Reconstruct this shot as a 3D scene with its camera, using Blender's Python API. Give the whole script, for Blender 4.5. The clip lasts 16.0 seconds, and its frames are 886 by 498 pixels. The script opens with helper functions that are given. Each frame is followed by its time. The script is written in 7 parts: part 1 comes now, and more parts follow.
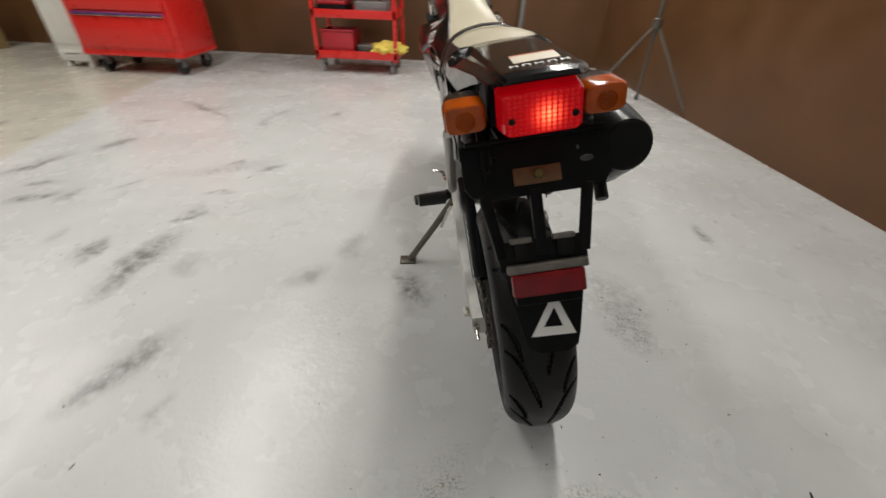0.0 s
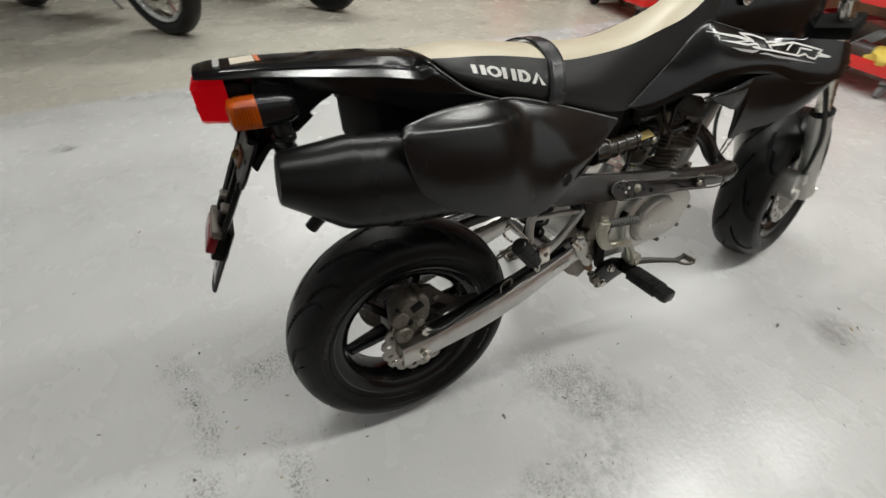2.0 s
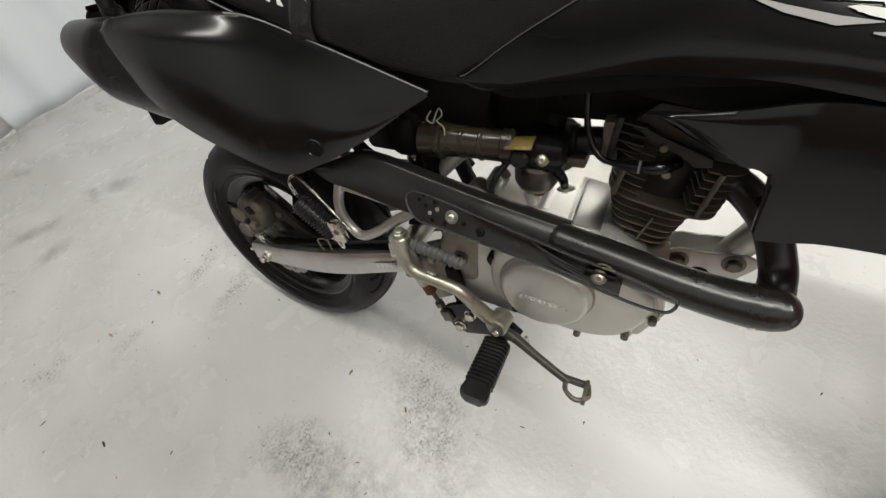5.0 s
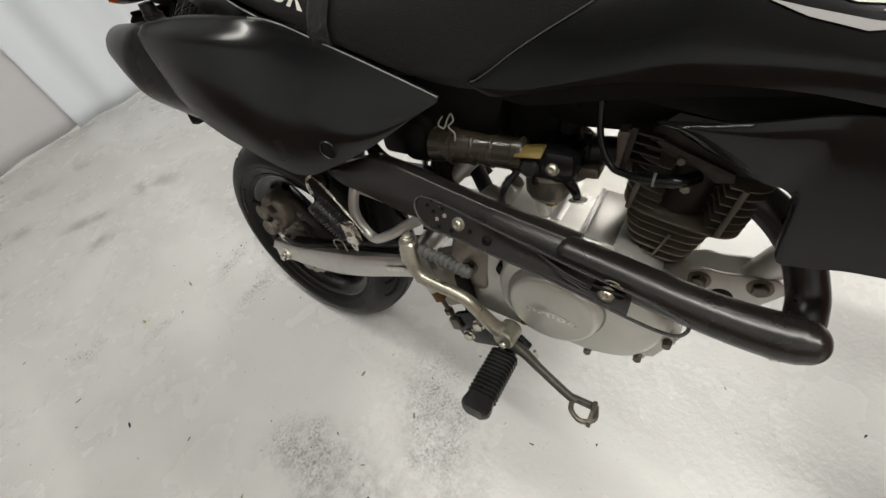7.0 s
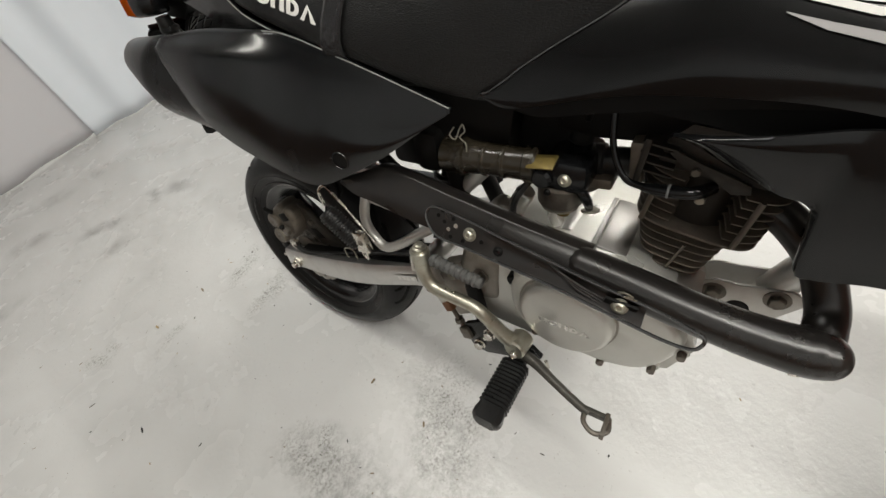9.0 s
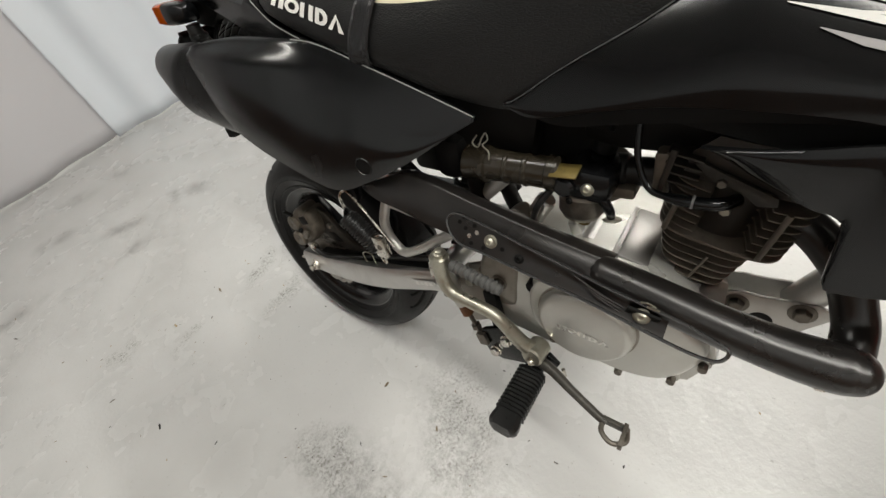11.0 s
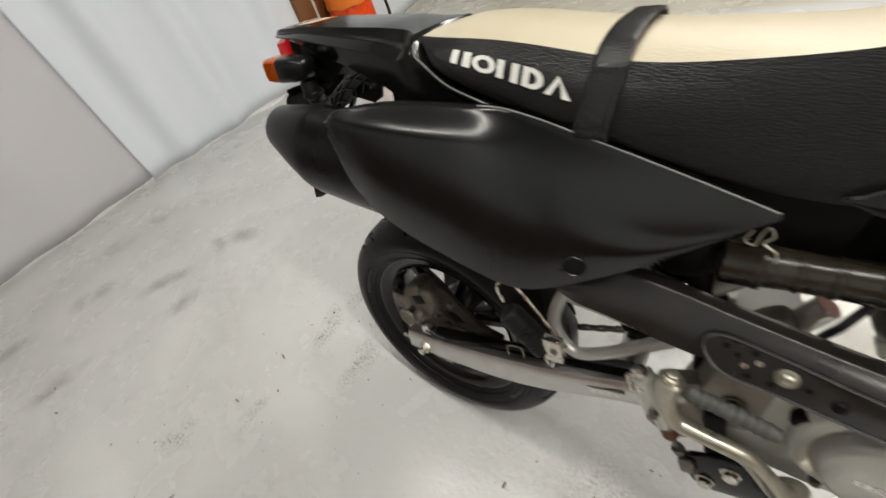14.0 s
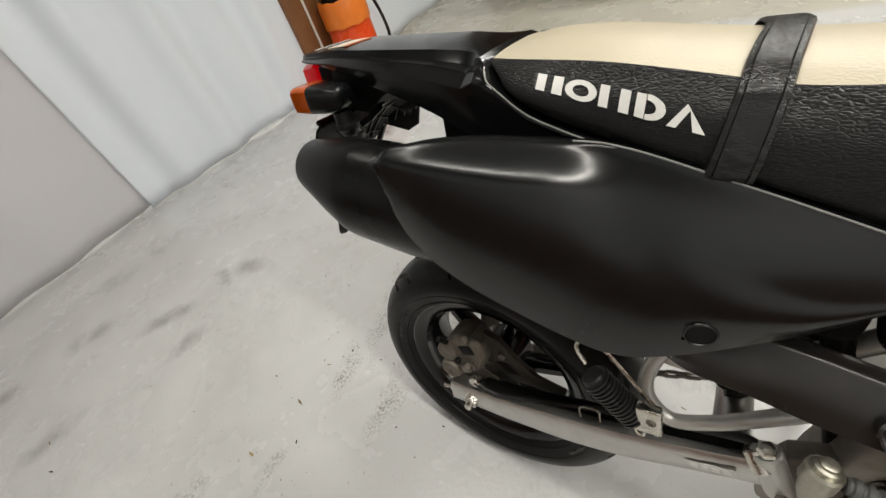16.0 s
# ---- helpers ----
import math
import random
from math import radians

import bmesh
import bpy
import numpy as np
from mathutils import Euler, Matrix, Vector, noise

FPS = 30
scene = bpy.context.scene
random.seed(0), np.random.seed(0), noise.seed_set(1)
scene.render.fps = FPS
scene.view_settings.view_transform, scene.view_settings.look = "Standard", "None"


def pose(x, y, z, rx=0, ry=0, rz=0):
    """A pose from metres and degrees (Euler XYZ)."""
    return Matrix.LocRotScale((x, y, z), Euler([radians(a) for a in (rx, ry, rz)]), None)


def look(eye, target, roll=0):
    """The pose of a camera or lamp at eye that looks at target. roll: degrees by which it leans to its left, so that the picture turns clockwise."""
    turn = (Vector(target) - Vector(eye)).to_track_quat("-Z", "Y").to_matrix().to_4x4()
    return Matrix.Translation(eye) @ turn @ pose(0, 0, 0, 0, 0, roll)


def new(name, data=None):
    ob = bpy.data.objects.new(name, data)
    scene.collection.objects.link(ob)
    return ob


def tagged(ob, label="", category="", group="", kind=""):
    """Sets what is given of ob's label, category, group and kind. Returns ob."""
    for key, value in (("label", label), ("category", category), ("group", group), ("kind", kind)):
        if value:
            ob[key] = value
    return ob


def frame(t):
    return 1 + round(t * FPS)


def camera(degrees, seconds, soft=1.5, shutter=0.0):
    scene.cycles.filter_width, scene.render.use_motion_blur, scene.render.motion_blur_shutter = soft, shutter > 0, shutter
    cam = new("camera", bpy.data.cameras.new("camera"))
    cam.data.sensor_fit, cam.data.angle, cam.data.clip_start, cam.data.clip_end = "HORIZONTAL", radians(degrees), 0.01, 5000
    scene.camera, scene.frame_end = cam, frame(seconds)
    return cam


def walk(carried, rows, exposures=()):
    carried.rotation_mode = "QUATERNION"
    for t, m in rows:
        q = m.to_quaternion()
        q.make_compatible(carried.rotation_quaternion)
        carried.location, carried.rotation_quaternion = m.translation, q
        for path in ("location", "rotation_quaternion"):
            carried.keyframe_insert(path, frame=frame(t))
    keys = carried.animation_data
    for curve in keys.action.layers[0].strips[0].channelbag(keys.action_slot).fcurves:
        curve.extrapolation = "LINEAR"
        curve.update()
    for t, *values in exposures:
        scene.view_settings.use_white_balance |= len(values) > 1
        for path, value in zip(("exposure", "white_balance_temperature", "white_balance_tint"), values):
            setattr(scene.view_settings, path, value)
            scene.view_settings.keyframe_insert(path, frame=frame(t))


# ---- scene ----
# ---------------------------------------------------------------- camera
cam = camera(95.8, 16.0, shutter=0.35)
PATH = [
    (0, (0.112, 0.028, 0.782), (0.022, 1.656, -0.377), 2.0),
    (0.2, (0.195, 0.034, 0.786), (-0.104, 1.614, -0.405), 2.1),
    (0.5, (0.335, 0.07, 0.814), (-0.25, 1.529, -0.423), 1.9),
    (0.8, (0.432, 0.124, 0.826), (-0.398, 1.421, -0.449), 2.3),
    (1, (0.485, 0.189, 0.832), (-0.469, 1.379, -0.462), 2.8),
    (1.2, (0.534, 0.251, 0.841), (-0.534, 1.34, -0.452), 3.2),
    (1.5, (0.606, 0.347, 0.857), (-0.598, 1.213, -0.484), 3.2),
    (2, (0.708, 0.521, 0.88), (-0.634, 1.057, -0.503), 2.8),
    (2.5, (0.724, 0.7, 0.878), (-0.669, 0.888, -0.544), 0.9),
    (3, (0.711, 0.869, 0.893), (-0.662, 0.729, -0.553), -2.0),
    (3.5, (0.682, 1.027, 0.891), (-0.607, 0.628, -0.585), -4.9),
    (4, (0.596, 1.143, 0.854), (-0.562, 0.529, -0.656), -8.4),
    (4.2, (0.567, 1.183, 0.832), (-0.528, 0.496, -0.694), -10.3),
    (6.3, (0.486, 1.295, 0.786), (-0.375, 0.301, -0.72), -16.7),
    (6.5, (0.485, 1.294, 0.788), (-0.375, 0.29, -0.713), -16.9),
    (7, (0.486, 1.289, 0.787), (-0.368, 0.273, -0.709), -17.3),
    (7.5, (0.485, 1.287, 0.789), (-0.368, 0.266, -0.704), -17.5),
    (8, (0.486, 1.286, 0.79), (-0.368, 0.256, -0.697), -17.7),
    (8.5, (0.484, 1.286, 0.791), (-0.366, 0.245, -0.691), -18.1),
    (9, (0.484, 1.284, 0.792), (-0.362, 0.229, -0.681), -18.2),
    (11.5, (0.496, 1.274, 0.8), (-0.335, 0.159, -0.639), -18.4),
    (12, (0.499, 1.27, 0.8), (-0.335, 0.146, -0.629), -18.3),
    (12.5, (0.499, 1.265, 0.801), (-0.337, 0.143, -0.629), -18.4),
    (13, (0.503, 1.261, 0.802), (-0.341, 0.135, -0.619), -18.5),
    (13.5, (0.505, 1.198, 0.81), (-0.361, 0.069, -0.595), -18.6),
    (13.7, (0.505, 1.129, 0.816), (-0.367, -0.01, -0.578), -19.1),
    (14, (0.509, 1.016, 0.827), (-0.369, -0.147, -0.543), -19.6),
    (14.2, (0.506, 0.959, 0.826), (-0.371, -0.22, -0.531), -20.0),
    (14.5, (0.507, 0.92, 0.828), (-0.397, -0.262, -0.509), -19.6),
    (15, (0.5, 0.9, 0.832), (-0.418, -0.283, -0.493), -19.8),
    (15.5, (0.495, 0.903, 0.831), (-0.433, -0.276, -0.491), -20.0),
    (16, (0.492, 0.906, 0.826), (-0.438, -0.263, -0.504), -20.5),
]

# the picture brightens as the bright floor leaves it
EXPOSURES = [(0, -0.42, 6500, 10), (0.5, -0.52, 6430, 10), (1, -0.52, 6330, 9), (1.5, -0.44, 6320, 9), (2, -0.27, 6350, 9), (3, -0.16, 6350, 9), (4, -0.06, 6440, 10), (7, -0.02, 6580, 10), (12.5, -0.02, 6580, 10), (14, 0.0, 6620, 10), (16, -0.04, 6620, 10)]
walk(cam, [(t, look(eye, target, roll)) for t, eye, target, roll in PATH], EXPOSURES)

# ---------------------------------------------------------------- world, lamps, exposure
world = bpy.data.worlds.new("garage_air")
scene.world = world
world.use_nodes = True
world.node_tree.nodes["Background"].inputs[0].default_value = (0.05, 0.05, 0.05, 1)
world.node_tree.nodes["Background"].inputs[1].default_value = 0.3
scene.view_settings.exposure = 0.0

TUBE_POWER = 44.5


def tube_light(x, y, z, length, turn, power):
    data = bpy.data.lights.new("tube_glow", "AREA")
    data.shape, data.size, data.size_y, data.energy = "RECTANGLE", 0.09, length, power
    data.color = (1.0, 0.985, 0.92)
    ob = new("tube_glow", data)
    ob.matrix_world = pose(x, y, z, 0, 0, turn)
    return ob


LAMPS = [(0.42, 0.85, 2.60, 2.4, 0), (0.55, 3.05, 2.60, 2.0, 0), (-1.5, 1.65, 2.60, 2.4, 0), (-1.5, -2.9, 2.60, 2.0, 0), (-3.9, 1.3, 2.60, 3.2, 0), (0.42, -2.8, 2.60, 2.0, 0)]
for (lx, ly, lz, ll, lt), gain in zip(LAMPS, (0.68, 1.22, 1.24, 0.85, 1.9, 0.85)):
    tube_light(lx, ly, lz, ll, lt, TUBE_POWER * gain)


# ---------------------------------------------------------------- materials
def nodes_of(name):
    m = bpy.data.materials.new(name)
    m.use_nodes = True
    return m, m.node_tree.nodes, m.node_tree.links, m.node_tree.nodes["Principled BSDF"]


def mat(name, color, rough=0.5, metal=0.0, vary=0.12, scale=12.0, bump=0.0, bscale=200.0, coat=0.0, rvary=0.1, dirt=0.0, dirt_color=(0.05, 0.04, 0.03), spec=0.5):
    """A painted, moulded or metal surface: colour and gloss vary at two scales, with fine relief and dirt in patches."""
    m, n, l, p = nodes_of(name)
    co = n.new("ShaderNodeTexCoord")
    big = n.new("ShaderNodeTexNoise")
    big.inputs["Scale"].default_value, big.inputs["Detail"].default_value = scale, 6
    fine = n.new("ShaderNodeTexNoise")
    fine.inputs["Scale"].default_value, fine.inputs["Detail"].default_value = bscale, 4
    l.new(co.outputs["Object"], big.inputs["Vector"])
    l.new(co.outputs["Object"], fine.inputs["Vector"])
    mix = n.new("ShaderNodeMix")
    mix.data_type = "RGBA"
    a, b = [max(c * (1 - vary), 0) for c in color], [min(c * (1 + vary), 1) for c in color]
    mix.inputs["A"].default_value, mix.inputs["B"].default_value = (*a, 1), (*b, 1)
    l.new(big.outputs["Fac"], mix.inputs["Factor"])
    last = mix.outputs["Result"]
    if dirt > 0:
        ramp = n.new("ShaderNodeMapRange")
        ramp.inputs["From Min"].default_value, ramp.inputs["From Max"].default_value = 0.5, 0.75
        ramp.inputs["To Max"].default_value = dirt
        spot = n.new("ShaderNodeTexNoise")
        spot.inputs["Scale"].default_value, spot.inputs["Detail"].default_value = scale * 2.7, 8
        l.new(co.outputs["Object"], spot.inputs["Vector"])
        l.new(spot.outputs["Fac"], ramp.inputs["Value"])
        over = n.new("ShaderNodeMix")
        over.data_type = "RGBA"
        over.inputs["B"].default_value = (*dirt_color, 1)
        l.new(ramp.outputs["Result"], over.inputs["Factor"])
        l.new(last, over.inputs["A"])
        last = over.outputs["Result"]
    l.new(last, p.inputs["Base Color"])
    rr = n.new("ShaderNodeMapRange")
    rr.inputs["From Min"].default_value, rr.inputs["From Max"].default_value = 0.3, 0.7
    rr.inputs["To Min"].default_value, rr.inputs["To Max"].default_value = max(rough - rvary, 0.02), min(rough + rvary, 1)
    l.new(big.outputs["Fac"], rr.inputs["Value"])
    l.new(rr.outputs["Result"], p.inputs["Roughness"])
    p.inputs["Metallic"].default_value = metal
    p.inputs["Coat Weight"].default_value = coat
    p.inputs["Coat Roughness"].default_value = 0.06
    p.inputs["Specular IOR Level"].default_value = spec
    if bump > 0:
        bp = n.new("ShaderNodeBump")
        bp.inputs["Strength"].default_value, bp.inputs["Distance"].default_value = bump, 0.002
        l.new(fine.outputs["Fac"], bp.inputs["Height"])
        l.new(bp.outputs["Normal"], p.inputs["Normal"])
    return m


def leather(name, color, rough, cell=130.0, strength=0.5, spec=0.5):
    """Grained seat vinyl: small closed cells with creases between them."""
    m, n, l, p = nodes_of(name)
    co = n.new("ShaderNodeTexCoord")
    st = n.new("ShaderNodeMapping")
    st.inputs["Scale"].default_value = (1.0, 0.48, 1.35)
    vor = n.new("ShaderNodeTexVoronoi")
    vor.feature = "DISTANCE_TO_EDGE"
    vor.inputs["Scale"].default_value = cell
    warp = n.new("ShaderNodeTexNoise")
    warp.inputs["Scale"].default_value = 40
    add = n.new("ShaderNodeMix")
    add.data_type = "VECTOR"
    add.inputs["Factor"].default_value = 0.006
    big = n.new("ShaderNodeTexNoise")
    big.inputs["Scale"].default_value, big.inputs["Detail"].default_value = 9, 5
    l.new(co.outputs["Object"], st.inputs["Vector"])
    l.new(st.outputs["Vector"], warp.inputs["Vector"])
    l.new(st.outputs["Vector"], add.inputs["A"])
    l.new(warp.outputs["Color"], add.inputs["B"])
    l.new(add.outputs["Result"], vor.inputs["Vector"])
    l.new(co.outputs["Object"], big.inputs["Vector"])
    cap = n.new("ShaderNodeMapRange")
    cap.inputs["From Max"].default_value = 0.25
    l.new(vor.outputs["Distance"], cap.inputs["Value"])
    bp = n.new("ShaderNodeBump")
    bp.inputs["Strength"].default_value, bp.inputs["Distance"].default_value = strength, 0.0012
    l.new(cap.outputs["Result"], bp.inputs["Height"])
    l.new(bp.outputs["Normal"], p.inputs["Normal"])
    mix = n.new("ShaderNodeMix")
    mix.data_type = "RGBA"
    mix.inputs["A"].default_value = (*[c * 0.85 for c in color], 1)
    mix.inputs["B"].default_value = (*[min(c * 1.12, 1) for c in color], 1)
    l.new(big.outputs["Fac"], mix.inputs["Factor"])
    l.new(mix.outputs["Result"], p.inputs["Base Color"])
    p.inputs["Roughness"].default_value = rough
    p.inputs["Specular IOR Level"].default_value = spec
    return m


def lit_lens(name, color, hot, centre, near, far, strong, weak):
    """A lamp lens lit by the bulb behind it: it glows most, and palest, round the bulb."""
    m, n, l, p = nodes_of(name)
    co = n.new("ShaderNodeTexCoord")
    d = n.new("ShaderNodeVectorMath")
    d.operation = "DISTANCE"
    d.inputs[1].default_value = centre
    l.new(co.outputs["Object"], d.inputs[0])
    fall = n.new("ShaderNodeMapRange")
    fall.inputs["From Min"].default_value, fall.inputs["From Max"].default_value = near, far
    fall.inputs["To Min"].default_value, fall.inputs["To Max"].default_value = 1.0, 0.0
    fall.interpolation_type = "SMOOTHSTEP"
    l.new(d.outputs["Value"], fall.inputs["Value"])
    sq = n.new("ShaderNodeMath")
    sq.operation = "POWER"
    sq.inputs[1].default_value = 3.0
    l.new(fall.outputs["Result"], sq.inputs[0])
    tint = n.new("ShaderNodeMix")
    tint.data_type = "RGBA"
    tint.inputs["A"].default_value, tint.inputs["B"].default_value = (*color, 1), (*hot, 1)
    l.new(sq.outputs[0], tint.inputs["Factor"])
    power = n.new("ShaderNodeMapRange")
    power.inputs["To Min"].default_value, power.inputs["To Max"].default_value = weak, strong
    l.new(sq.outputs[0], power.inputs["Value"])
    p.inputs["Base Color"].default_value = (*[c * 0.15 for c in color], 1)
    p.inputs["Specular IOR Level"].default_value = 0.25
    l.new(tint.outputs["Result"], p.inputs["Emission Color"])
    l.new(power.outputs["Result"], p.inputs["Emission Strength"])
    p.inputs["Roughness"].default_value = 0.12
    return m


def marked(marks, n, l, vec, spot_of, join):
    """How strongly a set of long soft smudges covers the floor at a place."""
    total = None
    for x, y, turn, a, b in marks:
        k = n.new("ShaderNodeMapping")
        k.vector_type = "TEXTURE"
        k.inputs["Location"].default_value = (x * 0.9 + 0.05, y * 0.9 + 0.05, 0.05)
        k.inputs["Rotation"].default_value = (0, 0, radians(turn))
        k.inputs["Scale"].default_value = (a, b, 1)
        l.new(vec, k.inputs["Vector"])
        ln = n.new("ShaderNodeVectorMath")
        ln.operation = "LENGTH"
        l.new(k.outputs["Vector"], ln.inputs[0])
        spot = spot_of(ln.outputs["Value"], 1.3, 0.3)
        total = spot if total is None else join("MAXIMUM", total, spot)
    return total


def floor_material():
    """Grey floor paint beside older cream paint, scuffed, pitted and stained with tyre marks."""
    m, n, l, p = nodes_of("floor_paint")
    geo = n.new("ShaderNodeNewGeometry")
    sep = n.new("ShaderNodeSeparateXYZ")
    l.new(geo.outputs["Position"], sep.inputs["Vector"])

    def math_node(op, a, b=None, clamp=False):
        k = n.new("ShaderNodeMath")
        k.operation, k.use_clamp = op, clamp
        for i, v in enumerate((a, b)):
            if v is None:
                continue
            if isinstance(v, (int, float)):
                k.inputs[i].default_value = v
            else:
                l.new(v, k.inputs[i])
        return k.outputs[0]

    def tex(scale, detail=6, rough=0.6, vec=None, dist=0.0):
        k = n.new("ShaderNodeTexNoise")
        k.inputs["Scale"].default_value, k.inputs["Detail"].default_value = scale, detail
        k.inputs["Roughness"].default_value, k.inputs["Distortion"].default_value = rough, dist
        l.new(vec or geo.outputs["Position"], k.inputs["Vector"])
        return k.outputs["Fac"]

    def ranged(v, lo, hi, to0=0.0, to1=1.0):
        k = n.new("ShaderNodeMapRange")
        k.inputs["From Min"].default_value, k.inputs["From Max"].default_value = lo, hi
        k.inputs["To Min"].default_value, k.inputs["To Max"].default_value = to0, to1
        l.new(v, k.inputs["Value"])
        return k.outputs["Result"]

    def mixed(fac, a, b):
        k = n.new("ShaderNodeMix")
        k.data_type = "RGBA"
        for key, v in (("A", a), ("B", b)):
            if isinstance(v, tuple):
                k.inputs[key].default_value = (*v, 1)
            else:
                l.new(v, k.inputs[key])
        l.new(fac, k.inputs["Factor"])
        return k.outputs["Result"]

    # the paint's border runs at a slant
    side = math_node("ADD", sep.outputs["X"], math_node("MULTIPLY", sep.outputs["Y"], 0.19))
    side = math_node("ADD", side, math_node("MULTIPLY", tex(2.5), 0.10))
    cream = ranged(side, -1.62, -1.69)
    grey = mixed(ranged(tex(2.2, 3), 0.3, 0.7), (0.54, 0.54, 0.535), (0.60, 0.60, 0.593))
    old = mixed(ranged(tex(2.1), 0.3, 0.7), (0.47, 0.45, 0.385), (0.56, 0.535, 0.46))
    base = mixed(cream, grey, old)
    # faint cloudy grime
    grime = ranged(tex(2.6, 4, 0.55), 0.42, 0.80, 0, 0.30)
    base = mixed(grime, base, (0.30, 0.29, 0.275))
    # fine specks of dirt
    specks = ranged(tex(120, 3, 0.65), 0.655, 0.70, 0, 0.45)
    patchy = ranged(tex(3.4, 2, 0.5), 0.38, 0.72)
    base = mixed(math_node("MULTIPLY", specks, patchy), base, (0.10, 0.09, 0.08))
    pits = ranged(tex(105, 2, 0.5), 0.70, 0.75, 0, 0.35)
    base = mixed(pits, base, (0.27, 0.255, 0.23))
    ochre = math_node("MULTIPLY", ranged(tex(34, 4, 0.6), 0.73, 0.77, 0, 0.7), ranged(tex(2.7, 2), 0.42, 0.68))
    base = mixed(ochre, base, (0.36, 0.25, 0.10))
    # rubber scuffs: place, turn in degrees, half length, half width
    wob = n.new("ShaderNodeTexNoise")
    wob.inputs["Scale"].default_value, wob.inputs["Detail"].default_value = 7, 5
    l.new(geo.outputs["Position"], wob.inputs["Vector"])
    shift = n.new("ShaderNodeMix")
    shift.data_type = "VECTOR"
    shift.inputs["Factor"].default_value = 0.10
    l.new(geo.outputs["Position"], shift.inputs["A"])
    l.new(wob.outputs["Color"], shift.inputs["B"])
    total = None
    for x, y, turn, a, b in SCUFFS:
        k = n.new("ShaderNodeMapping")
        k.vector_type = "TEXTURE"
        k.inputs["Location"].default_value = (x * 0.9 + 0.05, y * 0.9 + 0.05, 0.05)
        k.inputs["Rotation"].default_value = (0, 0, radians(turn))
        k.inputs["Scale"].default_value = (a, b, 1)
        l.new(shift.outputs["Result"], k.inputs["Vector"])
        ln = n.new("ShaderNodeVectorMath")
        ln.operation = "LENGTH"
        l.new(k.outputs["Vector"], ln.inputs[0])
        spot = ranged(ln.outputs["Value"], 1.25, 0.35)
        total = spot if total is None else math_node("MAXIMUM", total, spot)
    worn = ranged(tex(38, 8, 0.8), 0.42, 0.68)
    base = mixed(math_node("MULTIPLY", math_node("MULTIPLY", total, worn), 0.72), base, (0.15, 0.145, 0.14))
    dark = marked(TYRE_MARKS, n, l, shift.outputs["Result"], ranged, math_node)
    for turn, lo in ((55, 0.45), (115, 0.62)):
        # small scattered smudges, some in every square metre
        k = n.new("ShaderNodeMapping")
        k.inputs["Rotation"].default_value = (0, 0, radians(turn))
        k.inputs["Scale"].default_value = (5.5, 2.2, 1)
        l.new(shift.outputs["Result"], k.inputs["Vector"])
        cell = n.new("ShaderNodeTexVoronoi")
        cell.inputs["Scale"].default_value = 1.0
        l.new(k.outputs["Vector"], cell.inputs["Vector"])
        few = n.new("ShaderNodeSeparateColor")
        l.new(cell.outputs["Color"], few.inputs["Color"])
        smudge = math_node("MULTIPLY", ranged(cell.outputs["Distance"], 0.16, 0.03), ranged(few.outputs["Red"], lo, lo + 0.25))
        dark = math_node("MAXIMUM", dark, smudge)
    torn = ranged(tex(30, 8, 0.75), 0.36, 0.60)
    base = mixed(math_node("MULTIPLY", math_node("MULTIPLY", dark, torn), 0.88), base, (0.15, 0.145, 0.14))
    # soft rubber smudges, then patches where the paint is worn to speckles
    soft = marked(SMUDGES, n, l, shift.outputs["Result"], ranged, math_node)
    base = mixed(math_node("MULTIPLY", math_node("MULTIPLY", soft, ranged(tex(13, 5, 0.6), 0.30, 0.62)), 0.62), base, (0.20, 0.19, 0.185))
    grit = marked(WORN_SPOTS, n, l, shift.outputs["Result"], ranged, math_node)
    grain = math_node("MULTIPLY", ranged(tex(170, 4, 0.7), 0.46, 0.60), ranged(tex(24, 5, 0.65), 0.36, 0.58))
    base = mixed(math_node("MULTIPLY", math_node("MULTIPLY", grit, grain), 0.9), base, (0.15, 0.145, 0.125))
    l.new(base, p.inputs["Base Color"])
    l.new(ranged(tex(5, 4, 0.6), 0.3, 0.75, 0.20, 0.34), p.inputs["Roughness"])
    bp = n.new("ShaderNodeBump")
    bp.inputs["Strength"].default_value, bp.inputs["Distance"].default_value = 0.28, 0.004
    rel = math_node("ADD", math_node("MULTIPLY", tex(85, 4, 0.6), 0.55), math_node("MULTIPLY", tex(9, 3), 0.8))
    rel = math_node("ADD", rel, math_node("MULTIPLY", ranged(tex(140, 2), 0.62, 0.7), -0.05))
    l.new(rel, bp.inputs["Height"])
    l.new(bp.outputs["Normal"], p.inputs["Normal"])
    return m


# place, turn in degrees, half length, half width
SCUFFS = [(-0.89, 0.94, 80, 0.17, 0.055), (-0.65, 0.57, 64, 0.12, 0.05), (-1.83, 1.56, 70, 0.16, 0.045), (-1.66, 1.86, 40, 0.08, 0.04), (-1.09, 1.0, 79, 0.06, 0.035),
          (-0.9, 1.24, 75, 0.07, 0.03), (-0.97, 1.64, 28, 0.2, 0.05), (-1.49, 2.49, 28, 0.16, 0.04),
          (0.43, 1.03, 62, 0.14, 0.07), (-0.68, -0.64, 55, 0.1, 0.04), (-1.6, 0.0, 86, 0.5, 0.035),
          (0.49, 1.78, 40, 0.07, 0.05), (0.57, 0.9, 106, 0.16, 0.07)]

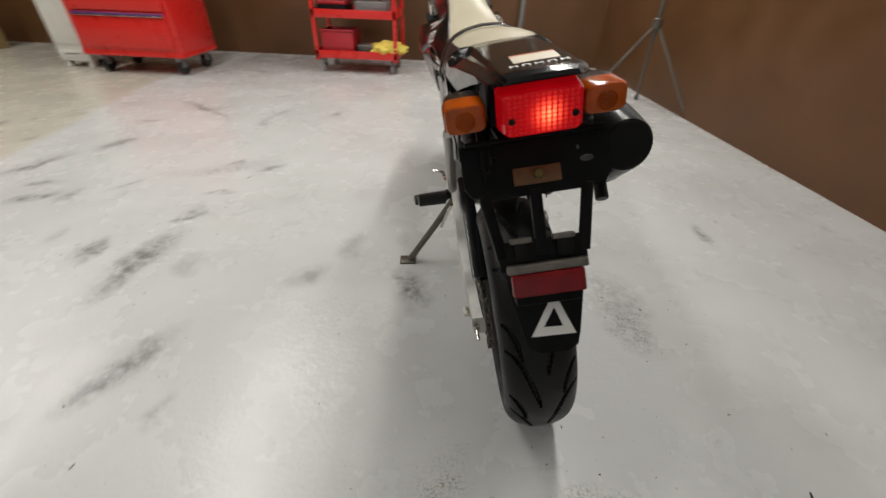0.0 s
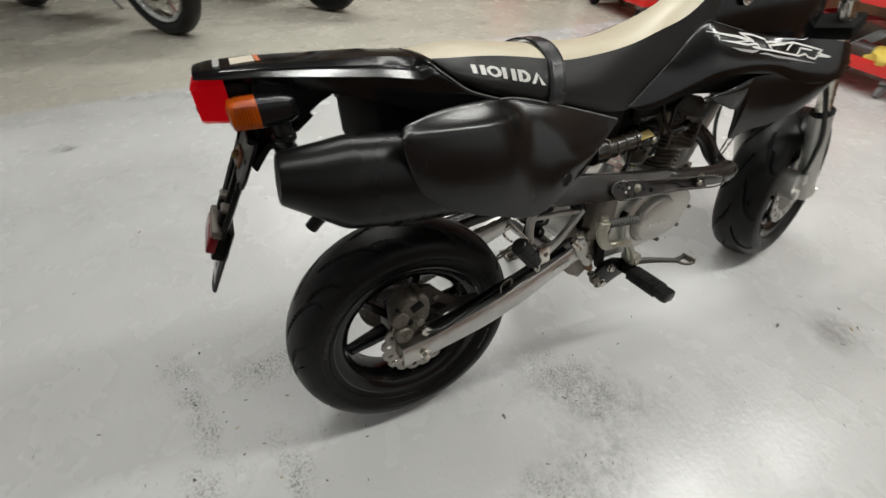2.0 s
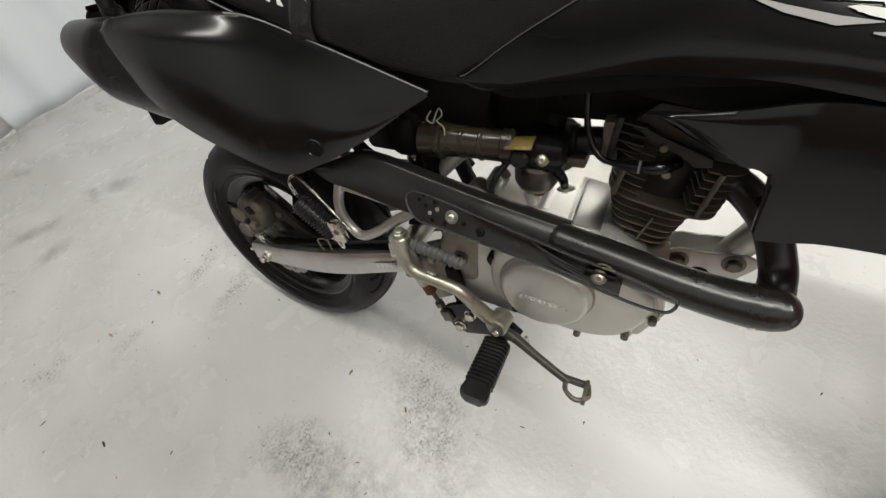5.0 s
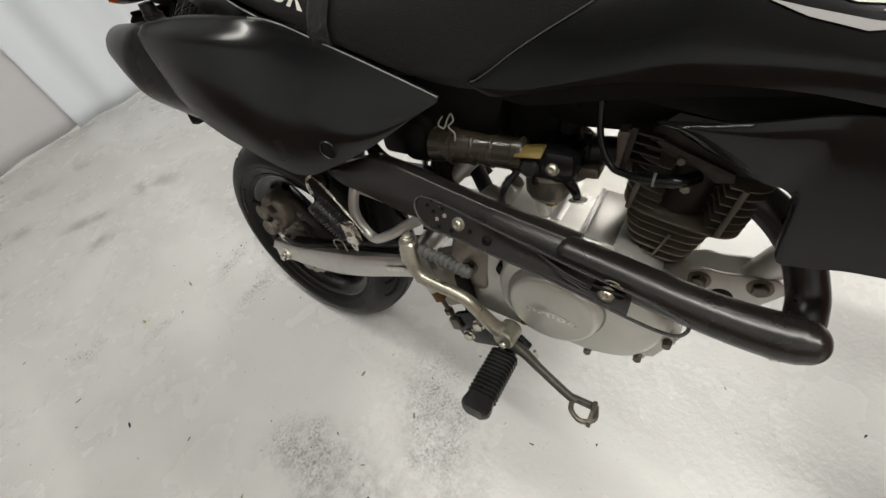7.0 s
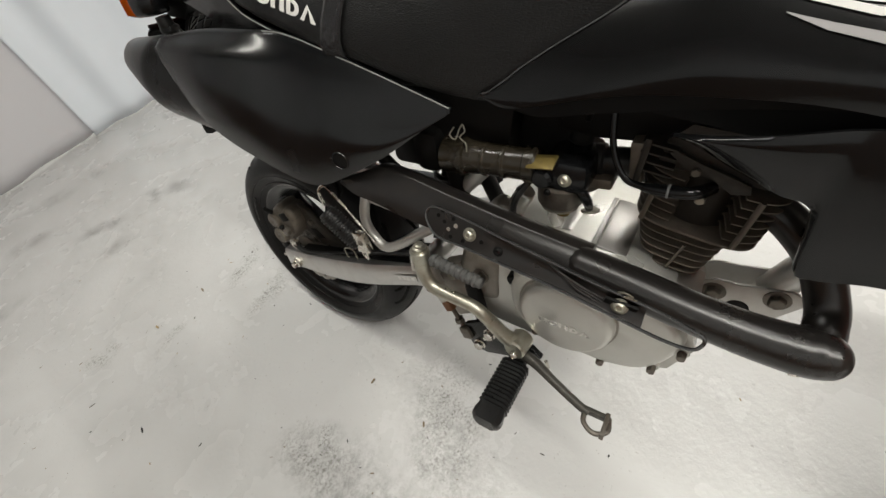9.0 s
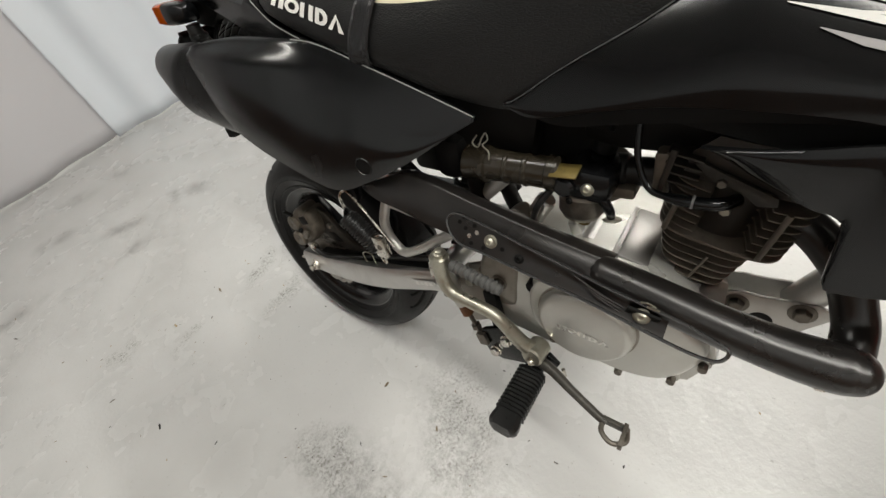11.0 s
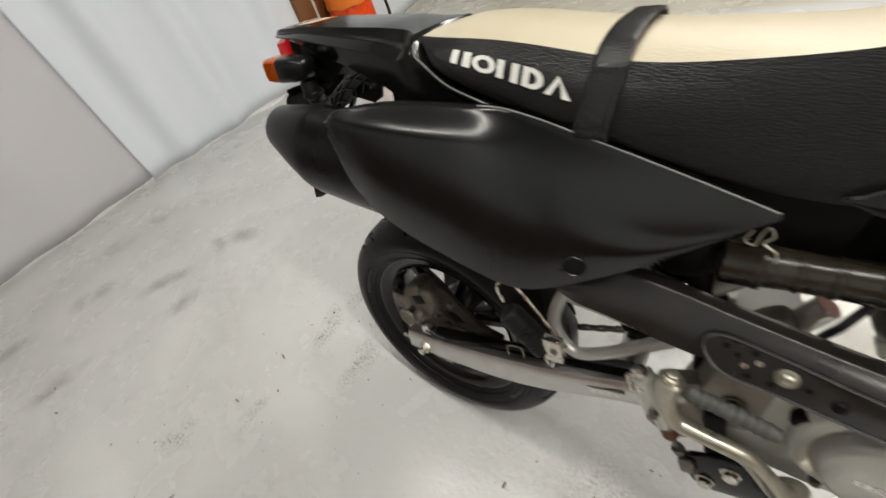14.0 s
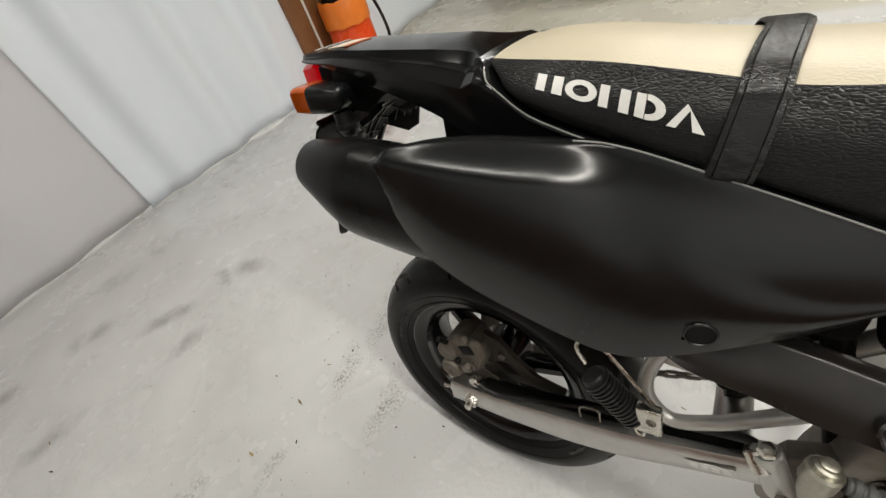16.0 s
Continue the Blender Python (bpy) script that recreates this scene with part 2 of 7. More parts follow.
# soft grey smudges behind and beside the motorcycle
SMUDGES = [(0.56, -0.54, 151, 0.080, 0.036), (0.56, -0.35, 170, 0.045, 0.030), (0.77, -0.78, 172, 0.075, 0.040), (0.60, -1.03, 173, 0.070, 0.045), (0.96, -0.44, 179, 0.085, 0.030), (1.05, -0.80, 175, 0.080, 0.035),
           (0.27, -0.47, 122, 0.065, 0.035), (-0.67, -0.62, 40, 0.097, 0.035), (-0.34, 0.93, 45, 0.060, 0.040), (-0.25, 1.10, 71, 0.065, 0.035), (-0.72, 0.95, 95, 0.055, 0.035), (0.49, 1.76, 20, 0.050, 0.060)]

# where the paint is worn through in specks
WORN_SPOTS = [(0.16, 0.17, 25, 0.17, 0.028), (0.36, 0.20, 29, 0.07, 0.024), (0.37, 0.36, 8, 0.095, 0.030), (0.63, 0.24, 24, 0.05, 0.018), (0.78, 0.10, 67, 0.035, 0.035), (0.39, 1.01, 39, 0.13, 0.06), (0.11, 0.34, 83, 0.10, 0.05), (0.58, 0.82, 99, 0.08, 0.05)]

# the darker rubber marks left of the motorcycle
TYRE_MARKS = [(-1.81, 1.57, 64, 0.11, 0.022), (-1.56, 1.28, 36, 0.08, 0.03), (-1.44, 1.32, 76, 0.055, 0.025), (-1.65, 1.85, 71, 0.08, 0.03), (-0.89, 0.94, 86, 0.17, 0.038), (-1.07, 0.98, 108, 0.06, 0.03),
              (-0.65, 0.57, 67, 0.11, 0.033), (-1.56, 2.47, 147, 0.25, 0.025), (-0.90, 1.22, 42, 0.05, 0.015), (-0.78, 1.66, 34, 0.07, 0.025), (-0.88, 1.42, 26, 0.06, 0.02), (-1.62, 1.41, 31, 0.06, 0.015),
              (-0.02, 0.92, 122, 0.08, 0.035), (-1.72, 2.21, 24, 0.045, 0.02), (-2.35, 2.16, 37, 0.03, 0.018), (-0.95, 1.71, 45, 0.04, 0.018), (-1.06, 2.5, 70, 0.1, 0.014), (-1.29, 1.44, 48, 0.07, 0.014)]

FLOOR = floor_material()
WALL = mat("brown_wall_board", (0.115, 0.052, 0.020), 0.42, vary=0.3, scale=3.5, bump=0.15, bscale=60, rvary=0.12)
PLASTER = mat("pale_wall_plaster", (0.56, 0.575, 0.595), 0.7, vary=0.06, scale=2.5, bump=0.1, bscale=40)
CEIL = mat("ceiling_board", (0.34, 0.335, 0.32), 0.8, vary=0.06, scale=3)
SHEET = mat("white_sheet", (0.75, 0.805, 0.865), 0.36, vary=0.03, scale=1.5, bump=0.25, bscale=9, rvary=0.03)
# darker, greyer variant of the white sheet
SHEETGREY = mat("greyer_white_sheet", (0.60, 0.60, 0.625), 0.40, vary=0.05, scale=1.5, bump=0.45, bscale=7, rvary=0.03)
WOODP = mat("brown_stained_wood", (0.20, 0.085, 0.03), 0.45, vary=0.35, scale=9, bump=0.2, bscale=80)
BLACKGLOSS = mat("black_gloss_plastic", (0.0052, 0.0053, 0.0056), 0.14, vary=0.3, scale=12, bump=0.02, bscale=300, rvary=0.05, spec=0.34)
BLACKEDGE = mat("shiny_black_edge", (0.02, 0.02, 0.02), 0.22, vary=0.1, scale=20, coat=1.0, spec=0.8)
BLACKSATIN = mat("black_satin_plastic", (0.0052, 0.0056, 0.0061), 0.20, vary=0.25, scale=10, bump=0.03, bscale=500, rvary=0.05, spec=0.32)
MUFFLER = mat("black_heat_paint", (0.0050, 0.0050, 0.0050), 0.30, vary=0.25, scale=14, bump=0.06, bscale=700, rvary=0.05, spec=0.24)
PIPEBLACK = mat("black_pipe_paint", (0.0115, 0.0102, 0.0095), 0.30, vary=0.3, scale=18, bump=0.05, bscale=400, rvary=0.04, dirt=0.25, dirt_color=(0.035, 0.027, 0.022), spec=0.5)
RUBBER = mat("tyre_rubber", (0.0060, 0.0060, 0.0060), 0.40, vary=0.3, scale=22, bump=0.15, bscale=600, rvary=0.10, dirt=0.14, dirt_color=(0.028, 0.026, 0.024), spec=0.20)
BOOT = mat("bronzed_black_rubber", (0.022, 0.018, 0.012), 0.24, vary=0.4, scale=40, bump=0.1, bscale=300, spec=0.5)
FLANKMARK = mat("scuffed_raised_rubber", (0.030, 0.029, 0.027), 0.5, vary=0.2, scale=60)
RUBBER2 = mat("ribbed_rubber", (0.010, 0.010, 0.010), 0.36, vary=0.3, scale=40, bump=0.1, bscale=500, spec=0.4)
RIM = mat("black_cast_wheel", (0.007, 0.007, 0.008), 0.20, vary=0.3, scale=25, bump=0.05, dirt=0.10, spec=0.36)
ALU = mat("brushed_aluminium", (0.62, 0.61, 0.59), 0.38, metal=1.0, vary=0.12, scale=16, bump=0.05, bscale=300, rvary=0.08, dirt=0.18, dirt_color=(0.25, 0.23, 0.2))
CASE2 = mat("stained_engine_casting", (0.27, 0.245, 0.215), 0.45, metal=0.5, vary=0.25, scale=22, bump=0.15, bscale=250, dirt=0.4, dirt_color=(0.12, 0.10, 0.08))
CASE = mat("silver_engine_paint", (0.56, 0.555, 0.52), 0.33, metal=0.6, vary=0.12, scale=14, bump=0.08, bscale=350, rvary=0.08, dirt=0.22, dirt_color=(0.36, 0.335, 0.29))
ZINC = mat("dull_zinc_plate", (0.42, 0.405, 0.34), 0.36, metal=0.9, vary=0.2, scale=50, bump=0.08, bscale=250, dirt=0.4, dirt_color=(0.22, 0.19, 0.13))
WORNRUB = mat("worn_grey_rubber", (0.075, 0.075, 0.072), 0.6, vary=0.35, scale=60, bump=0.2, bscale=400, dirt=0.3)
PEDALP = mat("worn_grey_pedal_paint", (0.055, 0.052, 0.045), 0.42, metal=0.3, vary=0.3, scale=50, dirt=0.5, dirt_color=(0.13, 0.115, 0.09))
STEEL = mat("bright_zinc_steel", (0.66, 0.63, 0.57), 0.24, metal=1.0, vary=0.2, scale=60, bump=0.05, dirt=0.3, dirt_color=(0.28, 0.22, 0.15))
DISC = mat("worn_brake_disc", (0.36, 0.34, 0.31), 0.35, metal=0.95, vary=0.2, scale=40, dirt=0.35, dirt_color=(0.12, 0.1, 0.08))
OLDSTEEL = mat("dull_dirty_steel", (0.15, 0.135, 0.115), 0.45, metal=0.65, vary=0.3, scale=45, bump=0.15, dirt=0.5, dirt_color=(0.07, 0.05, 0.035))
# dark copy of the cylinder metal, for the depth between the fins
FINS = mat("dark_cylinder_casting", (0.020, 0.017, 0.014), 0.5, metal=0.3, vary=0.4, scale=30, bump=0.15, dirt=0.3, dirt_color=(0.06, 0.048, 0.038))
# dirty brown fin metal, lightened because fin edges catch the light
FINEDGE = mat("lightened_brown_fin", (0.14, 0.118, 0.094), 0.45, metal=0.35, vary=0.35, scale=35, bump=0.1, dirt=0.45, dirt_color=(0.05, 0.04, 0.032))
# head metal, its colour darkened for the shade under the shroud wing
HEADSHADE = mat("shaded_head_casting", (0.022, 0.018, 0.014), 0.5, metal=0.3, vary=0.45, scale=35, bump=0.15, dirt=0.4, dirt_color=(0.07, 0.056, 0.044))
FRAMEP = mat("silver_frame_paint", (0.50, 0.49, 0.465), 0.36, metal=0.6, vary=0.1, scale=20, dirt=0.2, dirt_color=(0.25, 0.21, 0.17))
DARK = mat("dark_cavity_black", (0.0045, 0.0043, 0.0040), 0.55, vary=0.2, scale=20, spec=0.15)
MATTBLACK = mat("matt_black_plastic", (0.0032, 0.003, 0.003), 0.42, vary=0.3, scale=25, bump=0.1, bscale=500, rvary=0.08, spec=0.12)
# pale grey that paints the highlight along rounded black edges
EDGEGLINT = mat("painted_edge_highlight", (0.26, 0.26, 0.25), 0.3, vary=0.3, scale=50, spec=0.6)
COVERBLACK = mat("polished_black_cover", (0.0034, 0.0038, 0.0043), 0.235, vary=0.35, scale=9, bump=0.02, bscale=300, rvary=0.06, spec=0.50)
WORNMARK = mat("bare_raised_metal", (0.80, 0.79, 0.75), 0.30, metal=0.55, vary=0.1, scale=60)
BRASS = mat("brass_fitting", (0.17, 0.125, 0.035), 0.5, metal=0.6, vary=0.3, scale=50, dirt=0.4)
RUST = mat("rusty_bracket", (0.17, 0.075, 0.03), 0.6, metal=0.2, vary=0.4, scale=60, bump=0.3, dirt=0.4)
CREAM = leather("cream_seat_vinyl", (0.55, 0.49, 0.365), 0.36, 360, 0.10)
SEATBLACK = leather("black_grained_vinyl", (0.009, 0.009, 0.009), 0.31, 410, 0.26, 0.30)
STRAP = leather("black_strap_vinyl", (0.014, 0.014, 0.015), 0.26, 420, 0.15, 0.45)
GREYPRINT = mat("grey_print", (0.30, 0.29, 0.29), 0.4, vary=0.1, scale=60)
WHITEPRINT = mat("white_print", (0.70, 0.69, 0.66), 0.45, vary=0.08, scale=80)
STICKER = mat("cream_sticker", (0.72, 0.64, 0.52), 0.4, vary=0.06, scale=60)
STICKERO = mat("orange_sticker", (0.55, 0.14, 0.03), 0.4, vary=0.06, scale=60)
AMBERDEEP = mat("deep_amber_lens", (0.24, 0.040, 0.001), 0.12, vary=0.2, scale=60, bump=0.1, bscale=300, spec=0.3)
AMBER = mat("amber_lens", (0.36, 0.060, 0.001), 0.09, vary=0.5, scale=60, bump=0.12, bscale=260, spec=0.4)
REDREF = mat("dark_red_reflector", (0.14, 0.004, 0.006), 0.16, vary=0.45, scale=45, bump=0.2, bscale=500, coat=0.0, spec=0.3)
REDPAINT = mat("red_tool_paint", (0.62, 0.018, 0.014), 0.30, vary=0.08, scale=8, rvary=0.06, coat=0.2)
REDDARK = mat("red_plastic", (0.40, 0.02, 0.03), 0.4, vary=0.15, scale=8)
PURPLE = mat("violet_grip_strip", (0.10, 0.03, 0.14), 0.4, vary=0.2, scale=20)
WHITEPL = mat("white_plastic", (0.66, 0.65, 0.60), 0.45, vary=0.06, scale=10, dirt=0.1)
GREYSTEEL = mat("grey_painted_steel", (0.22, 0.22, 0.22), 0.45, metal=0.3, vary=0.2, scale=30)
BOARD = mat("weathered_pale_board", (0.62, 0.54, 0.36), 0.7, vary=0.3, scale=14, bump=0.4, bscale=60, dirt=0.4, dirt_color=(0.25, 0.2, 0.12))
ORANGE = mat("orange_plastic", (0.78, 0.075, 0.012), 0.30, vary=0.1, scale=9)
ORANGEBAG = mat("orange_bag", (0.80, 0.20, 0.02), 0.42, vary=0.2, scale=12)
CARDB = mat("brown_cardboard", (0.36, 0.25, 0.11), 0.8, vary=0.15, scale=8)
YELLOW = mat("yellow_rag", (0.72, 0.56, 0.10), 0.75, vary=0.2, scale=20)
ALLOY = mat("polished_alloy_wheel", (0.55, 0.54, 0.52), 0.28, metal=0.9, vary=0.15, scale=12)
GOLD = mat("gold_disc_carrier", (0.42, 0.30, 0.12), 0.35, metal=0.9, vary=0.2, scale=30)
TAILGLOW = lit_lens("lit_red_lens", (1.0, 0.003, 0.012), (1.0, 0.01, 0.01), (0.0, -0.206, 0.680), 0.0, 0.050, 0.80, 0.26)
FACETGLOW = lit_lens("lit_red_facets", (1.0, 0.012, 0.014), (1.0, 0.20, 0.08), (0.004, -0.211, 0.6815), 0.0, 0.034, 3.2, 0.40)


# ---------------------------------------------------------------- mesh tools
def thing(name, m=None, label="", category="", group="", kind=""):
    ob = new(name)
    ob.empty_display_size = 0.05
    if m is not None:
        ob.matrix_world = m
    return tagged(ob, label, category, group, kind)


def part(name, bm, material, parent=None, label="", angle=38.0, fix=True):
    """Links a bmesh as one mesh object, in its parent's space."""
    if fix:
        bmesh.ops.recalc_face_normals(bm, faces=bm.faces)
    me = bpy.data.meshes.new(name)
    bm.to_mesh(me)
    bm.free()
    me.materials.append(material)
    for f in me.polygons:
        f.use_smooth = True
    me.set_sharp_from_angle(angle=radians(angle))
    ob = new(name, me)
    if parent is not None:
        ob.parent = parent
    if label:
        ob["label"] = label
    return ob


def smooth_path(pts, n=8, closed=False):
    """Catmull-Rom through the points."""
    pts = [Vector(p) for p in pts]
    out, k = [], len(pts)
    for i in range(k if closed else k - 1):
        p0 = pts[(i - 1) % k] if closed or i > 0 else pts[0] * 2 - pts[1]
        p1, p2 = pts[i], pts[(i + 1) % k]
        p3 = pts[(i + 2) % k] if closed or i + 2 < k else pts[-1] * 2 - pts[-2]
        for j in range(n):
            t = j / n
            out.append(0.5 * (2 * p1 + (p2 - p0) * t + (2 * p0 - 5 * p1 + 4 * p2 - p3) * t * t + (3 * p1 - p0 - 3 * p2 + p3) * t ** 3))
    if not closed:
        out.append(pts[-1])
    return out


def curve1(knots, s):
    """A smooth value over knots (s, v): Hermite with monotone-ish slopes."""
    if s <= knots[0][0]:
        return knots[0][1]
    if s >= knots[-1][0]:
        return knots[-1][1]
    for i in range(len(knots) - 1):
        a, b = knots[i], knots[i + 1]
        if a[0] <= s <= b[0]:
            h = b[0] - a[0]
            d = (b[1] - a[1]) / h
            ma = d if i == 0 else ((a[1] - knots[i - 1][1]) / (a[0] - knots[i - 1][0]) + d) / 2
            mb = d if i + 2 >= len(knots) else ((knots[i + 2][1] - b[1]) / (knots[i + 2][0] - b[0]) + d) / 2
            t = (s - a[0]) / h
            return (2 * t ** 3 - 3 * t * t + 1) * a[1] + (t ** 3 - 2 * t * t + t) * h * ma + (3 * t * t - 2 * t ** 3) * b[1] + (t ** 3 - t * t) * h * mb


def line1(knots, s):
    """A straight-sided value over knots (s, v)."""
    for a, b in zip(knots, knots[1:]):
        if s <= b[0]:
            return a[1] + (b[1] - a[1]) * max(0, (s - a[0]) / (b[0] - a[0]))
    return knots[-1][1]


def skin(bm, rings, closed=True, caps=True):
    """Skins a row of rings of equal count."""
    vs = [[bm.verts.new(p) for p in ring] for ring in rings]
    k = len(vs[0])
    for a, b in zip(vs, vs[1:]):
        for j in range(k if closed else k - 1):
            q = (a[j], a[(j + 1) % k], b[(j + 1) % k], b[j])
            if len(set(q)) == 4:
                bm.faces.new(q)
    if caps and closed:
        bm.faces.new(vs[0][::-1])
        bm.faces.new(vs[-1])
    return bm


def loft(rings, caps=True):
    return skin(bmesh.new(), rings, True, caps)


def tube(pts, rad, seg=12, n=6, bm=None, smooth=True, caps=True):
    """A round bar along a smooth path; rad may be a list along the given points."""
    bm = bm or bmesh.new()
    path = smooth_path(pts, n) if smooth and len(pts) > 2 else [Vector(p) for p in pts]
    rads = rad if isinstance(rad, (list, tuple)) else [rad] * len(pts)
    rings, up = [], None
    for i, p in enumerate(path):
        d = (path[min(i + 1, len(path) - 1)] - path[max(i - 1, 0)]).normalized()
        if up is None:
            up = d.orthogonal().normalized()
        up = (up - d * up.dot(d)).normalized()
        side = d.cross(up)
        x = i * (len(rads) - 1) / max(len(path) - 1, 1)
        j = min(int(x), len(rads) - 2) if len(rads) > 1 else 0
        r = rads[j] + (rads[min(j + 1, len(rads) - 1)] - rads[j]) * (x - j)
        rings.append([p + (up * math.cos(a) + side * math.sin(a)) * r for a in (2 * math.pi * q / seg for q in range(seg))])
    return skin(bm, rings, True, caps)


def lathe(profile, centre=(0, 0, 0), axis=(1, 0, 0), seg=32, closed=False, bm=None):
    """Turns a profile of (along the axis, radius) round an axis."""
    bm = bm or bmesh.new()
    ax = Vector(axis).normalized()
    e1 = ax.orthogonal().normalized()
    if abs(ax.x) > 0.9:
        e1 = Vector((0, 0, 1))
        e1 = (e1 - ax * e1.dot(ax)).normalized()
    e2 = ax.cross(e1)
    c = Vector(centre)
    cols = []
    for q in range(seg):
        a = 2 * math.pi * q / seg
        d = e1 * math.cos(a) + e2 * math.sin(a)
        cols.append([bm.verts.new(c + ax * u + d * max(r, 1e-4)) for u, r in profile])
    k = len(profile)
    for q in range(seg):
        a, b = cols[q], cols[(q + 1) % seg]
        for j in range(k if closed else k - 1):
            bm.faces.new((a[j], a[(j + 1) % k], b[(j + 1) % k], b[j]))
    if not closed:
        bm.faces.new([c_[0] for c_ in cols][::-1])
        bm.faces.new([c_[-1] for c_ in cols])
    return bm


def rod(a, b, r, seg=14, bev=0.0, bm=None):
    """A straight round bar from a to b with softened ends."""
    a, b = Vector(a), Vector(b)
    ln = (b - a).length
    e = min(bev or r * 0.15, ln * 0.3)
    return lathe([(0, r - e), (e, r), (ln - e, r), (ln, r - e)], a, b - a, seg, bm=bm)


def prism(outline, x0, x1, bev=0.002, bm=None, segs=2):
    """A plate: an outline in (forward, up) given thickness sideways, with softened edges."""
    bm = bm or bmesh.new()
    first = [bm.verts.new((x0, y, z)) for y, z in outline]
    face = bm.faces.new(first)
    got = bmesh.ops.extrude_face_region(bm, geom=[face])
    moved = [g for g in got["geom"] if isinstance(g, bmesh.types.BMVert)]
    bmesh.ops.translate(bm, verts=moved, vec=(x1 - x0, 0, 0))
    if bev > 0:
        mine = set(first) | set(moved)
        rim = [e for e in bm.edges if e.verts[0] in mine and e.verts[1] in mine and abs(e.verts[0].co.x - e.verts[1].co.x) < 1e-6]
        bmesh.ops.bevel(bm, geom=rim, offset=bev, segments=segs, affect="EDGES", profile=0.5)
    return bm


def block(size, m=None, bev=0.004, bm=None, segs=2):
    """A box with softened edges, centred, set by a pose."""
    bm2 = bmesh.new()
    bmesh.ops.create_cube(bm2, size=1.0)
    bmesh.ops.scale(bm2, vec=size, verts=bm2.verts)
    if bev > 0:
        bmesh.ops.bevel(bm2, geom=bm2.edges[:], offset=min(bev, min(size) * 0.45), segments=segs, affect="EDGES", profile=0.5)
    if m is not None:
        bm2.transform(m)
    if bm is None:
        return bm2
    return join(bm, bm2)


def join(bm, other):
    me = bpy.data.meshes.new("tmp")
    other.to_mesh(me)
    other.free()
    bm.from_mesh(me)
    bpy.data.meshes.remove(me)
    return bm


def at(x, y, z, rx=0, ry=0, rz=0):
    return pose(x, y, z, rx, ry, rz)


def shell(s0, s1, low, high, rfun, cols=40, rows=14, thick=0.003, mirror=False):
    """A curved panel: columns along the bike, rows from its lower to its upper edge, rfun(s, v) the way out; given thickness inwards."""
    bm = bmesh.new()
    sg = -1 if mirror else 1
    out, inn = [], []
    for i in range(cols + 1):
        t = i / cols
        t = t * 0.6 + 0.4 * (0.5 - 0.5 * math.cos(math.pi * t))
        s = s0 + (s1 - s0) * t
        lo, hi = curve1(low, s), curve1(high, s)
        if hi - lo < 0.002:
            hi = lo + 0.002
        a, b = [], []
        for j in range(rows + 1):
            v = j / rows
            z, r = lo + (hi - lo) * v, rfun(s, v)
            a.append((sg * r, s, z))
            b.append((sg * (r - thick), s, z))
        out.append(a)
        inn.append(b)
    rings = [a + b[::-1] for a, b in zip(out, inn)]
    return skin(bm, rings, True, True)


def bolt(parent, p, axis=(1, 0, 0), r=0.006, h=0.005, material=None, washer=0.0, dome=False, name="bolt"):
    """A hexagon or dome-headed bolt with its washer."""
    bm = bmesh.new()
    ax = Vector(axis).normalized()
    base = Vector(p)
    if washer:
        lathe([(0, washer * 0.9), (0.0003, washer), (0.0012, washer), (0.0015, washer * 0.9)], base, ax, 18, bm=bm)
        base = base + ax * 0.0012
    if dome:
        lathe([(0, r), (h * 0.4, r), (h * 0.8, r * 0.75), (h, r * 0.45), (h * 0.75, r * 0.38), (h * 0.7, 0.0005)], base, ax, 16, bm=bm)
    else:
        lathe([(0, r), (h * 0.8, r), (h, r * 0.82)], base, ax, 6, bm=bm)
    return part(name, bm, material or STEEL, parent)


# ---------------------------------------------------------------- the room
def plain_box(name, lo, hi, material, label, kind="structure", category=""):
    lo, hi = Vector(lo), Vector(hi)
    bm = block(hi - lo, Matrix.Translation((lo + hi) / 2), 0)
    return tagged(part(name, bm, material), label, category or name.split("_")[0], kind=kind)


DADO = 0.88


def build_room():
    bm = bmesh.new()
    lo, hi = (-7.2, -4.0), (3.4, 4.33)
    bmesh.ops.create_grid(bm, x_segments=2, y_segments=2, size=0.5)
    bmesh.ops.scale(bm, vec=(hi[0] - lo[0], hi[1] - lo[1], 1), verts=bm.verts)
    bmesh.ops.translate(bm, vec=((lo[0] + hi[0]) / 2, (lo[1] + hi[1]) / 2, 0), verts=bm.verts)
    tagged(part("floor", bm, FLOOR), "scuffed grey painted floor with a strip of old cream paint", "floor", kind="structure")
    plain_box("wall_north", (-7.2, 4.33, 0), (1.6, 4.45, 2.9), WALL, "dark brown boarded wall of the workshop")
    # the east wall stands a little askew: brown boarding below, pale plaster above it
    askew = at(1.40 + 0.06 + 0.30, 1.55, 0, 0, 0, 8.6)
    for name, x, z0, z1, paint, label in (("wall_east", 0, 0, DADO, WALL, "plain brown boarding along the workshop's side wall"), ("wall_east_upper", 0.005, DADO, 2.9, PLASTER, "pale plaster above the side wall's boarding")):
        ob = part(name, block((0.12, 9.6, z1 - z0), at(x, 0, (z0 + z1) / 2), 0), paint)
        ob.matrix_world = askew
        tagged(ob, label, "wall", kind="structure")
    plain_box("wall_west", (-7.32, -4.0, 0), (-7.2, 4.45, 2.9), WALL, "dark brown boarded wall closing the workshop")
    plain_box("wall_south", (-7.32, -4.12, 0), (3.4, -4.0, 2.9), CEIL, "pale wall behind the hanging sheets")
    plain_box("ceiling", (-7.32, -4.12, 2.9), (3.4, 4.45, 3.0), CEIL, "off-white ceiling of the workshop")


build_room()


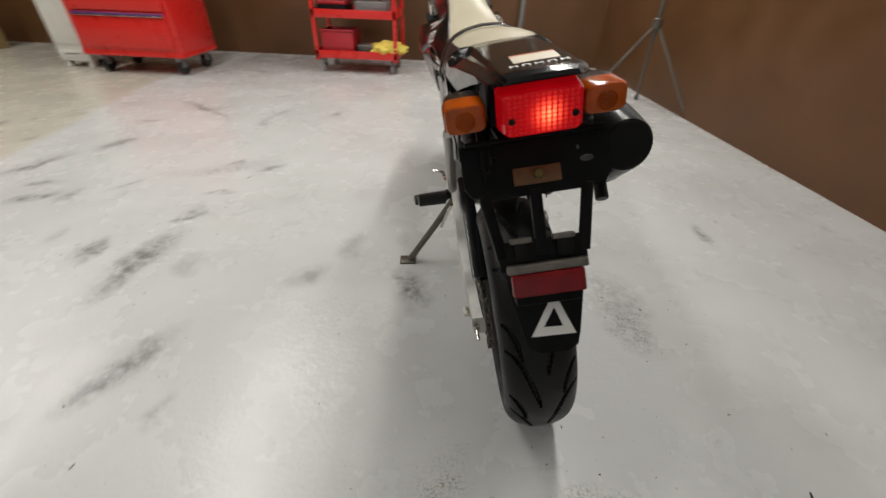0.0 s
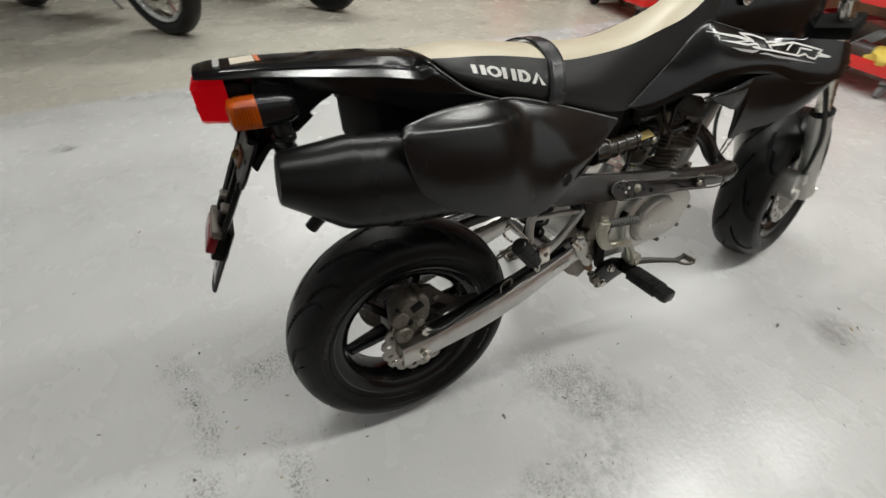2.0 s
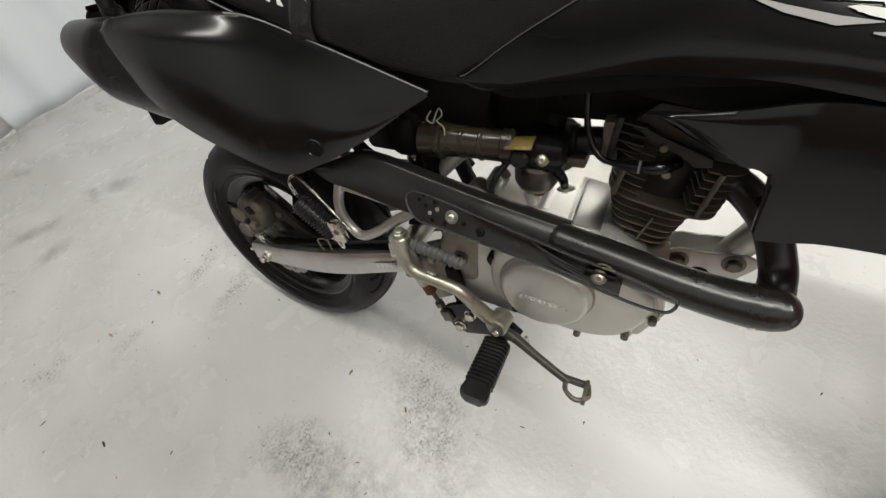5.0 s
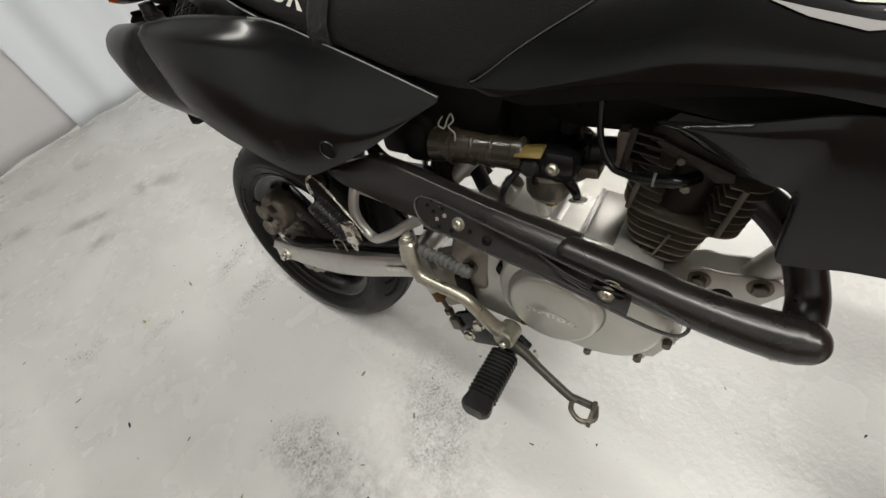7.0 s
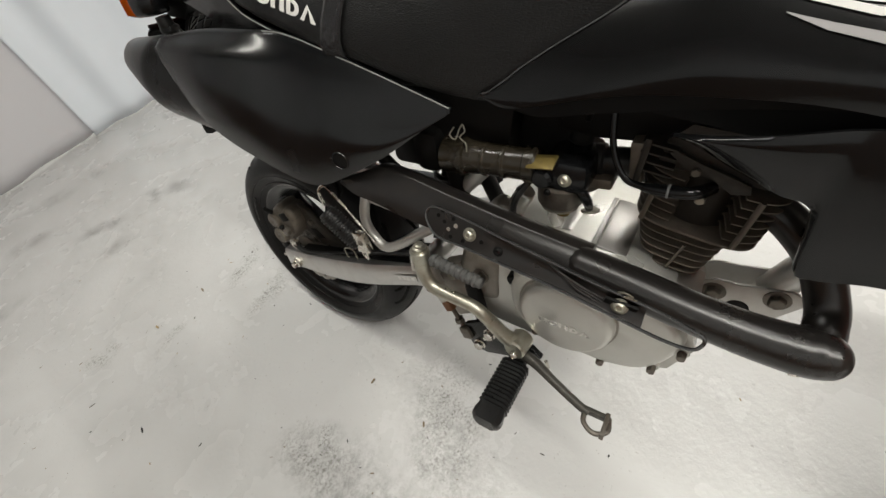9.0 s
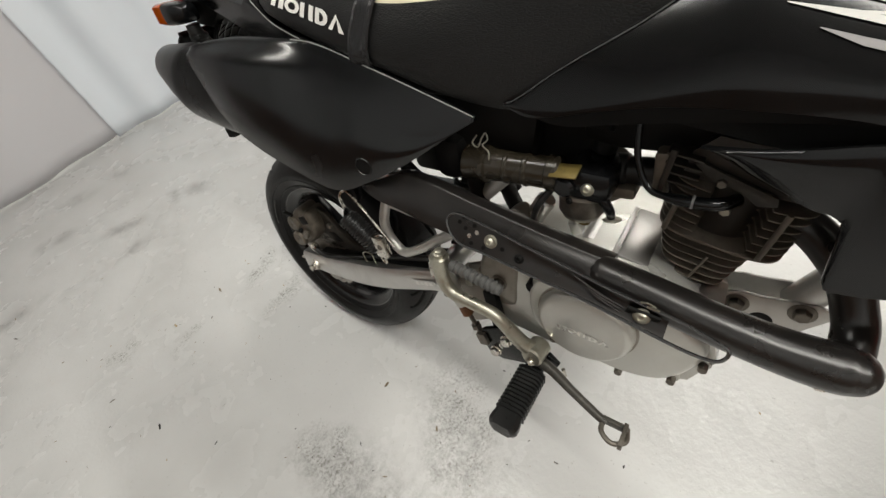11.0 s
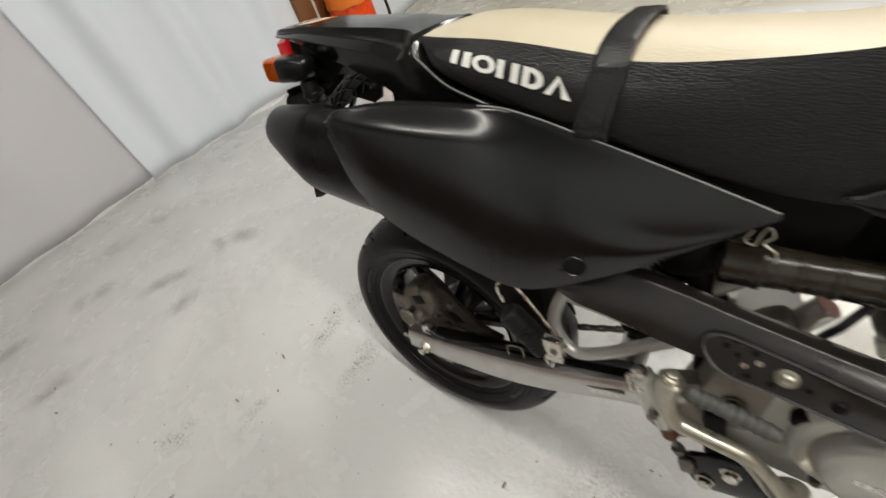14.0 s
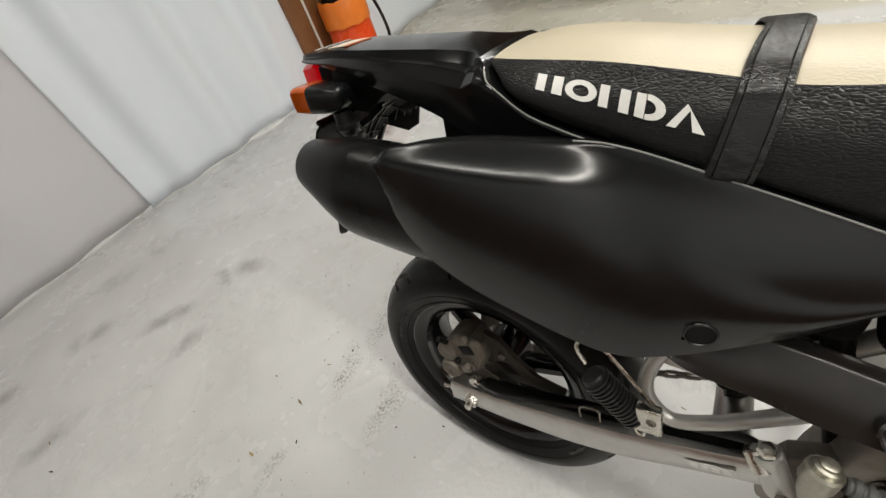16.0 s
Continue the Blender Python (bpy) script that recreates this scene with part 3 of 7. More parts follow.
def ceiling_lamp(x, y, z, length):
    ob = thing("ceiling_lamp", at(x, y, z), "white strip lamp with a bright tube under the ceiling", "lamp", "strip lamps")
    part("housing", block((0.16, length + 0.06, 0.05), at(0, 0, 0.05), 0.006), WHITEPL, ob)
    part("hanger", rod((0, -length * 0.4, 0.07), (0, -length * 0.4, 0.35), 0.006), GREYSTEEL, ob)
    part("hanger", rod((0, length * 0.4, 0.07), (0, length * 0.4, 0.35), 0.006), GREYSTEEL, ob)
    return ob


for lx, ly, lz, ll, lt in LAMPS:
    ceiling_lamp(lx, ly, lz, ll)


def sheet(name, x0, x1, y0, y1, top, folds, depth, seed, label, material):
    """A hanging plastic sheet with soft upright folds and a crumpled hem."""
    rng = random.Random(seed)
    bm = bmesh.new()
    cols, rows = 110, 40
    ph = [rng.uniform(0, 6.28) for _ in range(4)]
    grid = []
    for i in range(cols + 1):
        u = i / cols
        line = []
        for j in range(rows + 1):
            v = j / rows
            x = x0 + (x1 - x0) * u
            y = y0 + (y1 - y0) * u
            wave = math.sin(u * folds * 6.283 + ph[0] + 0.5 * math.sin(v * 2 + ph[1])) * 0.75 + 0.22 * math.sin(u * folds * 1.7 * 6.283 + ph[2] + v) + 0.9 * noise.noise(Vector((x * 1.6, v * 0.8, seed + 4)))
            crump = noise.noise(Vector((x * 4, v * 5, seed))) * 0.012
            y += depth * wave * (0.45 + 0.9 * min(v, 0.6)) + crump * (0.4 + (1 - v) ** 3)
            z = 0.006 + max(0, noise.noise(Vector((x * 3.1, 7, seed)))) * 0.05 * (1 - v) + v * top
            line.append(bm.verts.new((x, y, z)))
        grid.append(line)
    for a, b in zip(grid, grid[1:]):
        for j in range(rows):
            bm.faces.new((a[j], b[j], b[j + 1], a[j + 1]))
    ob = part(name, bm, material, angle=80)
    md = ob.modifiers.new("gauge", "SOLIDIFY")
    md.thickness = 0.002
    return tagged(ob, label, "curtain", "hanging sheets")


sheet("hanging_sheet", 0.22, 3.1, -1.500, -1.02, 2.85, 6.6, 0.022, 3, "greyer white plastic sheet hanging in shallow folds to the floor", SHEETGREY)
sheet("hanging_sheet", -1.00, 0.272, -1.535, -1.468, 2.85, 4.6, 0.040, 5, "bluish white plastic sheet overlapping its neighbour", SHEET)
sheet("hanging_sheet", -3.6, -1.45, -1.98, -1.58, 2.85, 3.5, 0.04, 9, "bluish white plastic sheet hanging beyond the doorway", SHEET)


# ---------------------------------------------------------------- the motorcycle
# Its own space: x to its right, y forward from the rear axle, z up from the ground; it leans on its side stand.
BIKE = at(0.28, 0.635, 0, 0, 0, 6.6) @ at(0, 0, 0, 0, -10.0, 0) @ at(-0.005, 0, 0)
bike = thing("motorcycle", BIKE, "small black motorcycle with cream and black seat on its side stand", "motorcycle")
REAR, FRONT, TYRE = (0, 0.004, 0.2245), (0, 1.195, 0.2245), 0.2235


def tyre_mesh(centre, radius, half, tread=True, seg=620, flip=1):
    """A tyre with a round crown and curved grooves cut into the tread."""
    prof = [(-0.68 * half, radius - 0.077), (-0.86 * half, radius - 0.066), (-1.0 * half, radius - 0.046), (-0.99 * half, radius - 0.033), (-0.90 * half, radius - 0.021), (-0.70 * half, radius - 0.0105),
            (-0.38 * half, radius - 0.003), (0, radius), (0.38 * half, radius - 0.003), (0.70 * half, radius - 0.0105), (0.90 * half, radius - 0.021), (0.99 * half, radius - 0.033), (1.0 * half, radius - 0.046),
            (0.86 * half, radius - 0.066), (0.68 * half, radius - 0.077)]
    pts = [Vector((u, r, 0)) for u, r in prof]
    pts = [(p.x, p.y) for p in smooth_path(pts, 9 if tread else 3)]
    pts += [(0.60 * half, radius - 0.080), (-0.60 * half, radius - 0.080)]
    c = Vector(centre)
    bm = bmesh.new()
    cols = []
    n = 10
    for q in range(seg):
        a = 2 * math.pi * q / seg
        col = []
        for u, r in pts:
            k = 0.0
            if tread and r > radius - 0.034:
                w = u / half
                for sgn, off in ((1, 0.0), (-1, 0.5), (1, 0.36), (-1, 0.86)):
                    # long thin grooves that leave the middle along the tyre and hook out to the shoulder
                    x = w * sgn
                    start = 0.12 if off in (0.0, 0.5) else 0.46
                    t = (x - start) / (0.90 - start)
                    if 0 < t < 1:
                        lead = -flip * (0.46 if start < 0.2 else 0.26) * (1 - (1 - t) ** 2) + off * 2 * math.pi / n
                        ph = ((a + lead) * n / (2 * math.pi)) % 1.0
                        d = min(ph, 1 - ph) * 2 * math.pi / n * radius / math.sqrt(1 + (4.2 * (1 - t)) ** 2)
                        if d < 0.0034 * math.sin(math.pi * (0.12 + 0.8 * t)) ** 0.5:
                            k = 0.005
            rr = r - k
            col.append(bm.verts.new(c + Vector((u, rr * math.sin(a), rr * math.cos(a)))))
        cols.append(col)
    m = len(pts)
    for q in range(seg):
        a, b = cols[q], cols[(q + 1) % seg]
        for j in range(m):
            bm.faces.new((a[j], a[(j + 1) % m], b[(j + 1) % m], b[j]))
    return bm


def rim_mesh(centre, ro, half):
    return lathe([(-half, ro), (-half, ro + 0.004), (-half * 0.92, ro + 0.005), (-half * 0.84, ro - 0.002), (-half * 0.7, ro - 0.012), (-half * 0.35, ro - 0.02), (half * 0.35, ro - 0.02), (half * 0.7, ro - 0.012),
                  (half * 0.84, ro - 0.002), (half * 0.92, ro + 0.005), (half, ro + 0.004), (half, ro), (half * 0.9, ro - 0.012), (half * 0.55, ro - 0.027), (0, ro - 0.030), (-half * 0.55, ro - 0.027), (-half * 0.9, ro - 0.012)], centre, (1, 0, 0), 72, closed=True)


def spoke_mesh(centre, a, r0, r1, w0, w1, d0, d1):
    """One cast spoke, flat and tapered, with softened edges."""
    rings = []
    for t in (0, 0.15, 0.5, 0.85, 1):
        r, w, d = r0 + (r1 - r0) * t, w0 + (w1 - w0) * abs(2 * t - 0.9) ** 1.3, d0 + (d1 - d0) * t
        ring = []
        for x, y in ((-1, -0.6), (-0.6, -1), (0.6, -1), (1, -0.6), (1, 0.6), (0.6, 1), (-0.6, 1), (-1, 0.6)):
            y2 = y * w
            ring.append(Vector(centre) + Vector((x * d, r * math.sin(a) + y2 * math.cos(a), r * math.cos(a) - y2 * math.sin(a))))
        rings.append(ring)
    return loft(rings)


def drilled_disc(centre, x, ro, ri, holes, material, parent, name="brake_disc"):
    """A brake disc with scalloped slots cut round it."""
    bm = bmesh.new()
    seg = holes * 6
    rings = []
    c = Vector(centre)
    radii = [ri, ri + (ro - ri) * 0.33, ri + (ro - ri) * 0.66, ro]
    vs = {}
    for side, xx in ((0, x - 0.002), (1, x + 0.002)):
        for k, r in enumerate(radii):
            for q in range(seg):
                a = 2 * math.pi * q / seg
                rr = r - (0.004 if k == 3 and q % 6 in (0, 1) else 0)
                vs[side, k, q] = bm.verts.new(c + Vector((xx, rr * math.sin(a), rr * math.cos(a))))
    for q in range(seg):
        w = (q + 1) % seg
        for k in range(3):
            hole = k == 1 and q % 6 in (2, 3)
            if hole:
                continue
            bm.faces.new((vs[0, k, q], vs[0, k + 1, q], vs[0, k + 1, w], vs[0, k, w]))
            bm.faces.new((vs[1, k, q], vs[1, k, w], vs[1, k + 1, w], vs[1, k + 1, q]))
        bm.faces.new((vs[0, 0, q], vs[0, 0, w], vs[1, 0, w], vs[1, 0, q]))
        bm.faces.new((vs[0, 3, q], vs[1, 3, q], vs[1, 3, w], vs[0, 3, w]))
    for q in range(seg):
        if q % 6 in (2, 3):
            w = (q + 1) % seg
            for k in (1, 2):
                bm.faces.new((vs[0, k, q], vs[0, k, w], vs[1, k, w], vs[1, k, q]))
            if q % 6 == 2:
                bm.faces.new((vs[0, 1, q], vs[0, 2, q], vs[1, 2, q], vs[1, 1, q]))
            else:
                bm.faces.new((vs[0, 1, w], vs[1, 1, w], vs[1, 2, w], vs[0, 2, w]))
    return part(name, bm, material, parent)


def wheel(parent, centre, spokes, turn, disc_x, disc_r, name, flip):
    w = part(name, rim_mesh(centre, 0.149, 0.046), RIM, parent, "black cast wheel")
    tyre = part("tyre", tyre_mesh(centre, TYRE, 0.060, flip=flip), RUBBER, w, "black road tyre with sweeping grooves")
    for r, x in ((0.1760, 0.0603), (0.1605, 0.0545)):
        part("flank_ridge", lathe([(x - 0.002, r - 0.0016), (x, r - 0.0008), (x + 0.0003, r), (x - 0.002, r + 0.0016)], centre, (1, 0, 0), 96, closed=True), RUBBER, tyre)
    for first, count in ((-1.35, 9), (1.9, 7)):
        for k in range(count):
            # raised marks on the flank
            a = first + k * 0.048
            m = Matrix.Translation(centre) @ Matrix.Rotation(-a, 4, "X") @ Matrix.Translation((0.0588, 0, 0.1690)) @ Matrix.Rotation(radians(-14), 4, "Y")
            part("flank_mark", block((0.0012, 0.0052, 0.0030 + 0.0035 * (k % 3 != 1)), m, 0), FLANKMARK, tyre)
    part("hub", lathe([(-0.052, 0.012), (-0.052, 0.030), (-0.035, 0.034), (-0.03, 0.044), (0.03, 0.044), (0.035, 0.036), (0.055, 0.033), (0.055, 0.012)], centre, (1, 0, 0), 32), RIM, w)
    for k in range(spokes):
        a = 2 * math.pi * k / spokes + turn
        part("spoke", spoke_mesh(centre, a, 0.036, 0.127, 0.0095, 0.0075, 0.018, 0.011), RIM, w)
    drilled_disc(centre, disc_x, disc_r, disc_r * 0.62, 16, DISC, w)
    part("disc_carrier", lathe([(disc_x - 0.004, 0.02), (disc_x - 0.004, disc_r * 0.64), (disc_x + 0.003, disc_r * 0.64), (disc_x + 0.005, 0.035), (disc_x + 0.005, 0.02)], centre, (1, 0, 0), 24), OLDSTEEL, w)
    part("rim_lip", lathe([(0.0405, 0.1490), (0.0440, 0.1525), (0.0462, 0.1530), (0.0462, 0.1500)], centre, (1, 0, 0), 72, closed=True), BLACKEDGE, w)
    part("rim_step", lathe([(0.026, 0.1262), (0.034, 0.1300), (0.036, 0.1296), (0.028, 0.1252)], centre, (1, 0, 0), 72, closed=True), BLACKEDGE, w)
    # valve stem
    c = Vector(centre)
    part("valve_stem", rod(c + Vector((0.01, -0.05, -0.128)), c + Vector((0.012, -0.042, -0.102)), 0.004), DARK, w)
    return w


rear_wheel = wheel(bike, REAR, 6, 0.30, 0.064, 0.070, "rear_wheel", 1)

# sprocket and chain on the left
sprocket = part("rear_sprocket", lathe([(-0.070, 0.04), (-0.070, 0.066), (-0.064, 0.066), (-0.064, 0.04)], REAR, (1, 0, 0), 36, closed=True), OLDSTEEL, bike, "dull steel sprocket")
bm = bmesh.new()
for k in range(36):
    a = 2 * math.pi * k / 36
    block((0.005, 0.006, 0.010), Matrix.Translation(REAR) @ Matrix.Rotation(a, 4, "X") @ Matrix.Translation((-0.067, 0, 0.069)), 0.001, bm)
part("tooth_ring", bm, OLDSTEEL, sprocket)


def chain():
    link = block((0.0022, 0.0125, 0.0075), None, 0.0018, segs=1)
    pin = rod((-0.006, 0.0063, 0), (0.006, 0.0063, 0), 0.0026, 8)
    path = []
    f, rs, rr = Vector((-0.067, 0.41, 0.335)), 0.028, 0.072
    c = Vector((-0.067, REAR[1], REAR[2]))
    d = (f - c)
    base = math.atan2(d.z, d.y)
    off = math.asin((rr - rs) / d.length)
    for k in range(31):
        t = k / 30
        a = base + math.pi / 2 + off
        p0, p1 = c + Vector((0, math.cos(a), math.sin(a))) * rr, f + Vector((0, math.cos(a), math.sin(a))) * rs
        path.append(p0.lerp(p1, t))
    low = []
    for k in range(31):
        t = k / 30
        a = base - math.pi / 2 - off
        p0, p1 = c + Vector((0, math.cos(a), math.sin(a))) * rr, f + Vector((0, math.cos(a), math.sin(a))) * rs
        low.append(p1.lerp(p0, t) - Vector((0, 0, 0.012 * math.sin(math.pi * t))))
    arc = []
    for k in range(14):
        a = base + math.pi / 2 + off + (math.pi - 2 * off) * (13 - k + 0.5) / 14
        arc.append(c + Vector((0, math.cos(a), math.sin(a))) * rr)
    pts = path + low + arc
    bm = bmesh.new()
    for i in range(len(pts)):
        a, b = pts[i], pts[(i + 1) % len(pts)]
        dd = b - a
        m = Matrix.Translation((a + b) / 2) @ Matrix.Rotation(math.atan2(dd.z, dd.y), 4, "X") @ Matrix.Diagonal((1, dd.length / 0.0125 * 0.98, 1, 1))
        for sx in (-0.0045, 0.0045) if i % 2 else (-0.0028, 0.0028):
            k = link.copy()
            k.transform(m @ Matrix.Translation((sx, 0, 0)))
            join(bm, k)
        k = pin.copy()
        k.transform(m)
        join(bm, k)
    part("drive_chain", bm, OLDSTEEL, bike, "dark greasy drive chain")
    link.free()
    pin.free()


chain()


# ---- swing arm
def swing_arm(sg):
    """A bent box-section arm from the pivot to the axle."""
    rings = []
    for s, z, hh in ((-0.036, 0.227, 0.0215), (0.03, 0.237, 0.0215), (0.09, 0.250, 0.0235), (0.15, 0.266, 0.0245), (0.22, 0.288, 0.023), (0.30, 0.315, 0.020), (0.345, 0.328, 0.020)):
        xo = curve1([(-0.04, 0.098), (0.1, 0.104), (0.2, 0.108), (0.35, 0.100)], s)
        xi = xo - 0.026
        ring = []
        for x, y in ((1, -0.72), (0.72, -1), (-0.72, -1), (-1, -0.72), (-1, 0.72), (-0.72, 1), (0.72, 1), (1, 0.72)):
            ring.append((sg * ((xo + xi) / 2 + x * (xo - xi) / 2), s, z + y * hh))
        rings.append(ring)
    sm = [[Vector(p) for p in r] for r in rings]
    cols = list(zip(*[smooth_path([r[k] for r in sm], 5) for k in range(8)]))
    return loft([list(c) for c in cols])


arm = part("swing_arm", swing_arm(1), ALU, bike, "brushed aluminium swing arm")
part("swing_arm", swing_arm(-1), ALU, bike, "brushed aluminium swing arm")
part("arm_liner", prism([(0.02, 0.262), (0.09, 0.279), (0.16, 0.296), (0.24, 0.316), (0.33, 0.343), (0.34, 0.346), (0.22, 0.315), (0.10, 0.280), (0.02, 0.265)], 0.074, 0.092, 0.002), DARK, arm, "black guard strip along the arm")
part("cross_tube", rod((-0.09, 0.312, 0.318), (0.09, 0.312, 0.318), 0.018), ALU, arm)
label = part("label_plate", block((0.0008, 0.044, 0.011), at(0.1062, 0.298, 0.3145, 18, 0, 0), 0), ALU, arm, "small silver label with worn marks")
for k in range(4):
    part("mark", block((0.0006, 0.0062, 0.0060 - 0.001 * (k % 2)), at(0.1068, 0.2845 + 0.009 * k, 0.3101 + 0.0029 * k, 18, 0, 0), 0), WHITEPRINT, label)
bolt(arm, (0.0985, 0.003, 0.231), r=0.0105, h=0.009, washer=0.014)
part("axle_end", rod((0.106, 0.003, 0.231), (0.116, 0.003, 0.231), 0.006), STEEL, arm)
part("axle_slot", prism([(0.010, 0.227), (0.030, 0.232), (0.030, 0.241), (0.010, 0.236)], 0.0955, 0.0992, 0.0008), DARK, arm)
part("chain_adjuster", rod((0.090, -0.030, 0.228), (0.090, -0.056, 0.222), 0.0035), STEEL, arm)
bolt(arm, (0.09, -0.036, 0.2265), (0, -1, -0.22), 0.006, 0.006)
part("wire_clip", tube([(0.098, 0.165, 0.300), (0.100, 0.165, 0.322), (0.100, 0.185, 0.327), (0.098, 0.188, 0.305)], 0.0012, 8), ZINC, arm)
# left side: chain guard, adjuster
part("chain_guard", prism([(-0.02, 0.335), (0.10, 0.375), (0.30, 0.385), (0.30, 0.362), (0.10, 0.345), (0.0, 0.31)], -0.085, -0.055, 0.004), BLACKSATIN, bike, "black plastic chain guard")
bolt(bike, (-0.0985, 0.003, 0.231), (-1, 0, 0), r=0.0105, h=0.012, washer=0.014)
part("chain_adjuster", rod((-0.090, -0.030, 0.228), (-0.090, -0.066, 0.220), 0.0035), STEEL, bike)
bolt(bike, (-0.09, -0.038, 0.2262), (0, -1, -0.22), 0.0065, 0.007)

# ---- rear brake caliper on its bracket
CALIPER = mat("grimy_brown_casting", (0.125, 0.108, 0.086), 0.5, metal=0.35, vary=0.45, scale=60, bump=0.35, bscale=300, dirt=0.5, dirt_color=(0.045, 0.037, 0.028))
GRIMY = mat("dark_greasy_casting", (0.040, 0.034, 0.027), 0.55, metal=0.3, vary=0.4, scale=60, bump=0.3, bscale=300, dirt=0.4, dirt_color=(0.015, 0.012, 0.01))
cal = part("brake_bracket", prism([(-0.028, 0.262), (-0.036, 0.300), (-0.02, 0.340), (0.015, 0.352), (0.040, 0.345), (0.062, 0.318), (0.095, 0.291), (0.135, 0.283), (0.135, 0.276), (0.08, 0.270), (0.03, 0.262)], 0.055, 0.066, 0.003), GRIMY, bike, "dirty steel brake bracket")


def caliper_body():
    """A cast body with a humped back, narrower at its mouth."""
    edge = [(-0.042, 0.296), (-0.040, 0.322), (-0.026, 0.346), (-0.008, 0.356), (0.004, 0.350), (0.012, 0.354), (0.024, 0.344), (0.028, 0.322), (0.022, 0.300), (0.006, 0.284), (-0.012, 0.270), (-0.030, 0.272)]
    cy, cz = -0.008, 0.312
    edge = [(p.x, p.y) for p in smooth_path([Vector((y, z, 0)) for y, z in edge + edge[:1]], 4)][:-1]
    return loft([[(x, cy + (y - cy) * k, cz + (z - cz) * k) for y, z in edge] for x, k in ((0.050, 0.96), (0.056, 1.0), (0.080, 1.0), (0.087, 0.95), (0.090, 0.86))])


part("caliper", caliper_body(), CALIPER, cal, "grimy brake caliper")
part("caliper_recess", block((0.006, 0.024, 0.018), at(0.0885, 0.002, 0.333, 25), 0.003), DARK, cal)
part("piston_cap", lathe([(0, 0.0175), (0.009, 0.0170), (0.0125, 0.0145), (0.0128, 0.004), (0.011, 0.0005)], (0.086, -0.028, 0.284), (1, 0, 0), 22), CALIPER, cal)
part("piston_cap", lathe([(0, 0.0165), (0.008, 0.0160), (0.0105, 0.0135), (0.0108, 0.004), (0.009, 0.0005)], (0.086, -0.031, 0.318), (1, 0, 0), 22), CALIPER, cal)
bolt(cal, (0.091, 0.002, 0.303), r=0.0085, h=0.008, material=OLDSTEEL, washer=0.012)
bolt(cal, (0.090, -0.014, 0.307), r=0.005, h=0.007, material=DARK)
bolt(cal, (0.066, 0.046, 0.320), r=0.006, h=0.006, material=OLDSTEEL)
part("bleed_nipple", rod((0.09, -0.030, 0.335), (0.10, -0.036, 0.350), 0.004), DARK, cal)
part("banjo", rod((0.088, 0.012, 0.276), (0.100, 0.012, 0.276), 0.009), STEEL, cal)
part("brake_hose", tube([(0.096, 0.012, 0.276), (0.097, 0.045, 0.268), (0.088, 0.11, 0.281), (0.082, 0.21, 0.314), (0.084, 0.29, 0.345), (0.095, 0.325, 0.365), (0.11, 0.338, 0.345)], 0.0048, 10), RUBBER2, bike, "black brake hose")
part("caliper_slot", prism([(0.034, 0.300), (0.050, 0.304), (0.070, 0.288), (0.05, 0.282)], 0.0625, 0.0668, 0.0005), DARK, cal)


# ---- tail, seat
def tail_cowl():
    """The rear cowl: a flat-topped tongue; its flanks carry a groove that opens towards the seat, and deepen below a crease."""
    rings = []
    knots_top = [(-0.203, 0.7160), (-0.192, 0.7180), (-0.14, 0.7190), (0.0, 0.7120), (0.058, 0.7055), (0.066, 0.699), (0.078, 0.686), (0.108, 0.665), (0.175, 0.641)]
    knots_low = [(-0.203, 0.7105), (-0.185, 0.7100), (-0.157, 0.7055), (-0.11, 0.6935), (-0.045, 0.6755), (0.005, 0.660), (0.04, 0.646), (0.10, 0.634), (0.175, 0.630)]
    for i in range(91):
        s = -0.203 + (0.175 + 0.203) * i / 90
        top, low = line1(knots_top, s), curve1(knots_low, s)
        u = min(max((s + 0.19) / 0.25, 0), 1)
        flush = min(max((s - 0.045) / 0.035, 0), 1)
        wa = curve1([(-0.203, 0.0345), (-0.194, 0.0375), (-0.12, 0.041), (0.0, 0.044), (0.045, 0.047), (0.066, 0.070), (0.080, 0.0785), (0.10, 0.0805), (0.175, 0.0825)], s)
        wc = curve1([(-0.203, 0.0375), (-0.194, 0.0440), (-0.12, 0.056), (0.0, 0.071), (0.06, 0.078), (0.10, 0.081), (0.17, 0.083)], s)
        za = top - 0.0030 * (1 - flush) - 0.0006
        zc = max(top - (0.007 + 0.0155 * u) * (1 - flush) - 0.003 * flush, low + 0.001)
        g = 0.15 + 0.42 * u
        wb, zb = wa + (wc - wa) * g, za + (zc - za) * g * 0.92
        dent = 0.0032 * u * (1 - flush)
        wg, zg = (wa + wb) / 2 - dent, (za + zb) / 2 - dent * 0.6
        half = [(wa * 0.6, top + 0.001), (wa * 0.94, top), (wa, za), (wg, zg), (wb, zb), (wb + 0.0010, zb - 0.0016 * (1 - flush)), (wc, zc), (wc + 0.0004, zc - 0.0012), (wc - 0.001, (zc + low) / 2), (wc - 0.003, low), (wc - 0.008, low + 0.001), (wc - 0.012, max(zc - 0.004, low + 0.0015))]
        rings.append([(0, s, top + 0.0015)] + [(x, s, z) for x, z in half] + [(0, s, max(top - 0.010, low + 0.0015))] + [(-x, s, z) for x, z in half[::-1]])
    return loft(rings)


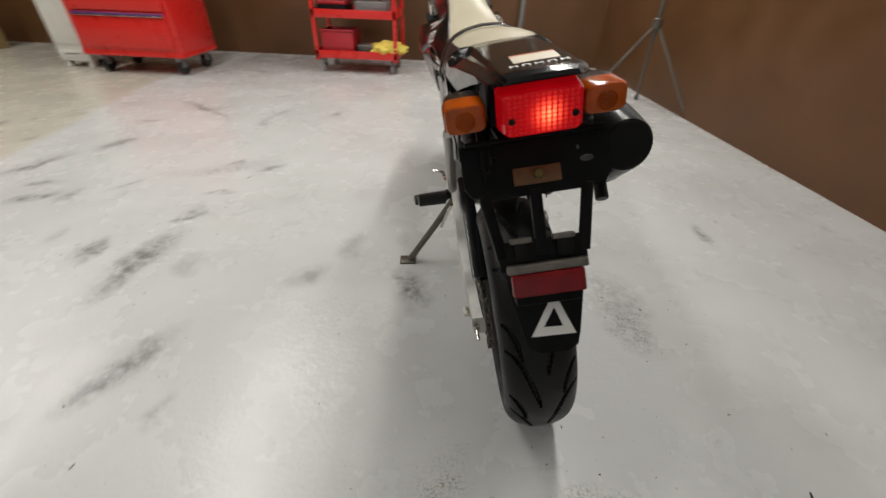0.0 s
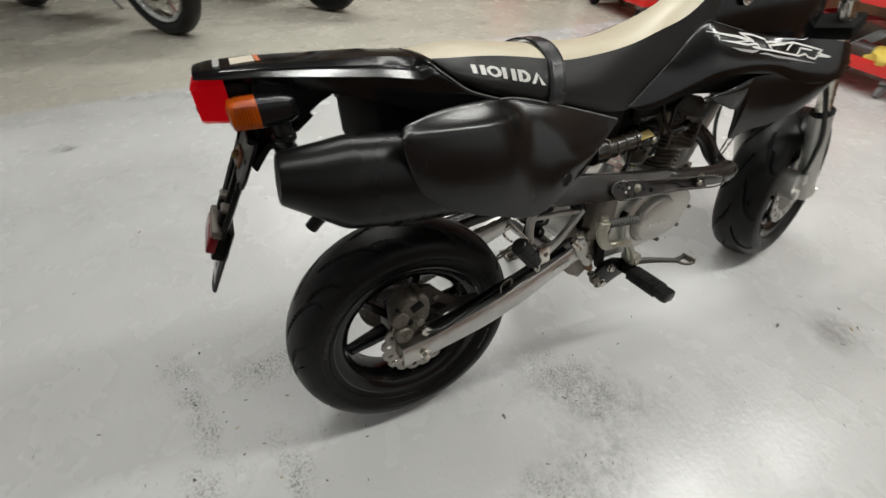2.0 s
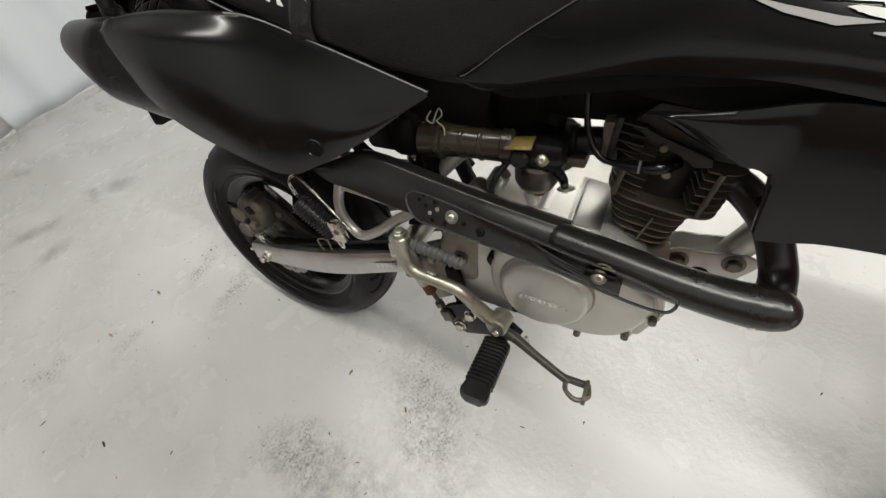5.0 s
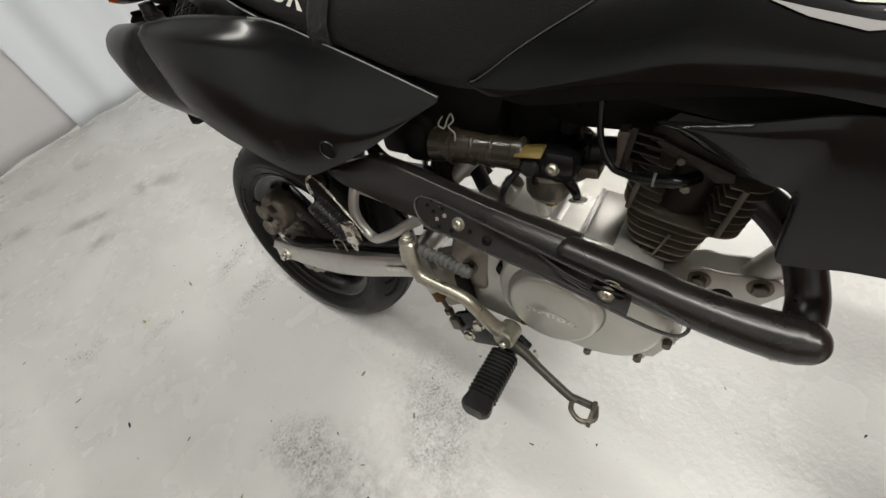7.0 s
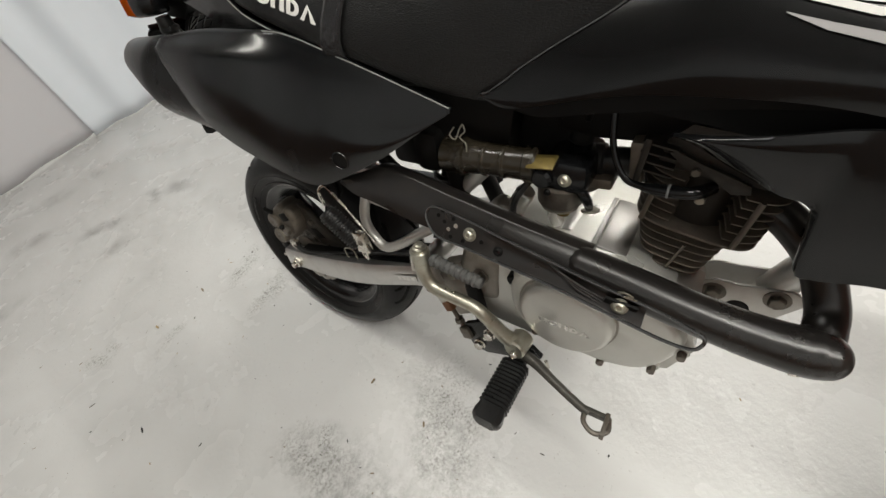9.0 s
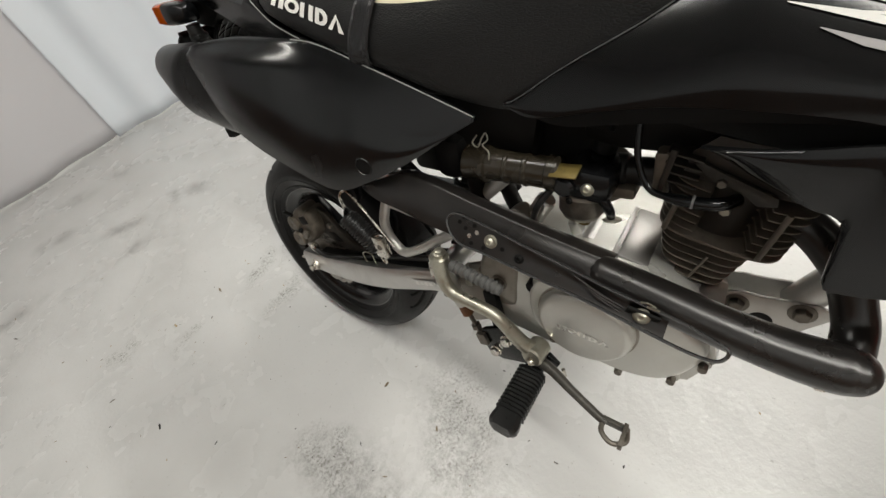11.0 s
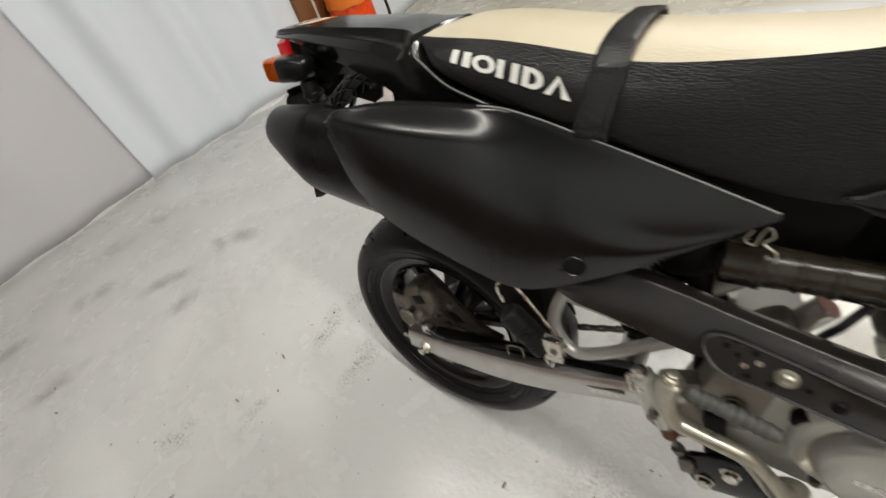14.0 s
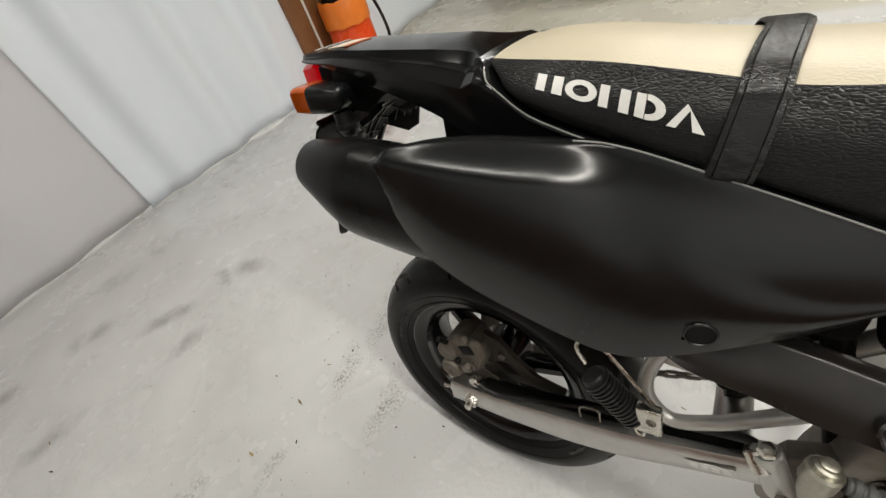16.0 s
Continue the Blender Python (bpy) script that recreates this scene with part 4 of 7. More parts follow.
tail = part("tail_cowl", tail_cowl(), BLACKGLOSS, bike, "glossy black tail cowl with creased flanks", angle=22)
part("sticker", block((0.046, 0.026, 0.0006), at(0.004, -0.150, 0.7203, 2.0, 0, 0), 0), STICKER, tail, "cream warning sticker")
part("sticker_edge", block((0.046, 0.005, 0.0006), at(0.004, -0.1335, 0.7206, -2, 0, 0), 0), STICKERO, tail, "orange edge of a sticker")
bars = bmesh.new()
for k in range(5):
    # each mark a pair of thin strokes and a short link
    for u in (-0.0034, 0.0030):
        block((0.0017, 0.0066, 0.0006), at(-0.0215 + k * 0.0122 + u, -0.1775, 0.7203, 1.5, 0, 0), 0, bars)
    block((0.0060, 0.0016, 0.0006), at(-0.0215 + k * 0.0122, -0.1775 + (0.0024 if k % 2 else 0.0), 0.7204, 1.5, 0, 0), 0, bars)
part("worn_print", bars, WHITEPRINT, tail, "worn white lettering on the tail")
# the highlight on the cowl's rounded edge, laid on as a pale line
part("cowl_edge", tube([(0.044, 0.058, 0.7045), (0.064, 0.064, 0.6995), (0.0775, 0.072, 0.691), (0.0805, 0.082, 0.6835), (0.0825, 0.108, 0.6650), (0.0835, 0.14, 0.6525), (0.0840, 0.175, 0.6412)], 0.0007, 6), EDGEGLINT, tail, "thin pale highlight line along the cowl's edge")
part("under_tail", prism([(-0.150, 0.706), (-0.12, 0.700), (-0.050, 0.680), (-0.076, 0.669), (-0.098, 0.655), (-0.110, 0.650), (-0.150, 0.655)], -0.046, 0.046, 0.006), DARK, bike, "black under-tail tray")

def battery_box():
    """A box below the tail, its rear face slanting across."""
    rings = []
    for z, k in ((0.596, 0.003), (0.599, 0.0), (0.655, 0.0), (0.672, 0.001)):
        rings.append([(-0.046 + k, -0.036 + k, z), (-0.043 + k, -0.038 + k, z), (0.036 - k, -0.008 + k, z), (0.040 - k, -0.004 + k, z), (0.040 - k, 0.105, z), (-0.046 + k, 0.105, z)])
    return loft(rings)


box = part("battery_box", battery_box(), DARK, bike, "black box below the tail", angle=30)
part("box_edge", rod((-0.046, -0.037, 0.602), (-0.046, -0.037, 0.652), 0.0022, 8), WORNRUB, box)
part("box_clip", block((0.008, 0.010, 0.014), at(-0.040, -0.038, 0.660), 0.002), OLDSTEEL, box)
# ribbed inner fender below the tail
ARCH = ((-0.172, 0.596, 0.020, -0.004), (-0.163, 0.609, 0.024, -0.006), (-0.148, 0.628, 0.030, -0.008), (-0.130, 0.643, 0.036, -0.012), (-0.110, 0.654, 0.042, -0.014), (-0.090, 0.666, 0.042, -0.012))
fender = part("inner_fender", loft([[(x * w, s, z + c * abs(x) ** 2) for x in (-1, -0.6, -0.2, 0.2, 0.6, 1)] + [(x * w, s - 0.003, z + 0.006 + c * abs(x) ** 2) for x in (1, 0.6, 0.2, -0.2, -0.6, -1)] for s, z, w, c in ARCH]), DARK, bike, "black ribbed inner fender")
for x in (0.90, 0.45, 0.0, -0.45):
    part("rib", tube([(x * w, s + 0.001, z - 0.001 + c * x * x) for s, z, w, c in ARCH], 0.0014, 6), BLACKSATIN, fender)
for s, z, w, c in ARCH[1:5]:
    part("rib", tube([(x * w, s + 0.001, z - 0.001 + c * x * x) for x in (-0.95, -0.5, 0.0, 0.5, 0.95)], 0.0012, 6), BLACKSATIN, fender)


def seat_sections(cols=60):
    """Rows of the seat: place, lower edge, cream line, crown, half widths."""
    low = [(0.07, 0.701), (0.087, 0.680), (0.12, 0.664), (0.175, 0.643), (0.267, 0.620), (0.393, 0.586), (0.44, 0.582), (0.50, 0.60), (0.62, 0.66)]
    line = [(0.07, 0.703), (0.154, 0.698), (0.242, 0.685), (0.275, 0.679), (0.354, 0.679), (0.425, 0.685), (0.492, 0.699), (0.557, 0.716), (0.60, 0.742), (0.64, 0.78)]
    top = [(0.07, 0.706), (0.10, 0.711), (0.14, 0.711), (0.25, 0.699), (0.33, 0.694), (0.41, 0.692), (0.47, 0.702), (0.54, 0.727), (0.58, 0.746), (0.64, 0.795)]
    wide = [(0.07, 0.058), (0.087, 0.074), (0.175, 0.081), (0.267, 0.084), (0.36, 0.080), (0.44, 0.068), (0.52, 0.056), (0.64, 0.045)]
    wline = [(0.07, 0.055), (0.10, 0.060), (0.175, 0.062), (0.267, 0.064), (0.36, 0.060), (0.44, 0.053), (0.52, 0.047), (0.64, 0.040)]
    for i in range(cols + 1):
        s = 0.068 + (0.635 - 0.068) * i / cols
        yield s, curve1(low, s), curve1(line, s), curve1(top, s), curve1(wide, s), curve1(wline, s)


def seat_cream():
    rings = []
    for s, lo, li, to, w, wl in seat_sections():
        ring = []
        for k in range(-8, 9):
            x = k / 8
            z = li + (to - li) * (1 - abs(x) ** 2.6)
            ring.append((x * wl, s, z))
        ring += [(wl * 0.9, s, li - 0.02), (-wl * 0.9, s, li - 0.02)]
        rings.append(ring)
    return loft(rings)


def seat_side():
    rings = []
    for s, lo, li, to, w, wl in seat_sections():
        ring = []
        half = []
        for k in range(9):
            v = k / 8
            x = wl + 0.0012 + (w - wl) * math.sin(min(v * 1.25, 1) * math.pi / 2) - 0.006 * max(v - 0.85, 0) / 0.15
            half.append((x, s, li + 0.0008 + (lo - li) * v))
        ring = half + [(w - 0.02, s, lo)] + [(-w + 0.02, s, lo)] + [(-x, y, z) for x, y, z in half[::-1]] + [(-wl * 0.8, s, li - 0.006), (wl * 0.8, s, li - 0.006)]
        rings.append(ring)
    return loft(rings)


seat = part("seat_side", seat_side(), SEATBLACK, bike, "black grained seat flanks")
part("seat_top", seat_cream(), CREAM, seat, "cream vinyl seat top")


def seat_point(s, v, lift=0.0):
    """A point on the right flank: v from the cream line (0) to the lower edge (1)."""
    best = min(seat_sections(400), key=lambda q: abs(q[0] - s))
    _, lo, li, to, w, wl = best
    x = wl + 0.0012 + (w - wl) * math.sin(min(v * 1.25, 1) * math.pi / 2) - 0.006 * max(v - 0.85, 0) / 0.15
    return Vector((x + lift, s, li + (lo - li) * v))


def strap():
    """The strap over the seat, following its crown and flanks."""
    rings = []
    _, lo, li, to, w, wl = min(seat_sections(400), key=lambda q: abs(q[0] - 0.264))
    path = []
    for k in range(9):
        p = seat_point(0.264, 1.02 - k / 8)
        path.append((p.x + 0.003, p.z))
    for k in range(1, 8):
        x = 1 - k / 8
        path.append((x * wl, li + (to - li) * (1 - x ** 2.6) + 0.004))
    path.append((0, to + 0.0045))
    path = [(p.x, p.y) for p in smooth_path([Vector((x, z, 0)) for x, z in path], 4)]
    full = [(x, z) for x, z in path] + [(-x, z) for x, z in path[-2::-1]]
    n = len(full)
    for i, (x, z) in enumerate(full):
        a, b = full[max(i - 1, 0)], full[min(i + 1, n - 1)]
        d = Vector((b[0] - a[0], 0, b[1] - a[1])).normalized()
        nrm = Vector((-d.z, 0, d.x))
        if nrm.dot(Vector((x, 0, z - (li - 0.05)))) < 0:
            nrm = -nrm
        side = abs(2 * i / (n - 1) - 1)
        crumple = min(max((side - 0.68) / 0.14, 0), 1) * min(max((0.99 - side) / 0.08, 0), 1)
        ring = []
        for y, h in ((-0.0135, 0), (-0.0125, 0.0022), (-0.0095, 0.0028), (-0.009, 0.0021), (-0.0085, 0.0028), (-0.006, 0.0028), (-0.003, 0.0028), (0.0, 0.0028), (0.003, 0.0028), (0.006, 0.0028), (0.0085, 0.0028), (0.009, 0.0021), (0.0095, 0.0028), (0.0125, 0.0022), (0.0135, 0)):
            p = Vector((x, 0.258 + y * (1 + 0.12 * side) + 0.010 - 0.016 * side, z)) + nrm * (h + crumple * 0.0016 * noise.noise(Vector((x * 30 + 4, y * 210, z * 260))))
            ring.append(p)
        rings.append(ring)
    return loft(rings)


part("seat_strap", strap(), STRAP, bike, "black stitched strap across the seat")
part("strap_clip", tube([(0.0850, 0.234, 0.6290), (0.0860, 0.242, 0.6262), (0.0860, 0.260, 0.6205), (0.0850, 0.269, 0.6175)], 0.0010, 6), STEEL, bike)


def mark_shapes():
    """Plain shapes of a five-piece mark in a unit strip: bars, a ring, bars, a half ring and a wedge."""
    bm = bmesh.new()

    def quad(*p):
        bm.faces.new([bm.verts.new((x, y, 0)) for x, y in p])

    def bar(x0, x1, n=3):
        for k in range(n):
            quad((x0, k / n), (x1, k / n), (x1, (k + 1) / n), (x0, (k + 1) / n))

    def ring(cx, rx, a0, a1, n=14):
        for k in range(n):
            a, b = a0 + (a1 - a0) * k / n, a0 + (a1 - a0) * (k + 1) / n
            quad(*[(cx + rx * f * math.cos(t), 0.5 + 0.52 * g * math.sin(t)) for t, f, g in ((a, 1, 1), (b, 1, 1), (b, 0.52, 0.56), (a, 0.52, 0.56))])

    bar(0.0, 0.062), bar(0.112, 0.178)
    ring(0.295, 0.100, 0, 2 * math.pi, 24)
    bar(0.412, 0.468), bar(0.535, 0.595)
    bar(0.630, 0.685)
    ring(0.690, 0.110, -math.pi / 2, math.pi / 2)
    quad((0.815, 0), (0.865, 0), (0.925, 0.8), (0.905, 1.0))
    quad((0.905, 1.0), (0.925, 0.8), (0.955, 0), (1.02, 0))
    bmesh.ops.remove_doubles(bm, verts=bm.verts, dist=0.0005)
    return bm


def flank_mark():
    """The mark on the seat's right flank, bent to it."""
    bm = mark_shapes()
    for v in bm.verts:
        u, w = v.co.x, v.co.y
        s = 0.116 + 0.116 * u
        vv = 0.20 + 0.26 * (1 - w) + 0.10 * u
        v.co = seat_point(s, vv, 0.0012)
    return bm


def thicken(bm, d):
    got = bmesh.ops.extrude_face_region(bm, geom=bm.faces[:])
    vs = [g for g in got["geom"] if isinstance(g, bmesh.types.BMVert)]
    bmesh.ops.translate(bm, verts=vs, vec=d)
    return bm


part("printed_mark", thicken(flank_mark(), (0.0005, 0, 0)), WHITEPRINT, seat, "white printed shapes on the seat flank")


# ---- right side cover over the silencer
def cover_raw(s, v):
    """How far out the cover stands: behind a slanting crease a tall face under a rolled shoulder, before it one plane up to the top edge."""
    bt = curve1([(-0.014, 0.146), (0.05, 0.149), (0.12, 0.145), (0.19, 0.137), (0.25, 0.128), (0.316, 0.110), (0.395, 0.084)], s)
    tp = curve1([(-0.014, 0.141), (0.0065, 0.133), (0.036, 0.119), (0.068, 0.108), (0.136, 0.094), (0.177, 0.0875), (0.26, 0.086), (0.395, 0.082)], s)
    rr = curve1([(-0.014, 0.1455), (0.0, 0.146), (0.07, 0.1425), (0.137, 0.129), (0.178, 0.107), (0.22, 0.096)], s)
    bulge = curve1([(-0.014, 0.001), (0.05, 0.006), (0.12, 0.009), (0.19, 0.010)], s)
    vr = 0.87
    q = min(v / vr, 1)
    rear = bt + (rr - bt) * q ** 1.3 + bulge * math.sin(math.pi * q) if v <= vr else rr + (tp - rr) * ((v - vr) / (1 - vr)) ** 1.15
    tip = min(max((s - 0.22) / 0.15, 0), 1)
    fore = bt + (tp - bt) * v ** (2.1 - 1.0 * tip) + 0.006 * (1 - tip) * math.sin(math.pi * v)
    crease = 0.152 + 0.21 * (1 - v)
    w = min(max((s - crease) / 0.075 + 0.5, 0), 1)
    w = w * w * (3 - 2 * w)
    return rear + (fore - rear) * w


def cover_r(s, v):
    """The same with the shoulder rounded off."""
    return sum(k * cover_raw(s, min(max(v + d, 0.0), 1.0)) for d, k in ((-0.036, 0.12), (-0.018, 0.22), (0.0, 0.32), (0.018, 0.22), (0.036, 0.12)))


COVER_LOW = [(-0.014, 0.634), (-0.010, 0.612), (-0.002, 0.583), (0.021, 0.553), (0.07, 0.522), (0.124, 0.499), (0.165, 0.483), (0.19, 0.4755), (0.215, 0.4765), (0.25, 0.490), (0.285, 0.507), (0.316, 0.5235), (0.364, 0.5545), (0.395, 0.5735)]
COVER_HIGH = [(-0.014, 0.642), (-0.006, 0.6495), (0.01, 0.6525), (0.05, 0.6552), (0.10, 0.6535), (0.14, 0.6505), (0.177, 0.6460), (0.26, 0.6225), (0.347, 0.594), (0.395, 0.5775)]


def cover_point(s, h):
    lo, hi = curve1(COVER_LOW, s), curve1(COVER_HIGH, s)
    return Vector((cover_r(s, (h - lo) / (hi - lo)), s, h))


hole = cover_point(0.259, 0.517)
hole_axis = (cover_point(0.269, 0.517) - cover_point(0.249, 0.517)).cross(cover_point(0.259, 0.527) - cover_point(0.259, 0.507)).normalized()


def holed_cover():
    """The cover with a round fixing hole cut through it."""
    bm = shell(-0.014, 0.395, COVER_LOW, COVER_HIGH, cover_r, 96, 48, 0.005)
    gone = []
    for v in bm.verts:
        q = v.co - hole
        q = q - hole_axis * q.dot(hole_axis)
        if q.length < 0.0078:
            gone.append(v)
        elif q.length < 0.0128:
            v.co += q.normalized() * (0.0104 - q.length)
    bmesh.ops.delete(bm, geom=gone, context="VERTS")
    return bm


cover = part("side_cover", holed_cover(), COVERBLACK, bike, "satin black side cover over the silencer", angle=60)
part("fixing_recess", lathe([(-0.016, 0.0002), (-0.016, 0.0098), (-0.001, 0.0102), (-0.0004, 0.0106)], hole, hole_axis, 28), DARK, cover)
part("fixing_rim", lathe([(-0.002, 0.0096), (0.0003, 0.0098), (0.0010, 0.0104), (0.0010, 0.0110), (0.0003, 0.0117), (-0.002, 0.0120)], hole, hole_axis, 32, closed=True), COVERBLACK, cover, "rounded rim of the fixing hole")
# a pale line painted in for the highlight on the cover's top edge
part("cover_edge", tube([cover_point(s_, curve1(COVER_HIGH, s_) - 0.0004) + Vector((0.0002, 0, 0.0004)) for s_ in (0.15, 0.165, 0.177, 0.20, 0.23, 0.26, 0.29, 0.32, 0.35, 0.375, 0.394)], 0.0008, 6), EDGEGLINT, cover, "thin pale highlight line along the cover's top edge")
part("left_side_cover", shell(0.02, 0.377, [(0.02, 0.58), (0.138, 0.50), (0.215, 0.480), (0.284, 0.502), (0.377, 0.590)], [(0.02, 0.64), (0.162, 0.658), (0.233, 0.640), (0.377, 0.597)], lambda s, v: 0.088 - 0.01 * abs(v - 0.5), 30, 8, 0.003, True), BLACKSATIN, bike, "satin black side cover")

# ---- silencer and exhaust
def silencer():
    rings = []
    for s, z, r in ((-0.138, 0.608, 0.022), (-0.150, 0.6110, 0.024), (-0.1515, 0.6113, 0.0285), (-0.148, 0.6105, 0.0305), (-0.11, 0.598, 0.0450), (-0.085, 0.590, 0.0550), (-0.078, 0.588, 0.0570), (-0.070, 0.586, 0.058), (-0.02, 0.575, 0.061), (0.06, 0.561, 0.060), (0.11, 0.552, 0.055), (0.15, 0.545, 0.046), (0.19, 0.537, 0.034), (0.22, 0.53, 0.018)):
        n = 44
        x, wide = curve1([(-0.16, 0.109), (-0.075, 0.108), (-0.01, 0.099), (0.22, 0.092)], s), r * (0.80 + 0.2 * max(0, 1 - (s + 0.152) / 0.08))
        rings.append([(x + wide * math.cos(a), s + 0.19 * r * math.sin(a), z + r * math.sin(a)) for a in (2 * math.pi * k / n for k in range(n))])
    return loft(rings)


sil = part("silencer", silencer(), MUFFLER, bike, "matt black silencer with a tapered end", angle=28)
part("end_cap", lathe([(0, 0.0265), (0.0006, 0.0272), (0.004, 0.022), (0.012, 0.019)], (0.109, -0.1522, 0.6114), (0, 1, -0.19), 32), DARK, sil, "dark outlet of the silencer")
part("outlet_stub", rod((0.096, -0.108, 0.552), (0.094, -0.131, 0.532), 0.0085), MUFFLER, sil)
part("bracket_tab", block((0.012, 0.03, 0.02), at(0.085, -0.09, 0.545, 20), 0.003), MUFFLER, sil)


def guard_shell():
    """The pressed heat guard: a flat back, a crisp ridge and a face that slants out to its lower edge."""
    rings = []
    for i in range(49):
        s = 0.236 + (0.556 - 0.236) * i / 48
        hi = curve1([(0.236, 0.481), (0.262, 0.490), (0.288, 0.499), (0.306, 0.500), (0.40, 0.4825), (0.48, 0.467), (0.556, 0.455)], s)
        lo = curve1([(0.236, 0.477), (0.256, 0.466), (0.293, 0.461), (0.345, 0.450), (0.40, 0.444), (0.556, 0.428)], s)
        rx = curve1([(0.236, 0.116), (0.29, 0.100), (0.32, 0.100), (0.556, 0.101)], s)
        ox = curve1([(0.236, 0.120), (0.30, 0.122), (0.556, 0.121)], s)
        d = max(hi - lo, 0.004)
        rings.append([(rx - 0.026, s, hi - 0.30 * d), (rx - 0.020, s, hi - 0.10 * d), (rx - 0.012, s, hi - 0.03 * d), (rx - 0.0036, s, hi - 0.0004), (rx - 0.0016, s, hi - 0.0002), (rx + 0.0003, s, hi - 0.0014), (rx + 0.0016, s, hi - 0.0034), (rx + 0.0048, s, hi - 0.16 * d),
                      (rx + (ox - rx) * 0.62, s, hi - 0.45 * d), (ox - 0.002, s, lo + 0.25 * d), (ox, s, lo + 0.003), (ox + 0.0008, s, lo + 0.0008), (ox - 0.001, s, lo), (ox - 0.004, s, lo + 0.002), (ox - 0.012, s, lo + 0.008), (rx - 0.022, s, lo + 0.012)])
    return loft(rings)


pipe = part("heat_guard", guard_shell(), PIPEBLACK, bike, "black pressed heat guard", angle=70)
part("front_pipe", tube([(0.1000, 0.545, 0.4385), (0.1010, 0.550, 0.4380), (0.1015, 0.600, 0.4290), (0.1008, 0.650, 0.4185), (0.0985, 0.700, 0.4095), (0.0960, 0.735, 0.4065), (0.0945, 0.750, 0.4072), (0.0938, 0.761, 0.4082), (0.0932, 0.7675, 0.4090), (0.0928, 0.7710, 0.4094), (0.0927, 0.7722, 0.4095)], [0.0165, 0.0195, 0.0198, 0.0200, 0.0208, 0.0220, 0.0218, 0.0190, 0.0140, 0.0080, 0.002], 32, 6), PIPEBLACK, pipe, "black exhaust pipe sleeve", angle=60)


def flange_point(s, h, lift=0.0):
    return Vector((0.1245 + (0.457 - h) * 0.45 + lift, s, h + lift * 0.45))


def closed_tube(path, r, seg=8):
    """A round wire bent into a closed loop."""
    pts = smooth_path(path, 6, closed=True)
    rings, n = [], len(pts)
    out = Vector((1, 0, 0.45)).normalized()
    for k, p in enumerate(pts):
        d = (pts[(k + 1) % n] - pts[k - 1]).normalized()
        side = d.cross(out).normalized()
        rings.append([p + (out * math.cos(a) + side * math.sin(a)) * r for a in (2 * math.pi * q / seg for q in range(seg))])
    return skin(bmesh.new(), rings + [rings[0]], True, False)


LOOP = [(0.3735, 0.4610), (0.384, 0.4490), (0.3985, 0.4440), (0.425, 0.4423), (0.4835, 0.4358), (0.534, 0.4307), (0.5945, 0.4218), (0.636, 0.4160), (0.6590, 0.4160), (0.6665, 0.4222), (0.6655, 0.4290),
        (0.6545, 0.4325), (0.6285, 0.4385), (0.5935, 0.4435), (0.5545, 0.4490), (0.5125, 0.4565), (0.4675, 0.4635), (0.4245, 0.4712), (0.3945, 0.4755), (0.3815, 0.4755), (0.3735, 0.4700)]


def flange_plate():
    """The guard's outer plate, inside its rolled rim; open towards the front."""
    rows = []
    for k in range(25):
        s = 0.375 + (0.618 - 0.375) * k / 24
        lo = curve1([(0.3735, 0.461), (0.384, 0.449), (0.3985, 0.444), (0.425, 0.4423), (0.534, 0.4307), (0.636, 0.416)], s)
        hi = curve1([(0.3735, 0.468), (0.3815, 0.4755), (0.3945, 0.4755), (0.4245, 0.4712), (0.5125, 0.4565), (0.5935, 0.4435), (0.6285, 0.4385)], s)
        dish = 0.004 * min(1, max(0, (s - 0.45) / 0.05))
        ring = [flange_point(s, hi), flange_point(s, hi - (hi - lo) * 0.22, -dish), flange_point(s, lo + (hi - lo) * 0.3, -dish), flange_point(s, lo)]
        rows.append(ring + [p - Vector((0.0022, 0, 0.001)) for p in ring[::-1]])
    return loft(rows)


part("guard_flange", flange_plate(), PIPEBLACK, pipe, "black guard plate with dimples", angle=50)
part("guard_edge", closed_tube([flange_point(s, h, 0.0006) for s, h in LOOP], 0.0018), BLACKEDGE, pipe, "shiny black wire rim of the guard")
for k, (y, z) in enumerate(((0.389, 0.468), (0.394, 0.474), (0.398, 0.463), (0.404, 0.456), (0.409, 0.468), (0.413, 0.4615), (0.408, 0.4490), (0.424, 0.4480), (0.447, 0.4525))):
    part("vent_hole", lathe([(0, 0.0027), (0.0006, 0.0024)], flange_point(y, z, 0.0004), (1, 0, 0.45), 10), STEEL if k in (3, 5) else DARK, pipe)
for k in range(3):
    part("pressed_rib", tube([flange_point(0.525 + 0.008 * k, 0.449 - 0.004 * k, -0.002), flange_point(0.555, 0.439 - 0.002 * k, -0.001), flange_point(0.580, 0.433 - 0.003 * k, -0.003)], [0.0008, 0.0018, 0.0008], 8), PIPEBLACK, pipe)
bolt(pipe, flange_point(0.432, 0.4570, 0.0005), (1, 0, 0.4), r=0.0062, h=0.005, washer=0.0080, dome=True, material=ZINC)
bolt(pipe, flange_point(0.596, 0.4320, -0.002), (1, 0, 0.4), r=0.0064, h=0.005, washer=0.0080, dome=True, material=ZINC)
bolt(pipe, flange_point(0.467, 0.4475, -0.003), (1, 0, 0.4), r=0.0058, h=0.005, material=DARK, dome=True)
part("flange_pad", block((0.003, 0.030, 0.018), Matrix.Translation(flange_point(0.596, 0.432, -0.0035)) @ at(0, 0, 0, -10, 24, 0), 0.001), DARK, pipe)
